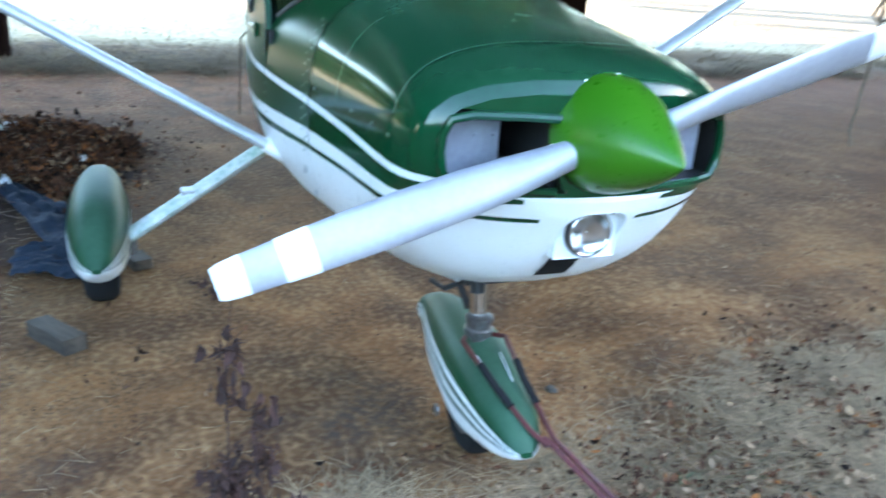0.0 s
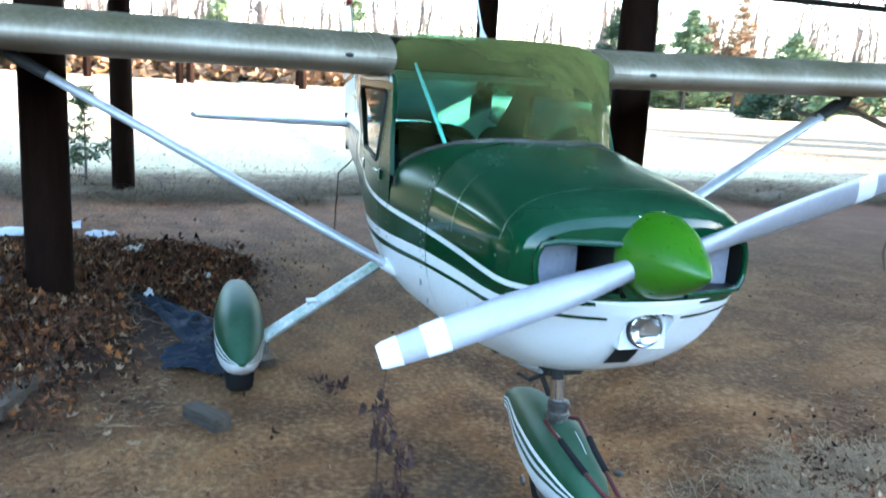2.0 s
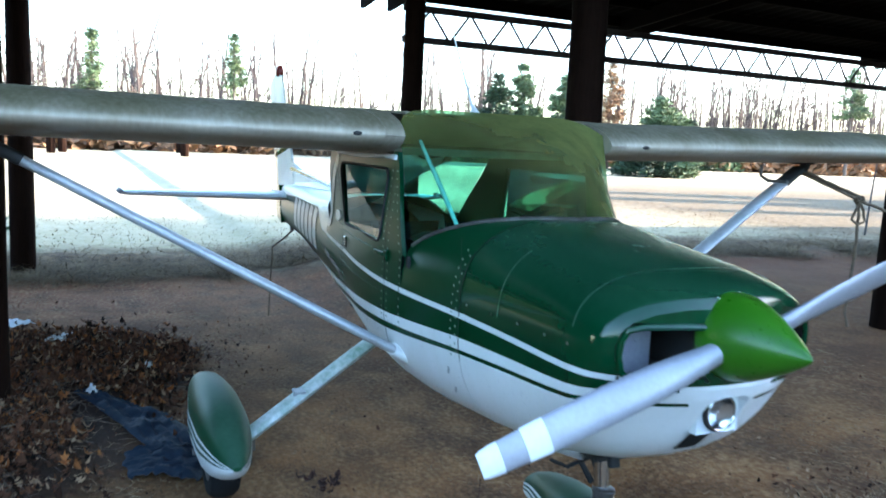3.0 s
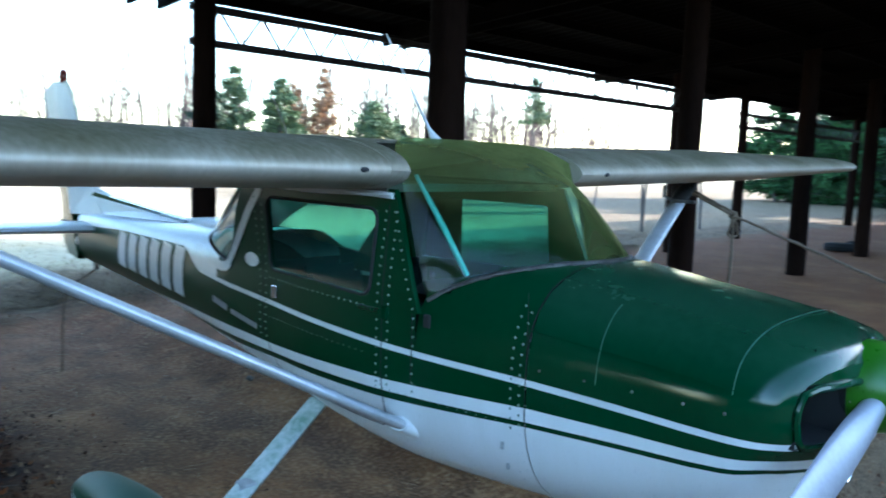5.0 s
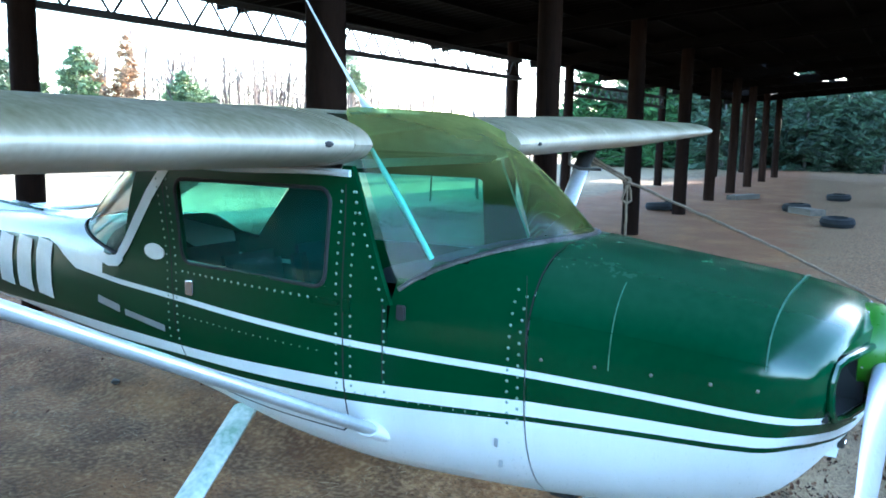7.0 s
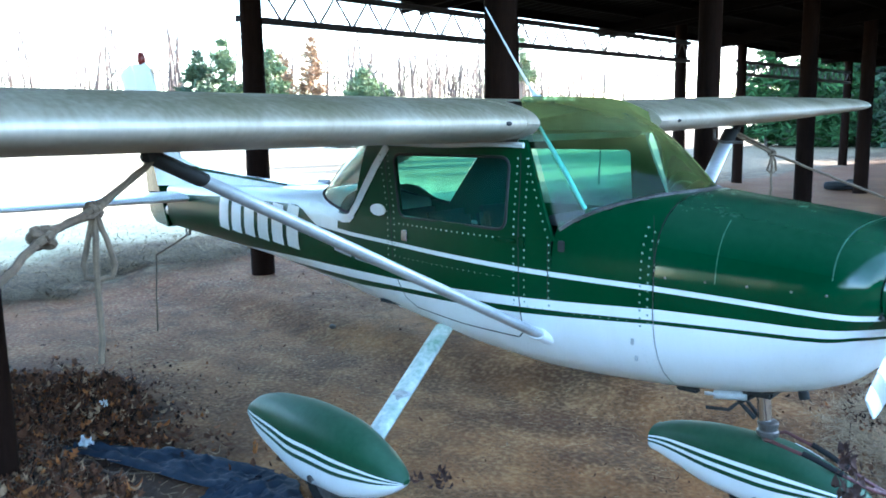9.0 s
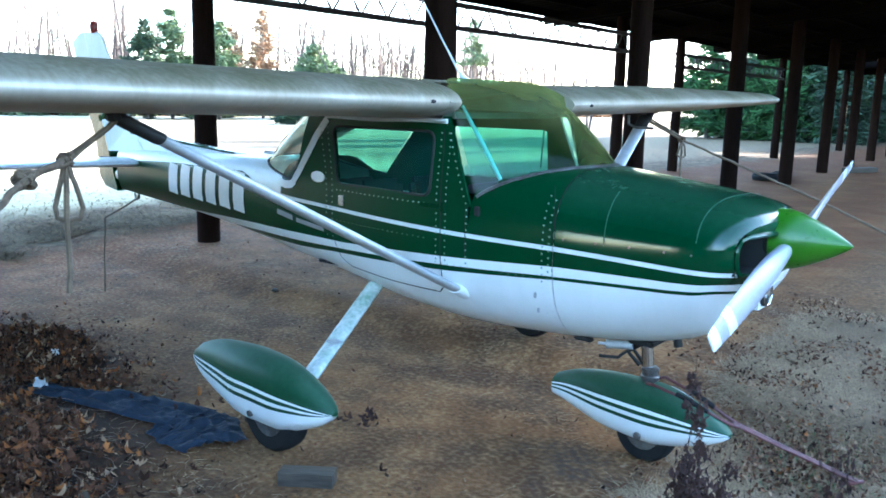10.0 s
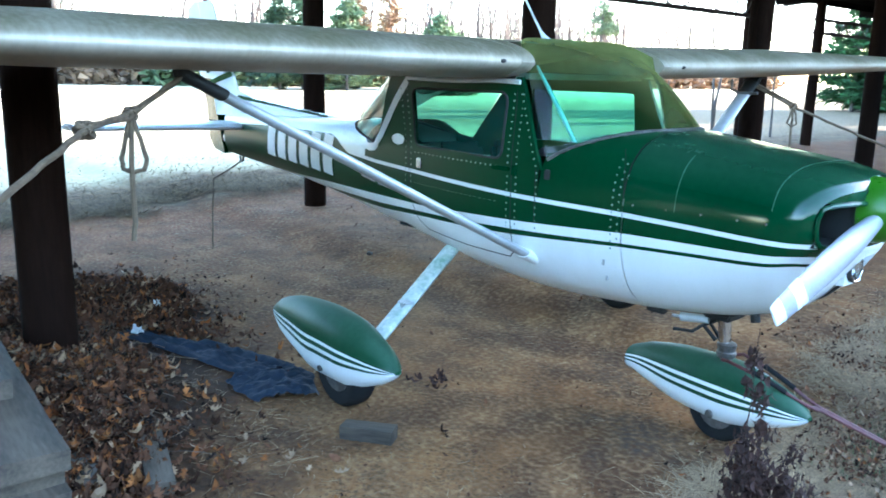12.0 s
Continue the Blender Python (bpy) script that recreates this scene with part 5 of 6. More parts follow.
slab_xz(bm, [(-2.85, 1.335), (-3.6, 1.375), (-4.3, 1.43), (-4.62, 1.50), (-4.75, 1.28), (-3.6, 1.30), (-2.85, 1.325)], [0.01, 0.014, 0.014, 0.012, 0.05, 0.05, 0.03])
dorsal = part("dorsal_fin", bm, WHITE, plane, "long low white dorsal fin with green stripe", shade=False)
bm = bmesh.new()
slab_xz(bm, [(-3.1, 1.345), (-4.55, 1.452), (-4.6, 1.425), (-3.1, 1.335)], [0.03, 0.03, 0.034, 0.036])
part("dorsal_stripe", bm, GREEN, dorsal, "green stripe", shade=False)
bm = bmesh.new()
slab_xz(bm, [(-4.965, 1.26), (-5.09, 1.59), (-5.375, 1.59), (-5.26, 1.36), (-5.22, 1.02), (-5.10, 0.93), (-4.84, 0.905)], [0.045, 0.034, 0.006, 0.006, 0.008, 0.02, 0.045])
rudder = part("rudder", bm, GREEN, plane, "rudder, green below and white above", shade=False)
bm = bmesh.new()
slab_xz(bm, [(-5.09, 1.592), (-5.365, 2.31), (-5.42, 2.315), (-5.62, 2.24), (-5.375, 1.592)], [0.034, 0.012, 0.010, 0.004, 0.006])
part("rudder_top", bm, WHITE, rudder, "white upper rudder skin", shade=False)
bm = bmesh.new()
lathe(bm, [(2.30, 0.028), (2.33, 0.034), (2.37, 0.034), (2.40, 0.024), (2.412, 0.003)], "z", (-5.2, 0, 0), 14)
part("beacon", bm, REDLENS, plane, "dark red rotating beacon on top of the fin")
for s in (-1, 1):
    bm = bmesh.new()
    rings = []
    for y in (0.05, 0.4, 0.9, 1.30, 1.42, 1.47, 1.50):
        f = y / 1.5
        le, ch = -4.28 - 0.26 * f, 0.86 - 0.34 * f
        th = 0.09 if y < 1.4 else 0.09 * math.sqrt(max(0.02, 1 - ((y - 1.4) / 0.105) ** 2))
        rings.append([(le + x, s * y, 1.185 + z) for x, z in airfoil(ch, th, 9, 0.0)])
    skin(bm, rings)
    stab = part("stabilizer", bm, WHITE, plane, "white horizontal stabilizer and elevator")
    bm = bmesh.new()
    box(bm, (-4.60, s * 1.49, 1.205), (0.20, 0.05, 0.05), bevel=0.015)
    part("elevator_horn", bm, BLADE, stab, "grey elevator horn at the tip")
    bm = bmesh.new()
    box(bm, (-4.75, s * 0.10, 1.185), (0.5, 0.06, 0.055), bevel=0.015)
    part("stabilizer_root_gap", bm, BLACK, stab, "dark gap at the stabilizer root")
bm = bmesh.new()
lathe(bm, [(-4.74, 0.055), (-4.86, 0.05), (-4.90, 0.03), (-4.905, 0.002)], "x", (0, 0, 1.05), 12)
part("tail_cone_tip", bm, WHITE, plane)
bm = bmesh.new()
tube(bm, [(-4.55, 0, 0.91), (-4.56, 0, 0.86), (-4.60, 0.0, 0.845), (-4.62, 0, 0.90)], 0.012, 6)
part("tail_tie_ring", bm, STEEL, plane, "steel tie-down ring under the tail")

# registration and maker's marks as plain bars
for s in (-1, 1):
    for i in range(6):
        xa = -3.66 + i * 0.205
        hull_strip("registration_bar", [(xa - 0.012 + 0.024 * q, 1.0 - 0.007 * i + (0.232 + 0.01 * i) * q) for q in (0.0, 0.25, 0.5, 0.75, 1.0)], 0.15, TRIM, s, 0.003, "white painted bar")
    hull_strip("maker_mark", [(-2.12, 1.030), (-2.02, 1.018), (-1.94, 1.008)], 0.035, BLADE, s, 0.003, "small silver emblem bar")
    hull_strip("maker_mark", [(-1.90, 1.000), (-1.75, 0.988), (-1.60, 0.976)], 0.028, BLADE, s, 0.003, "silver nameplate bar")
    # oval plate, door latch, handle and vent on the skin
    bm = bmesh.new()
    ring = [(-1.648 + 0.070 * math.cos(a), s * (side_y(-1.648 + 0.070 * math.cos(a), 1.293) + 0.007), 1.293 + 0.033 * math.sin(a) ) for a in np.linspace(0, 6.283, 24)[:-1]]
    cap = [bm.verts.new(p) for p in ring]
    bm.faces.new(cap)
    skin(bm, [ring, [(x, y - s * 0.006, z) for x, y, z in ring]], True, False)
    part("oval_plate", bm, TRIM, plane, "white oval plate behind the door")
    bm = bmesh.new()
    box(bm, (-1.408, s * (spline(HW, -1.408) + 0.006), 1.174), (0.045, 0.014, 0.06), bevel=0.004)
    part("door_latch", bm, CHROME, plane, "chrome door latch")
    bm = bmesh.new()
    box(bm, (-0.66, s * (spline(HW, -0.66) + 0.006), 1.225), (0.13, 0.012, 0.022), bevel=0.005)
    box(bm, (-0.565, s * (spline(HW, -0.565) + 0.006), 1.222), (0.035, 0.012, 0.052), bevel=0.004)
    part("door_handle", bm, GREEN, plane, "green recessed door handle")
    bm = bmesh.new()
    box(bm, (-0.37, s * (hull_y(-0.37, 1.22) + 0.004), 1.22), (0.035, 0.012, 0.05), bevel=0.004)
    part("cabin_air_scoop", bm, BLACK, plane, "small dark air scoop below the windshield")

# cowling seams and fasteners
def ring_strip(name, x, z0, reach, width, mat, side, label):
    """A narrow strip laid round the cowl's cross-section from a height on its side towards the crown; reach 1 goes to the middle."""
    w, zt, zm = spline(HW, x), spline(HT, x), spline(HM, x)
    a0 = math.asin(min(1.0, ((z0 - zm) / (zt - zm)) ** 1.5))
    bm = bmesh.new()
    rows = []
    for a in np.linspace(a0, a0 + (math.pi / 2 - a0) * reach, 26):
        y, z = w * max(0.0, math.cos(a)) ** (2 / 3), zm + (zt - zm) * math.sin(a) ** (2 / 3)
        up = Vector((0, math.cos(a), math.sin(a))) * 0.003
        rows.append([bm.verts.new((sweep(x + q * width, y), side * (y + up.y), z + up.z)) for q in (-0.5, 0.5)])
    for a, b in zip(rows, rows[1:]):
        bm.faces.new((a[0], a[1], b[1], b[0]))
    return part(name, bm, mat, plane, label)


for s in (-1, 1):
    hull_strip("cowl_seam", [(0.052, z) for z in np.linspace(0.68, 0.93, 8)], 0.002, STRUTP, s, 0.0015, "faint joint at the firewall")
    hull_strip("cowl_seam", [(0.052, z) for z in np.linspace(0.93, 1.38, 12)], 0.003, BLACK, s, 0.002, "dark joint at the firewall")
    ring_strip("cowl_seam", 0.73, 1.185, 1.0, 0.007, SEAM, s, "pale worn joint of the nose bowl")
    ring_strip("cowl_seam", 0.30, 1.125, 0.55, 0.004, SEAM, s, "pale edge of the cowl door")
    ring_strip("cowl_seam", 0.052, 1.16, 1.0, 0.005, BLACK, s, "dark joint at the firewall")
    hull_strip("cowl_seam", [(x, 1.262 - 0.085 * x) for x in np.linspace(0.725, 0.06, 16)], 0.003, GREEN, s, 0.003, "pressed crease along the cowl")
    for x in (0.10, 0.26, 0.42, 0.58, 0.70):
        bm = bmesh.new()
        bmesh.ops.create_icosphere(bm, subdivisions=1, radius=0.006, matrix=Matrix.Translation((x, s * hull_y(x, 1.13), 1.13)) @ Matrix.Diagonal((1, 0.5, 1, 1)))
        part("fastener", bm, STEEL, plane)
    for z in (0.66, 0.74):
        bm = bmesh.new()
        box(bm, (-0.045, s * (hull_y(-0.045, z + 0.1) + 0.002), z + 0.1), (0.014, 0.006, 0.03), bevel=0.002)
        part("cowl_latch", bm, STRUTP, plane, "small pale cowl latch")
    bm = bmesh.new()
    box(bm, (0.06, s * 0.18, 0.575), (0.10, 0.04, 0.02), bevel=0.006)
    part("drain_outlet", bm, BLACK, plane)

# wheel fairings, wheels and legs
MAIN_T = [(0, 0.245), (0.03, 0.28), (0.15, 0.358), (0.35, 0.431), (0.55, 0.447), (0.75, 0.434), (0.92, 0.394), (1, 0.34)]
MAIN_B = [(0, 0.225), (0.03, 0.192), (0.15, 0.118), (0.35, 0.054), (0.55, 0.053), (0.75, 0.108), (0.92, 0.186), (1, 0.247)]
MAIN_W = [(0, 0.02), (0.03, 0.05), (0.15, 0.098), (0.35, 0.13), (0.55, 0.132), (0.75, 0.11), (0.92, 0.083), (1, 0.053)]
NOSE_T = [(0, 0.217), (0.03, 0.244), (0.18, 0.312), (0.42, 0.364), (0.65, 0.355), (0.88, 0.314), (1, 0.268)]
NOSE_B = [(0, 0.197), (0.03, 0.17), (0.18, 0.102), (0.42, 0.041), (0.65, 0.053), (0.88, 0.108), (1, 0.140)]
NOSE_W = [(0, 0.02), (0.03, 0.05), (0.18, 0.1), (0.42, 0.125), (0.65, 0.115), (0.88, 0.085), (0.97, 0.072), (1, 0.075)]


def fairing(name, cy, x0, x1, tops, bots, wides, parent, label, bands=(0.40, 0.455, 0.51, 0.57, 0.615)):
    """Teardrop wheel fairing along x from x0 (nose) to x1 (tail), green above and striped white below."""
    bm = bmesh.new()
    rings, n = [], 26
    fr = [0.0, *bands, 1.0]
    for i in range(n + 1):
        f = 0.5 - 0.5 * math.cos(math.pi * i / n)
        x = x0 + (x1 - x0) * f
        zt, zb, w = spline(tops, f), spline(bots, f), spline(wides, f)
        zmid = (zt + zb) / 2
        half_ring = []
        for a, b, k in zip(fr, fr[1:], (5, 1, 1, 1, 1, 7)):
            for j in range(k):
                if b == 1.0:
                    t = a + (b - a) * math.sin(math.pi / 2 * j / k)
                elif a == 0.0:
                    t = b * (1 - math.cos(math.pi / 2 * j / k))
                else:
                    t = a + (b - a) * j / k
                half_ring.append(t)
        half_ring.append(1.0)
        pts = []
        for t in half_ring:
            z = zb + (zt - zb) * t
            u = abs(2 * t - 1)
            pts.append((x, w * max(0.0, 1 - u ** 2.3) ** (1 / 2.3), z))
        rings.append([(px, cy - py, pz) for px, py, pz in pts] + [(px, cy + py, pz) for px, py, pz in pts[::-1][1:-1]])
    rowm = [1] * 5 + [0, 1, 0, 1] + [0] * 8
    k = len(rings[0])
    mats = [0] * k
    m = (k + 2) // 2
    for i in range(k):
        j = i if i < m - 1 else k - 1 - i
        mats[i] = rowm[min(j, len(rowm) - 1)]
    skin(bm, rings, True, True, mats)
    return part(name, bm, [DUSTYGREEN, WHITE, TRIM], parent, label)


def wheel(cx, cy, r, w, parent, up_=0.0):
    bm = bmesh.new()
    prof = [(-w * 0.42, r * 0.55), (-w * 0.5, r * 0.72), (-w * 0.46, r * 0.88), (-w * 0.3, r * 0.975), (0, r), (w * 0.3, r * 0.975), (w * 0.46, r * 0.88), (w * 0.5, r * 0.72), (w * 0.42, r * 0.55)]
    lathe(bm, [(cy + a, q) for a, q in prof], "y", (cx, 0, r - 0.006 - LIFT + up_), 32)
    tyre = part("tyre", bm, RUBBER, parent, "black rubber tyre")
    bm = bmesh.new()
    lathe(bm, [(cy - w * 0.45, r * 0.2), (cy - w * 0.45, r * 0.56), (cy + w * 0.45, r * 0.56), (cy + w * 0.45, r * 0.2)], "y", (cx, 0, r - 0.006 - LIFT + up_), 20)
    part("rim", bm, STEEL, tyre, "worn grey wheel rim")


for s in (-1, 1):
    cy = s * 1.19
    up_ = 0.0 if s < 0 else 0.11      # the far wheel stands on higher ground
    fa = fairing("wheel_fairing", cy, -0.71, -1.83, [(a, v + up_ + 0.012) for a, v in MAIN_T], [(a, v + up_ + 0.012) for a, v in MAIN_B], MAIN_W, plane, "green and white teardrop wheel fairing")
    wheel(-1.155, cy, 0.205, 0.15, plane, up_)
    bm = bmesh.new()
    tube(bm, [(-1.23, cy, 0.155 + up_), (-1.23, cy + s * 0.125, 0.145 + up_)], 0.018, 8)
    part("axle_bolt", bm, STEEL, fa, "steel axle bolt")
    bm = bmesh.new()
    top, bot = Vector((-1.285, s * 0.30, 0.69)), Vector((-1.10, s * 1.07, 0.25 + up_))
    rings = []
    for i in range(9):
        o = top.lerp(bot, 0.06 + 0.94 * i / 8)
        d = (bot - top).normalized()
        side = Vector((1, 0, 0)) - d * d.x
        side.normalize()
        up = d.cross(side)
        rings.append([o + side * (0.056 * math.cos(w)) + up * (0.030 * math.sin(w)) for w in [2 * math.pi * j / 14 for j in range(14)]])
    skin(bm, rings)
    leg = part("gear_leg", bm, ALGAE, plane, "white landing gear leg stained with green algae")
    bm = bmesh.new()
    tube(bm, [top + (top - bot).normalized() * 0.10, top.lerp(bot, 0.10)], 0.024, 10)
    part("leg_root", bm, BLACK, leg, "dark bare tube at the leg root")
    bm = bmesh.new()
    o = top.lerp(bot, 0.66)
    box(bm, o + Vector((0.03, s * 0.0, 0.045)), (0.075, 0.06, 0.012), bevel=0.004)
    box(bm, o + Vector((0.02, 0, 0.025)), (0.02, 0.05, 0.05), bevel=0.004)
    part("step", bm, STRUTP, leg, "small boarding step")
    bm = bmesh.new()
    box(bm, (-1.11, s * 1.06, 0.21 + up_), (0.07, 0.05, 0.09), bevel=0.01)
    part("brake", bm, STEEL, leg, "grimy brake caliper")

nf = fairing("nose_wheel_fairing", 0.0, 0.79, -0.225, NOSE_T, NOSE_B, NOSE_W, plane, "green and white nose wheel fairing", (0.41, 0.475, 0.54, 0.605, 0.665))
nf.data.transform(Matrix.Translation((0.36, 0.022, 0)) @ Matrix.Rotation(radians(-5.0), 4, "Z") @ Matrix.Translation((-0.36, 0, 0)))
wheel(0.345, 0.02, 0.162, 0.125, plane)
bm = bmesh.new()
lathe(bm, [(-0.128, 0.022), (-0.135, 0.018), (-0.137, 0.004)], "y", (0.36, 0, 0.115), 12)
part("axle_cap", bm, STEEL, nf, "steel axle cap")
for y in (-0.05, 0.03):
    bm = bmesh.new()
    tube(bm, [(0.46, y, 0.362), (0.52, y * 0.9, 0.348), (0.58, y * 0.8, 0.327)], 0.0015, 5)
    part("paint_scrape", bm, TRIM, nf, "white scrape mark on the fairing's top")
bm = bmesh.new()
tube(bm, [(0.355, 0, 0.33), (0.335, 0, 0.50)], [0.026, 0.026], 14)
nose_leg = part("nose_strut", bm, STEEL, plane, "nose gear oleo strut")
bm = bmesh.new()
tube(bm, [(0.337, 0, 0.44), (0.32, 0, 0.60)], 0.031, 16)
part("piston", bm, CHROME, nose_leg, "worn steel piston")
bm = bmesh.new()
lathe(bm, [(0.375, 0.040), (0.385, 0.047), (0.402, 0.047), (0.407, 0.041), (0.422, 0.041), (0.428, 0.045), (0.442, 0.045), (0.45, 0.034)], "z", (0.35, 0, 0), 16)
part("collar", bm, STEEL, nose_leg, "steel collar")
bm = bmesh.new()
tube(bm, [(0.31, 0.03, 0.57), (0.235, 0.03, 0.51), (0.30, 0.02, 0.45)], 0.012, 6)
tube(bm, [(0.31, -0.03, 0.57), (0.235, -0.03, 0.51), (0.30, -0.02, 0.45)], 0.012, 6)
part("torque_link", bm, BLACK, nose_leg, "dark scissor link")
bm = bmesh.new()
tube(bm, [(0.27, -0.05, 0.555), (0.14, -0.09, 0.545)], 0.022, 10)
tube(bm, [(0.14, -0.09, 0.545), (0.10, -0.10, 0.543)], 0.008, 8)
part("shimmy_damper", bm, STRUTP, nose_leg, "pale shimmy damper cylinder")
bm = bmesh.new()
tube(bm, [(0.27, 0.05, 0.56), (0.20, -0.07, 0.48), (0.10, -0.08, 0.47)], 0.009, 6)
box(bm, (0.32, 0, 0.585), (0.14, 0.16, 0.035), bevel=0.01)
part("steering_bracket", bm, BLACK, nose_leg, "dark steering bracket and rods")
bm = bmesh.new()
tube(bm, [(0.52, -0.10, 0.66), (0.53, -0.10, 0.615)], 0.022, 10)
part("exhaust_pipe", bm, BLACK, plane, "short steel exhaust stub")

# ---------------------------------------------------------------- tow bar on the nose wheel
bar = thing("tow_bar", "red two-pronged tow bar hooked to the nose wheel", "tow bar", at=(0.9, 0.1, 0))
for s in (-1, 1):
    bm = bmesh.new()
    tube(bm, [(0.36, s * 0.05, 0.43), (0.40, s * 0.075, 0.44), (0.57, s * 0.055, 0.40), (0.74, s * 0.03 + 0.04, 0.315), (0.80, s * 0.016 + 0.06, 0.29)], 0.0085, 8)
    prong = part("prong", bm, REDPAINT, bar, "red bent prong")
    bm = bmesh.new()
    tube(bm, [(0.52, s * 0.061, 0.418), (0.59, s * 0.052 + 0.004, 0.393), (0.67, s * 0.042 + 0.022, 0.353)], 0.0125, 10)
    part("rubber_sleeve", bm, RUBBER, prong, "black rubber sleeve")
bm = bmesh.new()
tube(bm, [(0.77, 0.045, 0.302), (1.0, 0.165, 0.195), (1.27, 0.335, 0.062)], 0.0085, 8)
tube(bm, [(0.77, 0.07, 0.302), (1.0, 0.19, 0.195), (1.28, 0.350, 0.062)], 0.008, 8)
part("shaft", bm, REDPAINT, bar, "red doubled shaft")
bm = bmesh.new()
tube(bm, [(1.25, 0.31, 0.055), (1.30, 0.38, 0.055)], 0.010, 8)
part("handle", bm, REDPAINT, bar, "red cross handle")

# ---------------------------------------------------------------- ropes
def rope(name, strands, r, label, at):
    t = thing(name, label, "rope", "tie-down ropes", at=at)
    for nm, pts, rr in strands:
        bm = bmesh.new()
        fine = []
        for a, b in zip(pts, pts[1:]):
            a, b = Vector(a), Vector(b)
            k = max(2, int((b - a).length / 0.05))
            fine += [a.lerp(b, i / k) + Vector((random.uniform(-1, 1), random.uniform(-1, 1), random.uniform(-1, 1))) * 0.003 for i in range(k)]
        fine.append(Vector(pts[-1]))
        tube(bm, fine, rr, 7)
        part(nm, bm, ROPE, t)
    return t


def knot(c, r):
    """A lumpy knot: a tube wound round itself."""
    return [Vector(c) + Vector((r * math.cos(a * 2.0) * (0.7 + 0.3 * math.cos(a * 3)), r * math.sin(a * 3.0) * 0.8, r * math.sin(a * 2) * 0.7)) for a in np.linspace(0, 6.283, 28)]


TOPR, KR, LR = Vector((-0.82, -2.17, 1.71)), Vector((-0.52, -2.635, 1.54)), Vector((-0.75, -2.40, 1.58))
rope("tie_down_rope", [
    ("strand", [TOPR, LR, KR], 0.011), ("strand", [TOPR + Vector((0.02, 0.0, 0.01)), LR + Vector((0.02, -0.02, -0.02)), KR + Vector((0, 0, 0.015))], 0.010),
    ("knot", knot(KR, 0.028), 0.012), ("knot", knot(LR, 0.022), 0.010),
    ("strand", [KR, (0.35, -3.55, 1.10), (0.9, -4.3, 0.6), (1.35, -4.9, 0.02)], 0.011),
    ("loop", [LR, LR + Vector((0.01, 0.015, -0.06)), LR + Vector((0.02, 0.03, -0.12)), LR + Vector((0.025, 0.04, -0.17)), LR + Vector((0.02, 0.03, -0.205)), LR + Vector((0.0, 0.0, -0.22)), LR + Vector((-0.02, -0.03, -0.205)), LR + Vector((-0.025, -0.035, -0.17)), LR + Vector((-0.015, -0.02, -0.10)), LR], 0.009),
    ("tail", [LR, LR + Vector((0.005, -0.01, -0.2)), LR + Vector((0.0, -0.005, -0.4)), LR + Vector((0.01, -0.02, -0.47))], 0.010)], 0.01,
    "tan tie-down rope knotted from the wing strut to the ground", (1.35, -4.9, 0))
TOPL, KL = Vector((-0.82, 2.19, 1.71)), Vector((-0.68, 2.56, 1.555))
rope("tie_down_rope", [
    ("strand", [TOPL, KL], 0.010), ("strand", [TOPL + Vector((0.02, 0, 0.01)), KL + Vector((0, 0, 0.02))], 0.009), ("knot", knot(KL, 0.025), 0.010),
    ("strand", [KL, (0.15, 3.6, 1.05), (0.9, 4.75, 0.5), (1.5, 5.6, 0.02)], 0.010),
    ("loop", [KL, KL + Vector((0.02, 0.02, -0.06)), KL + Vector((0.02, 0.04, -0.13)), KL + Vector((0, 0, -0.15)), KL + Vector((-0.02, -0.03, -0.12)), KL], 0.008),
    ("tail", [KL, KL + Vector((0.0, 0.01, -0.35)), KL + Vector((-0.02, 0.01, -0.72)), KL + Vector((-0.01, 0.03, -0.80))], 0.009)], 0.01,
    "tan tie-down rope running from the far wing strut to the dirt", (1.5, 5.6, 0))
rope("tail_rope", [("strand", [(-4.60, 0, 0.905), (-4.80, -0.04, 0.80), (-5.02, -0.08, 0.70)], 0.008), ("strand", [(-5.02, -0.08, 0.70), (-5.05, -0.09, 0.35), (-5.06, -0.10, 0.0)], 0.007)], 0.008,
     "dark frayed rope tied down from the tail", (-4.74, -0.28, 0))

# ---------------------------------------------------------------- pitot and wing odds on the far wing
bm = bmesh.new()
tube(bm, [(-0.80, 1.85, 1.69), (-0.80, 1.85, 1.625), (-0.74, 1.85, 1.60), (-0.60, 1.85, 1.60)], 0.010, 8)
part("pitot_tube", bm, STEEL, plane, "grey pitot tube under the far wing")
plane.location.z = LIFT

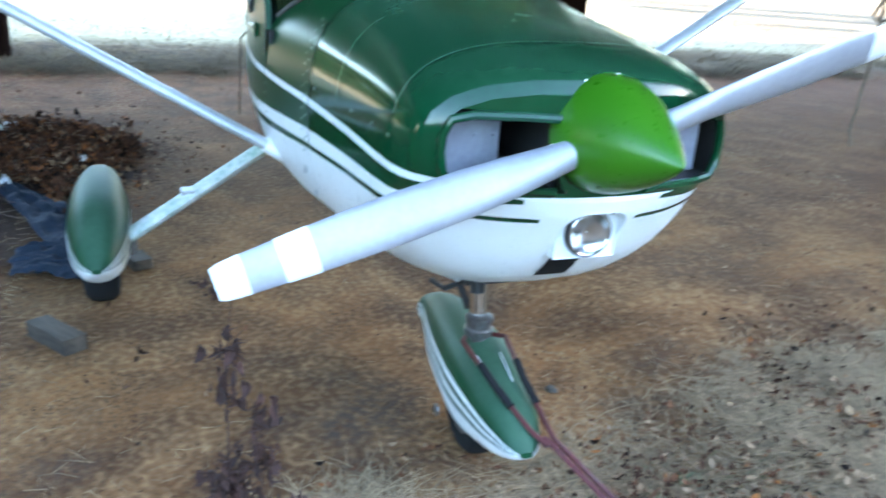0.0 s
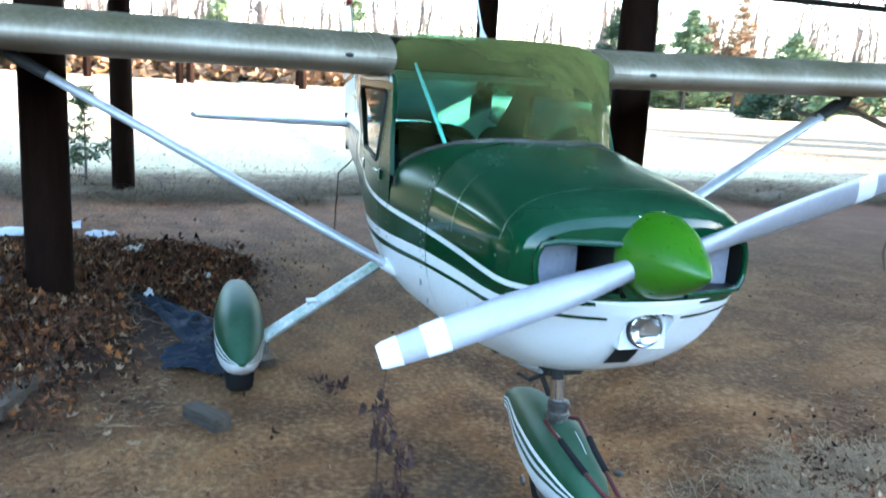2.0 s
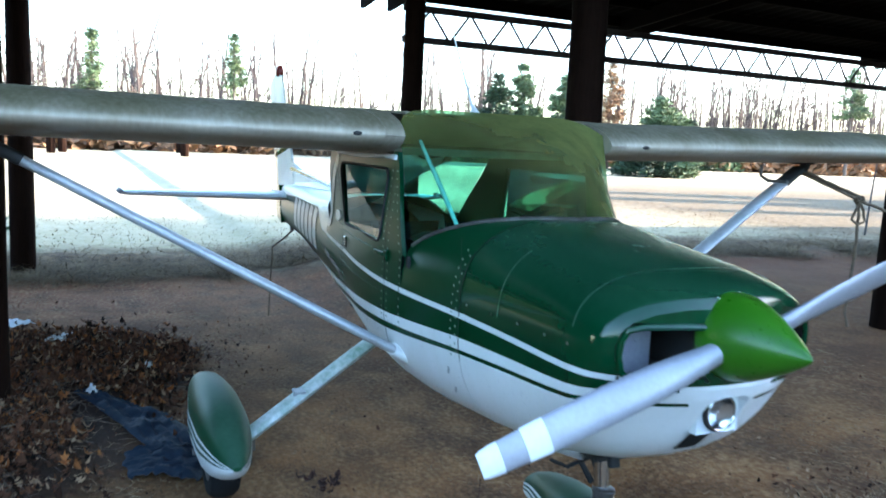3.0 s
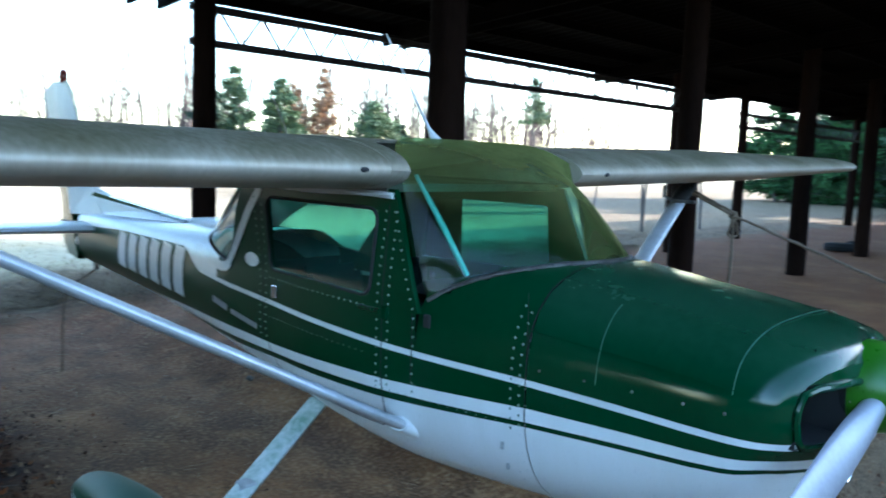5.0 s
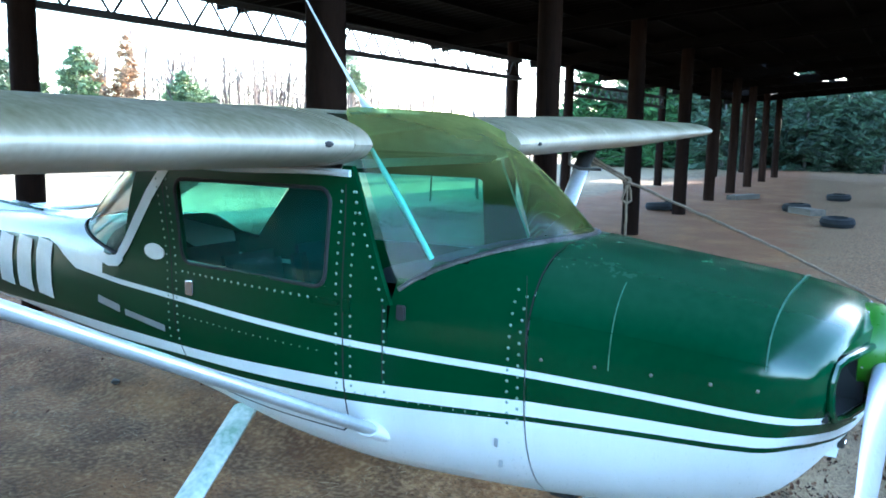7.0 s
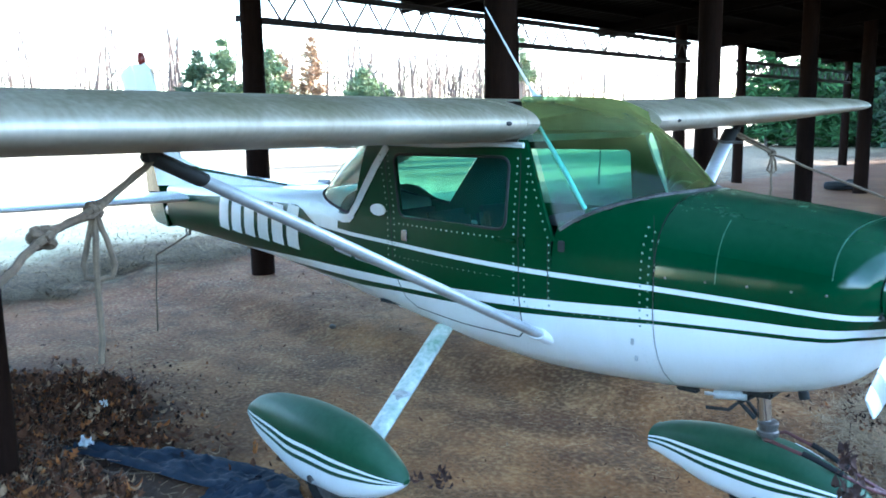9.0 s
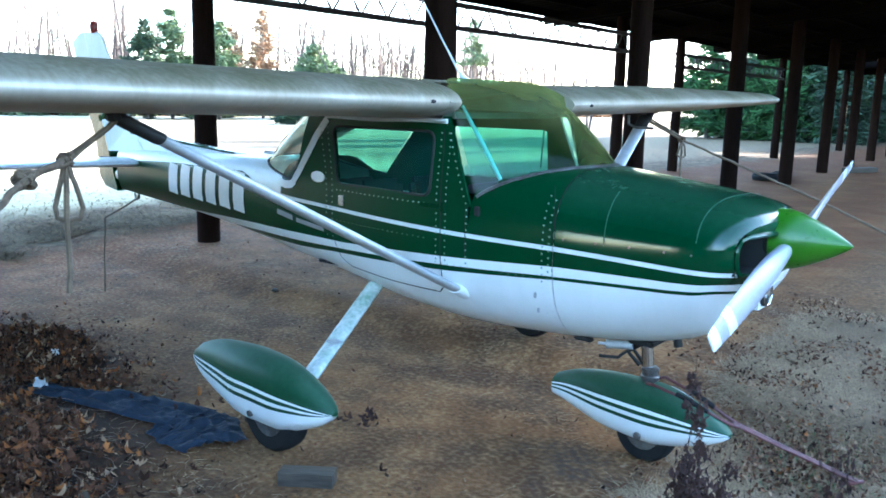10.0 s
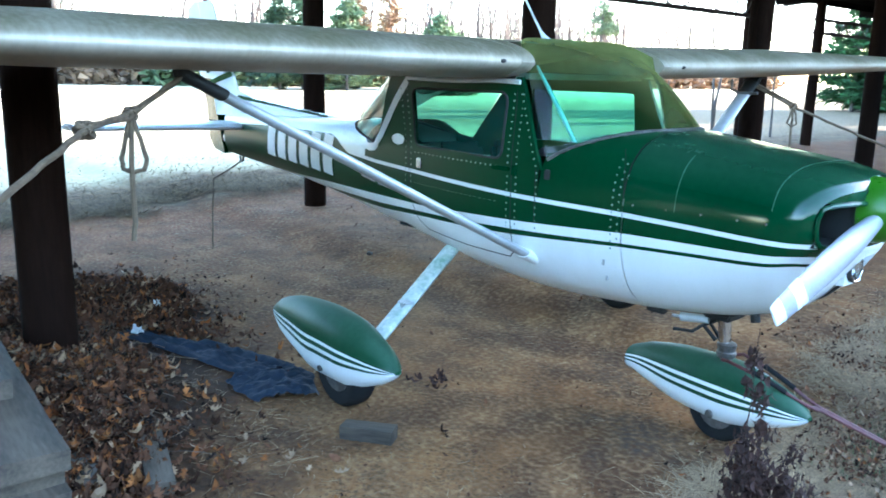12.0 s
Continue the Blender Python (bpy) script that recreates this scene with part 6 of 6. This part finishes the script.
# ---------------------------------------------------------------- jeans lying by the wheel
def cloth_patch(name, outline, nx, ny, h, label, category, mat, seed, lift=0.008):
    """A rumpled cloth between two edge lines (rows of (x, y)), lying in folds on the ground."""
    a, b = outline
    verts, faces = [], []
    rn = random.Random(seed)
    off = rn.uniform(0, 50)
    for i in range(nx + 1):
        f = i / nx
        pa = Vector((*[float(np.interp(f, np.linspace(0, 1, len(a)), [p[k] for p in a])) for k in (0, 1)], 0))
        pb = Vector((*[float(np.interp(f, np.linspace(0, 1, len(b)), [p[k] for p in b])) for k in (0, 1)], 0))
        for j in range(ny + 1):
            g = j / ny
            p = pa.lerp(pb, g)
            e = math.sin(math.pi * min(1, max(0, g))) ** 0.5
            w = noise.noise((f * 9 + off, g * 2.2, 0)) * 0.6 + noise.noise((f * 4, g * 7 + off, 2)) * 0.5 + noise.noise((f * 26 + off, g * 11, 4)) * 0.28 + 0.55
            z = gz(p.x, p.y) + lift + h * e * max(0.0, w)
            verts.append((p.x + 0.02 * noise.noise((f * 12, g * 5, off)), p.y + 0.02 * noise.noise((g * 12, f * 5, off)), z))
    k = ny + 1
    for i in range(nx):
        for j in range(ny):
            faces.append((i * k + j, (i + 1) * k + j, (i + 1) * k + j + 1, i * k + j + 1))
    return cloud(name, verts, faces, mat, label, category, "", True)


jeans = thing("jeans", "crumpled dark blue denim jeans dropped beside the wheel", "jeans", at=(-2.0, -1.35, 0))
for nm, o, sd in (("trouser_leg", (((-2.68, -1.68), (-2.34, -1.33), (-1.76, -1.13)), ((-2.70, -1.85), (-2.20, -1.61), (-1.66, -1.43))), 1),
                  ("trouser_leg", (((-1.82, -1.17), (-1.58, -1.13), (-1.27, -1.29)), ((-1.74, -1.60), (-1.58, -1.62), (-1.38, -1.59))), 2)):
    ob = cloth_patch(nm, o, 64, 34, 0.06, "", "", DENIM, sd, 0.02)
    ob.parent = jeans
    ob.matrix_parent_inverse = jeans.matrix_world.inverted()

# ---------------------------------------------------------------- timber on the ground
def timber(c, s, yaw, label, name="wood_block", tilt=0.0, mat=OLDWOOD, z=None, group=""):
    bm = bmesh.new()
    b2 = bmesh.new()
    bmesh.ops.create_cube(b2, size=1)
    bmesh.ops.subdivide_edges(b2, edges=b2.edges[:], cuts=3, use_grid_fill=True)
    for v in b2.verts:
        v.co = Vector((v.co.x * s[0], v.co.y * s[1], v.co.z * s[2]))
        v.co += Vector([0.006 * noise.noise(v.co * 9 + Vector((k * 7, c[0] * 3, 0))) for k in range(3)])
    m = bpy.data.meshes.new("t")
    b2.to_mesh(m)
    b2.free()
    bm.from_mesh(m)
    bpy.data.meshes.remove(m)
    ob = solid(name, bm, mat, label, name.replace("_", " "), group, shade=False)
    zz = gz(*c[:2]) + s[2] / 2 - 0.008 if z is None else z
    ob.matrix_world = pose(c[0], c[1], zz, tilt, 0, yaw)
    return ob


timber((-0.72, -1.36, 0), (0.26, 0.095, 0.075), 35, "weathered brown wooden chock block lying on the dirt")
timber((-1.50, -1.04, 0), (0.14, 0.09, 0.06), 20, "small dark wooden chock behind the wheel", "wheel_chock")
# stack of boards at the edge of the litter
timber((-1.50, -2.80, 0), (1.45, 0.30, 0.09), -4, "thick weathered grey board at the bottom of a stack", "board", group="stacked boards")
timber((-1.60, -2.80, 0), (1.50, 0.30, 0.075), -4, "weathered board lying on the stack", "board", z=gz(-1.50, -2.86) + 0.122, group="stacked boards")
timber((-1.58, -2.80, 0), (1.56, 0.33, 0.085), -4, "grey weathered board on the stack", "board", z=gz(-1.50, -2.86) + 0.205, group="stacked boards")
timber((-1.95, -2.86, 0), (1.02, 0.32, 0.085), -3, "grey weathered board on top of the stack", "board", z=gz(-1.50, -2.86) + 0.292, group="stacked boards")
timber((-1.08, -2.27, 0), (0.66, 0.11, 0.06), -16, "half-buried rotten board among the leaves", "board")


def stone(c, s, yaw, seed, label):
    bm = bmesh.new()
    bmesh.ops.create_icosphere(bm, subdivisions=3, radius=0.5)
    for v in bm.verts:
        d = v.co.normalized()
        v.co = d * 0.5 * (1 + 0.28 * noise.noise(d * 1.7 + Vector((seed, 0, 0))))
        v.co = Vector((v.co.x * s[0], v.co.y * s[1], v.co.z * s[2]))
    ob = solid("stone", bm, STONE, label, "stone")
    ob.matrix_world = pose(c[0], c[1], gz(*c) + s[2] * 0.25, 0, 0, yaw)
    return ob


stone((-1.12, -2.56), (0.36, 0.17, 0.07), -10, 3.1, "flat brown-grey stone lying among the leaves")
stone((-3.75, 0.85), (0.07, 0.05, 0.04), 0, 1.7, "small pale stone on the dirt")
stone((0.10, 0.46), (0.05, 0.04, 0.03), 30, 9.0, "small pale stone on the dirt")
for x, y, sc in ((-4.92, -2.32, 0.26), (-5.1, -3.0, 0.50), (-4.1, -2.0, 0.16), (-4.28, -1.9, 0.10), (-3.32, -1.36, 0.05), (-2.64, -1.75, 0.07), (-5.4, -2.75, 0.35)):
    a = random.uniform(0, 3)
    ex, ey = Vector((math.cos(a), math.sin(a))), Vector((-math.sin(a), math.cos(a)))
    ea = [tuple(Vector((x, y)) + ex * sc * q - ey * sc * 0.4) for q in (-0.5, 0.1, 0.5)]
    eb = [tuple(Vector((x, y)) + ex * sc * q + ey * sc * 0.4) for q in (-0.5, 0.0, 0.5)]
    cloth_patch("litter_paper", (ea, eb), 8, 8, 0.05, "crumpled white paper scrap on the litter bank", "paper", PAPER, int(sc * 100), 0.05)

# dropped branches
for pts, r, label in (([(-1.35, 2.12, 0.03), (-1.2, 2.22, 0.035), (-1.05, 2.27, 0.03), (-0.89, 2.42, 0.03)], 0.022, "dark dead branch lying on the dirt"),
                      ([(-0.25, 1.92, 0.02), (-0.14, 1.98, 0.025), (-0.04, 2.09, 0.02)], 0.017, "short dark stick lying on the dirt"),
                      ([(-2.62, -2.9, 0.22), (-2.35, -2.45, 0.20), (-2.1, -2.3, 0.14), (-1.75, -2.2, 0.06)], 0.008, "thin dry stick across the leaves")):
    bm = bmesh.new()
    tube(bm, pts, [r * 0.8] + [r] * (len(pts) - 2) + [r * 0.4], 7)
    m = pts[1]
    tube(bm, [m, (m[0] + 0.1, m[1] + 0.07, m[2] + 0.03)], [r * 0.6, r * 0.2], 5)
    solid("branch", bm, WEED, label, "branch", "dropped branches")


# ---------------------------------------------------------------- leaves, straw and weeds
def leaf_shape(kind, rn):
    """Outline points of a leaf along its length, with lobes for oak."""
    if kind == "oak":
        return [(0, 0.01), (0.18, 0.045), (0.30, 0.25), (0.36, 0.07), (0.54, 0.36), (0.60, 0.08), (0.80, 0.26), (0.84, 0.07), (1.0, 0.0)]
    if kind == "limp":
        return [(0, 0), (0.3, 0.10), (0.6, 0.13), (1.0, 0)]
    return [(0, 0), (0.22, 0.20), (0.5, 0.28), (0.78, 0.18), (1.0, 0)]


def add_leaf(verts, faces, p, size, yaw, curl, rn, kind="oval", pitch=0.0):
    half = leaf_shape(kind, rn)
    m = Matrix.Translation(p) @ Matrix.Rotation(yaw, 4, "Z") @ Matrix.Rotation(pitch, 4, "Y") @ Matrix.Rotation(rn.uniform(-0.5, 0.5), 4, "X")
    n0 = len(verts)
    for f, w in half:
        z = curl * size * (4 * (f - 0.5) ** 2) + 0.15 * size * w
        for s in (-1, 0, 1):
            verts.append(m @ Vector((f * size, s * w * size, z + (0.4 * curl * size * abs(s) * w * 2))))
    for i in range(len(half) - 1):
        for s in (0, 1):
            a = n0 + i * 3 + s
            faces.append((a, a + 1, a + 4, a + 3))


rl = random.Random(11)
lv, lf = [], []


def litter_density(x, y):
    edge = table([(-6.0, -1.6), (-4.4, -1.2), (-3.5, -1.0), (-2.6, -1.36), (-2.2, -1.62), (-1.9, -1.82), (-1.2, -2.15), (-0.4, -2.5)], x) + 0.3 * noise.noise((x * 1.4, y * 1.4, 2.0))
    bank = (0.82 * smooth(0.12, -0.25, y - edge) + 0.10 * smooth(0.75, 0.0, y - edge)) * smooth(-5.0, -4.0, x) * smooth(-0.35, -0.8, x)
    nose = 0.7 * math.exp(-(((x - 0.95) / 0.35) ** 2 + ((y - 0.55) / 0.5) ** 2)) + 0.12 * math.exp(-(((x - 0.35) / 0.45) ** 2 + ((y - 1.7) / 0.6) ** 2))
    return min(1.0, bank + nose + 0.0022 + 0.40 * smooth(0.25, 0.9, x + 0.1 * y + 0.3 * noise.noise((x * 1.2, y * 1.2, 6.0))) * smooth(-0.15, 0.4, noise.noise((x * 2.6, y * 2.6, 8.0))))


pv, pf = [], []
ov, of_ = [], []
count = 0
while count < 52000:
    x, y = rl.uniform(-6, 2.2), rl.uniform(-4.2, 4)
    along = ((x + 2.7) * 1.4 + (y + 1.77) * 0.36) / 2.09
    if -0.05 < along < 1.05 and abs((x + 2.7) * 0.36 - (y + 1.77) * 1.4) / 1.446 < 0.2:
        continue
    if rl.random() > litter_density(x, y):
        continue
    pick = rl.random()
    vv, ff = (pv, pf) if pick < (0.10 if y < -1 else 0.30) else (ov, of_) if pick < (0.24 if y < -1 else 0.34) else (lv, lf)
    size = rl.uniform(0.02, 0.05) + (0.035 * rl.random() ** 3 if y < -1 else 0.0)
    add_leaf(vv, ff, (x, y, gz(x, y) + rl.uniform(0.004, 0.05)), size * (1.2 if y < -1 else 0.85), rl.uniform(0, 6.28), rl.uniform(0.05, 0.7), rl,
             rl.choice(("oval", "limp", "oak", "oak")) if y < -1 else rl.choice(("oval", "limp")), rl.uniform(-0.9, 0.9))
    count += 1
cloud("leaf_litter", lv, lf, LEAFM, "drift of brown dead leaves banked round the posts and nose", "leaves")
cloud("orange_leaf_litter", ov, of_, LEAFRUST, "orange-brown dead oak leaves mixed into the litter", "leaves")
cloud("pale_leaf_litter", pv, pf, LEAFPALE, "scattered pale dry leaves among the brown litter", "leaves")
for x, y, sz, yaw in ((-1.08, -2.12, 0.14, 0.8), (-0.78, -2.03, 0.11, 2.2), (-1.45, -2.42, 0.12, 3.0), (-1.62, -2.20, 0.11, 5.6), (-1.9, -2.5, 0.10, 2.6), (-0.5, -1.72, 0.09, 1.2), (-1.35, -2.28, 0.13, 4.0), (-1.7, -2.35, 0.12, 0.2), (-1.55, -2.6, 0.14, 1.9), (-1.2, -2.45, 0.11, 5.1), (1.1, -0.35, 0.07, 0.4)):
    v, f = [], []
    add_leaf(v, f, (x, y, gz(x, y) + 0.02), sz, yaw, 0.22, rl, "oak", 0.05)
    cloud("oak_leaf", v, f, LEAFPALE, "pale curled lobed oak leaf lying on the ground", "leaf", "")

# twigs and vine stems tangled over the leaf bank
tv2, tf2 = [], []
for i in range(1000):
    x = rl.gauss(-2.9, 1.0)
    y = rl.gauss(-2.25 - 0.3 * smooth(-2.0, -1.0, x), 0.4)
    if litter_density(x, y) < 0.55 or (abs(y + 1.5) < 0.35 and -2.8 < x < -1.2):
        continue
    a, k, ln = rl.uniform(0, 6.28), rl.uniform(-0.9, 0.9), rl.uniform(0.12, 0.5)
    p = Vector((x, y, gz(x, y) + rl.uniform(0.01, 0.05)))
    rr, lift = rl.uniform(0.001, 0.0028), rl.uniform(0.0, 0.05)
    for j in range(5):
        a += k * 0.35
        q = p + Vector((math.cos(a), math.sin(a), 0)) * ln / 5
        q.z = gz(q.x, q.y) + 0.02 + lift * math.sin(math.pi * (j + 1) / 5)
        limb(tv2, tf2, p, q, rr, rr, 4)
        p = q
cloud("twig_tangle", tv2, tf2, DRYTWIG, "grey-tan twigs and dry vines tangled over the leaf bank", "twigs")

# crumbs of bark and leaf scattered over the bare dirt
dv, df = [], []
sv_, sf_ = [], []
for i in range(30000):
    x, y = rl.uniform(-6.5, 1.2), rl.uniform(-2.6, 4.5)
    if noise.noise((x * 0.9, y * 0.9, 11.0)) + 0.3 * smooth(-2.0, 0.3, x) + 0.3 * smooth(-1.2, -1.9, y) < rl.uniform(-0.1, 0.85):
        continue
    kind = rl.random()
    if kind < 0.62:
        add_leaf(dv, df, (x, y, gz(x, y) + 0.003), rl.uniform(0.006, 0.024), rl.uniform(0, 6.28), rl.uniform(0.1, 0.6), rl, rl.choice(("limp", "limp", "oval")), rl.uniform(-0.4, 0.4))
    else:
        a, ln, bend = rl.uniform(0, 6.28), rl.uniform(0.015, 0.07), rl.uniform(-0.9, 0.9)
        p = Vector((x, y, gz(x, y) + 0.004))
        q = p + Vector((math.cos(a), math.sin(a), 0.05)) * ln
        r = q + Vector((math.cos(a + bend), math.sin(a + bend), -0.02)) * ln * 0.8
        limb(sv_, sf_, p, q, 0.0011, 0.0011, 3)
        limb(sv_, sf_, q, r, 0.0011, 0.0006, 3)
cloud("straw_bits", sv_, sf_, MULCHSTRAW, "short broken bits of straw strewn on the dirt", "straw")
cloud("dirt_debris", dv, df, LEAFM, "crumbs of bark and dead leaf on the bare dirt", "debris")

# straw and grass blades
gv, gf = [], []


def blade(verts, faces, p, h, w, lean, a):
    d = Vector((math.cos(a), math.sin(a), 0))
    s = Vector((-d.y, d.x, 0)) * w
    o = Vector(p)
    n0 = len(verts)
    q, t = o + d * lean * 0.35 + Vector((0, 0, h * 0.6)), o + d * lean + Vector((0, 0, h))
    verts += [o - s, o + s, q + s * 0.7, q - s * 0.7, t]
    faces += [(n0, n0 + 1, n0 + 2, n0 + 3), (n0 + 3, n0 + 2, n0 + 4)]


rg = random.Random(21)
for i in range(44000):       # weedy strip behind the barn
    y = rg.uniform(-7, 13)
    x = -7.15 - abs(rg.gauss(0, 0.95)) + 0.55 * noise.noise((y * 0.8, 0, 1)) + rg.gauss(0, 0.18)
    if noise.noise((x * 1.3, y * 0.9, 7.0)) < -0.22:
        continue
    h = rg.uniform(0.03, 0.2) * (1 if rg.random() < 0.85 else 1.7)
    blade(gv, gf, (x, y, gz(x, y) + 0.01), h * rg.uniform(0.08, 0.55), 0.0045, h * rg.uniform(1.0, 3.2), rg.uniform(0, 6.28))
for i in range(9000):        # grass in the near field
    x, y = -8.0 - rg.random() ** 1.5 * 12, rg.uniform(-9, 16)
    h = rg.uniform(0.02, 0.05)
    blade(gv, gf, (x, y, gz(x, y)), h, 0.006, h * 1.6, rg.uniform(0, 6.28))
cloud("dry_grass", gv, gf, STRAW, "pale dry grass and straw on the ground and along the field", "grass")
mv, mf = [], []
for i in range(26000):        # thin dead grass round the nose and in front of the wheels
    x, y = rg.uniform(-0.2, 2.0), rg.uniform(-2.6, 3.8)
    if rg.random() > smooth(0.1, 0.9, x + 0.12 * y + 0.3 * noise.noise((x, y, 4))):
        continue
    h = rg.uniform(0.01, 0.05)
    blade(mv, mf, (x, y, gz(x, y)), h * 0.6, 0.0017, rg.uniform(0.02, 0.10), rg.uniform(0, 6.28))
for i in range(1100):         # matted clumps of dead grass before the nose
    cx, cy = rg.uniform(0.25, 1.75), rg.uniform(-2.2, 3.4)
    if rg.random() > smooth(0.15, 0.8, cx + 0.12 * cy + 0.35 * noise.noise((cx * 1.5, cy * 1.5, 9))):
        continue
    a0 = rg.uniform(0, 6.28)
    for k in range(60):
        x, y = cx + rg.gauss(0, 0.07), cy + rg.gauss(0, 0.07)
        blade(mv, mf, (x, y, gz(x, y)), rg.uniform(0.003, 0.04), 0.0025, rg.uniform(0.05, 0.22), a0 + rg.gauss(0, 1.5))
for i in range(700):        # straw in the leaf bank
    x, y = rg.gauss(-2.8, 1.3), rg.gauss(-2.2, 0.6)
    if -1.95 < y < -0.9 or litter_density(x, y) < 0.5:
        continue
    blade(mv, mf, (x, y, gz(x, y) + rg.uniform(0, 0.04)), rg.uniform(0.005, 0.06), 0.002, rg.uniform(0.05, 0.25), rg.uniform(0, 6.28))
cloud("matted_grass", mv, mf, MULCHSTRAW, "matted dead grass and straw on the dirt before the nose", "grass")
hv2, hf2 = [], []
for i in range(900):
    x, y = rg.gauss(1.3, 0.4), rg.gauss(22.2, 0.5)
    blade(hv2, hf2, (x, y, gz(x, y)), rg.uniform(0.5, 1.5), 0.012, rg.uniform(0.05, 0.5), rg.uniform(0, 6.28))
cloud("tall_dry_weeds", hv2, hf2, STRAW, "tall pale dry weeds growing at the barn's open side", "weeds")
kv, kf = [], []
for i in range(500):
    x, y = rg.gauss(1.05, 0.16), rg.gauss(0.45, 0.2)
    blade(kv, kf, (x, y, gz(x, y)), rg.uniform(0.02, 0.06), 0.004, rg.uniform(0.01, 0.05), rg.uniform(0, 6.28))
cloud("green_sprouts", kv, kf, GREENBLADE, "small green weeds sprouting by the tow bar", "weeds")


def dead_weed(x, y, h, seed, n):
    """A dry weed: thin crooked stem with limp shrivelled leaves."""
    rn = random.Random(seed)
    t = thing("dead_weed", "dry brown weed with shrivelled leaves growing before the nose wheel", "weed", "dead weeds", at=(x, y, gz(x, y)))
    pts = [Vector((x, y, gz(x, y) - 0.01))]
    for i in range(7):
        pts.append(pts[-1] + Vector((rn.uniform(-0.012, 0.012), rn.uniform(-0.012, 0.012), h / 7)))
    bm = bmesh.new()
    tube(bm, pts, [0.0045 * (1 - i / 9) for i in range(8)], 5)
    part("stem", bm, WEED, t)
    v, f = [], []
    nodes = [rn.uniform(0.3, 4.6) for _ in range(10)] + [5.3, 6.2]
    for i in range(7 * n):
        k = rn.uniform(0.1, 4.6) * rn.uniform(0.6, 1.0) if rn.random() < 0.35 else rn.choice(nodes)
        p = pts[int(k)].lerp(pts[int(k) + 1], k % 1)
        sp_ = 0.030 * (1.25 - k / 8)
        add_leaf(v, f, p + Vector((rn.gauss(0, sp_), rn.gauss(0, sp_), rn.gauss(0, 0.025))), rn.uniform(0.018, 0.058), rn.uniform(0, 6.28), rn.uniform(0.2, 1.0), rn, rn.choice(("limp", "limp", "oval")), rn.uniform(1.1, 1.75))
    me = bpy.data.meshes.new("shrivelled_leaves")
    me.from_pydata([tuple(q) for q in v], [], f)
    me.materials.append(WEED)
    ob = new("shrivelled_leaves", me)
    ob.parent = t
    ob.matrix_parent_inverse = t.matrix_world.inverted()


for x, y, h, n in ((0.91, -0.87, 0.90, 70), (0.95, -0.77, 0.70, 75), (1.03, -0.70, 0.50, 45), (0.93, -0.90, 0.46, 34), (1.09, -0.80, 0.42, 28), (1.05, -0.66, 0.34, 24), (1.14, -0.72, 0.30, 22), (0.90, -0.77, 0.33, 20), (1.21, 0.14, 0.32, 5), (1.26, 0.30, 0.36, 5)):
    dead_weed(x, y, h, int(1000 * h + 100 * x), n)
cv_, cf_ = [], []
for i in range(26):
    add_leaf(cv_, cf_, (-1.0 + rl.gauss(0, 0.05), -0.68 + rl.gauss(0, 0.05), 0.01 + rl.random() * 0.03), rl.uniform(0.03, 0.06), rl.uniform(0, 6.28), 0.6, rl, pitch=-0.5)
cloud("leaf_clump", cv_, cf_, WEED, "clump of dark dead leaves on the bare dirt", "leaves")

# ---------------------------------------------------------------- junk on the dirt beyond the far wing
def tyre_junk(x, y, yaw, label):
    bm = bmesh.new()
    lathe(bm, [(0.0, 0.20), (0.02, 0.31), (0.10, 0.34), (0.18, 0.31), (0.20, 0.20), (0.15, 0.19), (0.05, 0.19)], "z", (0, 0, 0), 22, False)
    ob = solid("old_tyre", bm, RUBBER, label, "tyre", "junk under the barn")
    ob.matrix_world = pose(x, y, gz(x, y), 3, 2, yaw)


for x, y in ((-1.7, 18.6), (-4.5, 16.6), (-1.2, 23.4), (-0.5, 15.4)):
    tyre_junk(x, y, x * 40, "old black tyre lying flat on the dirt")
timber((-4.4, 17.3, 0), (1.1, 0.35, 0.18), 100, "dark timber lying on the dirt under the barn", "timber", mat=BEAM)
timber((-3.6, 22.0, 0), (1.3, 0.3, 0.14), 70, "grey scrap timber lying on the dirt under the barn", "timber")
timber((-1.4, 18.0, 0), (0.9, 0.4, 0.16), 130, "grey scrap lump lying on the dirt under the barn", "timber")
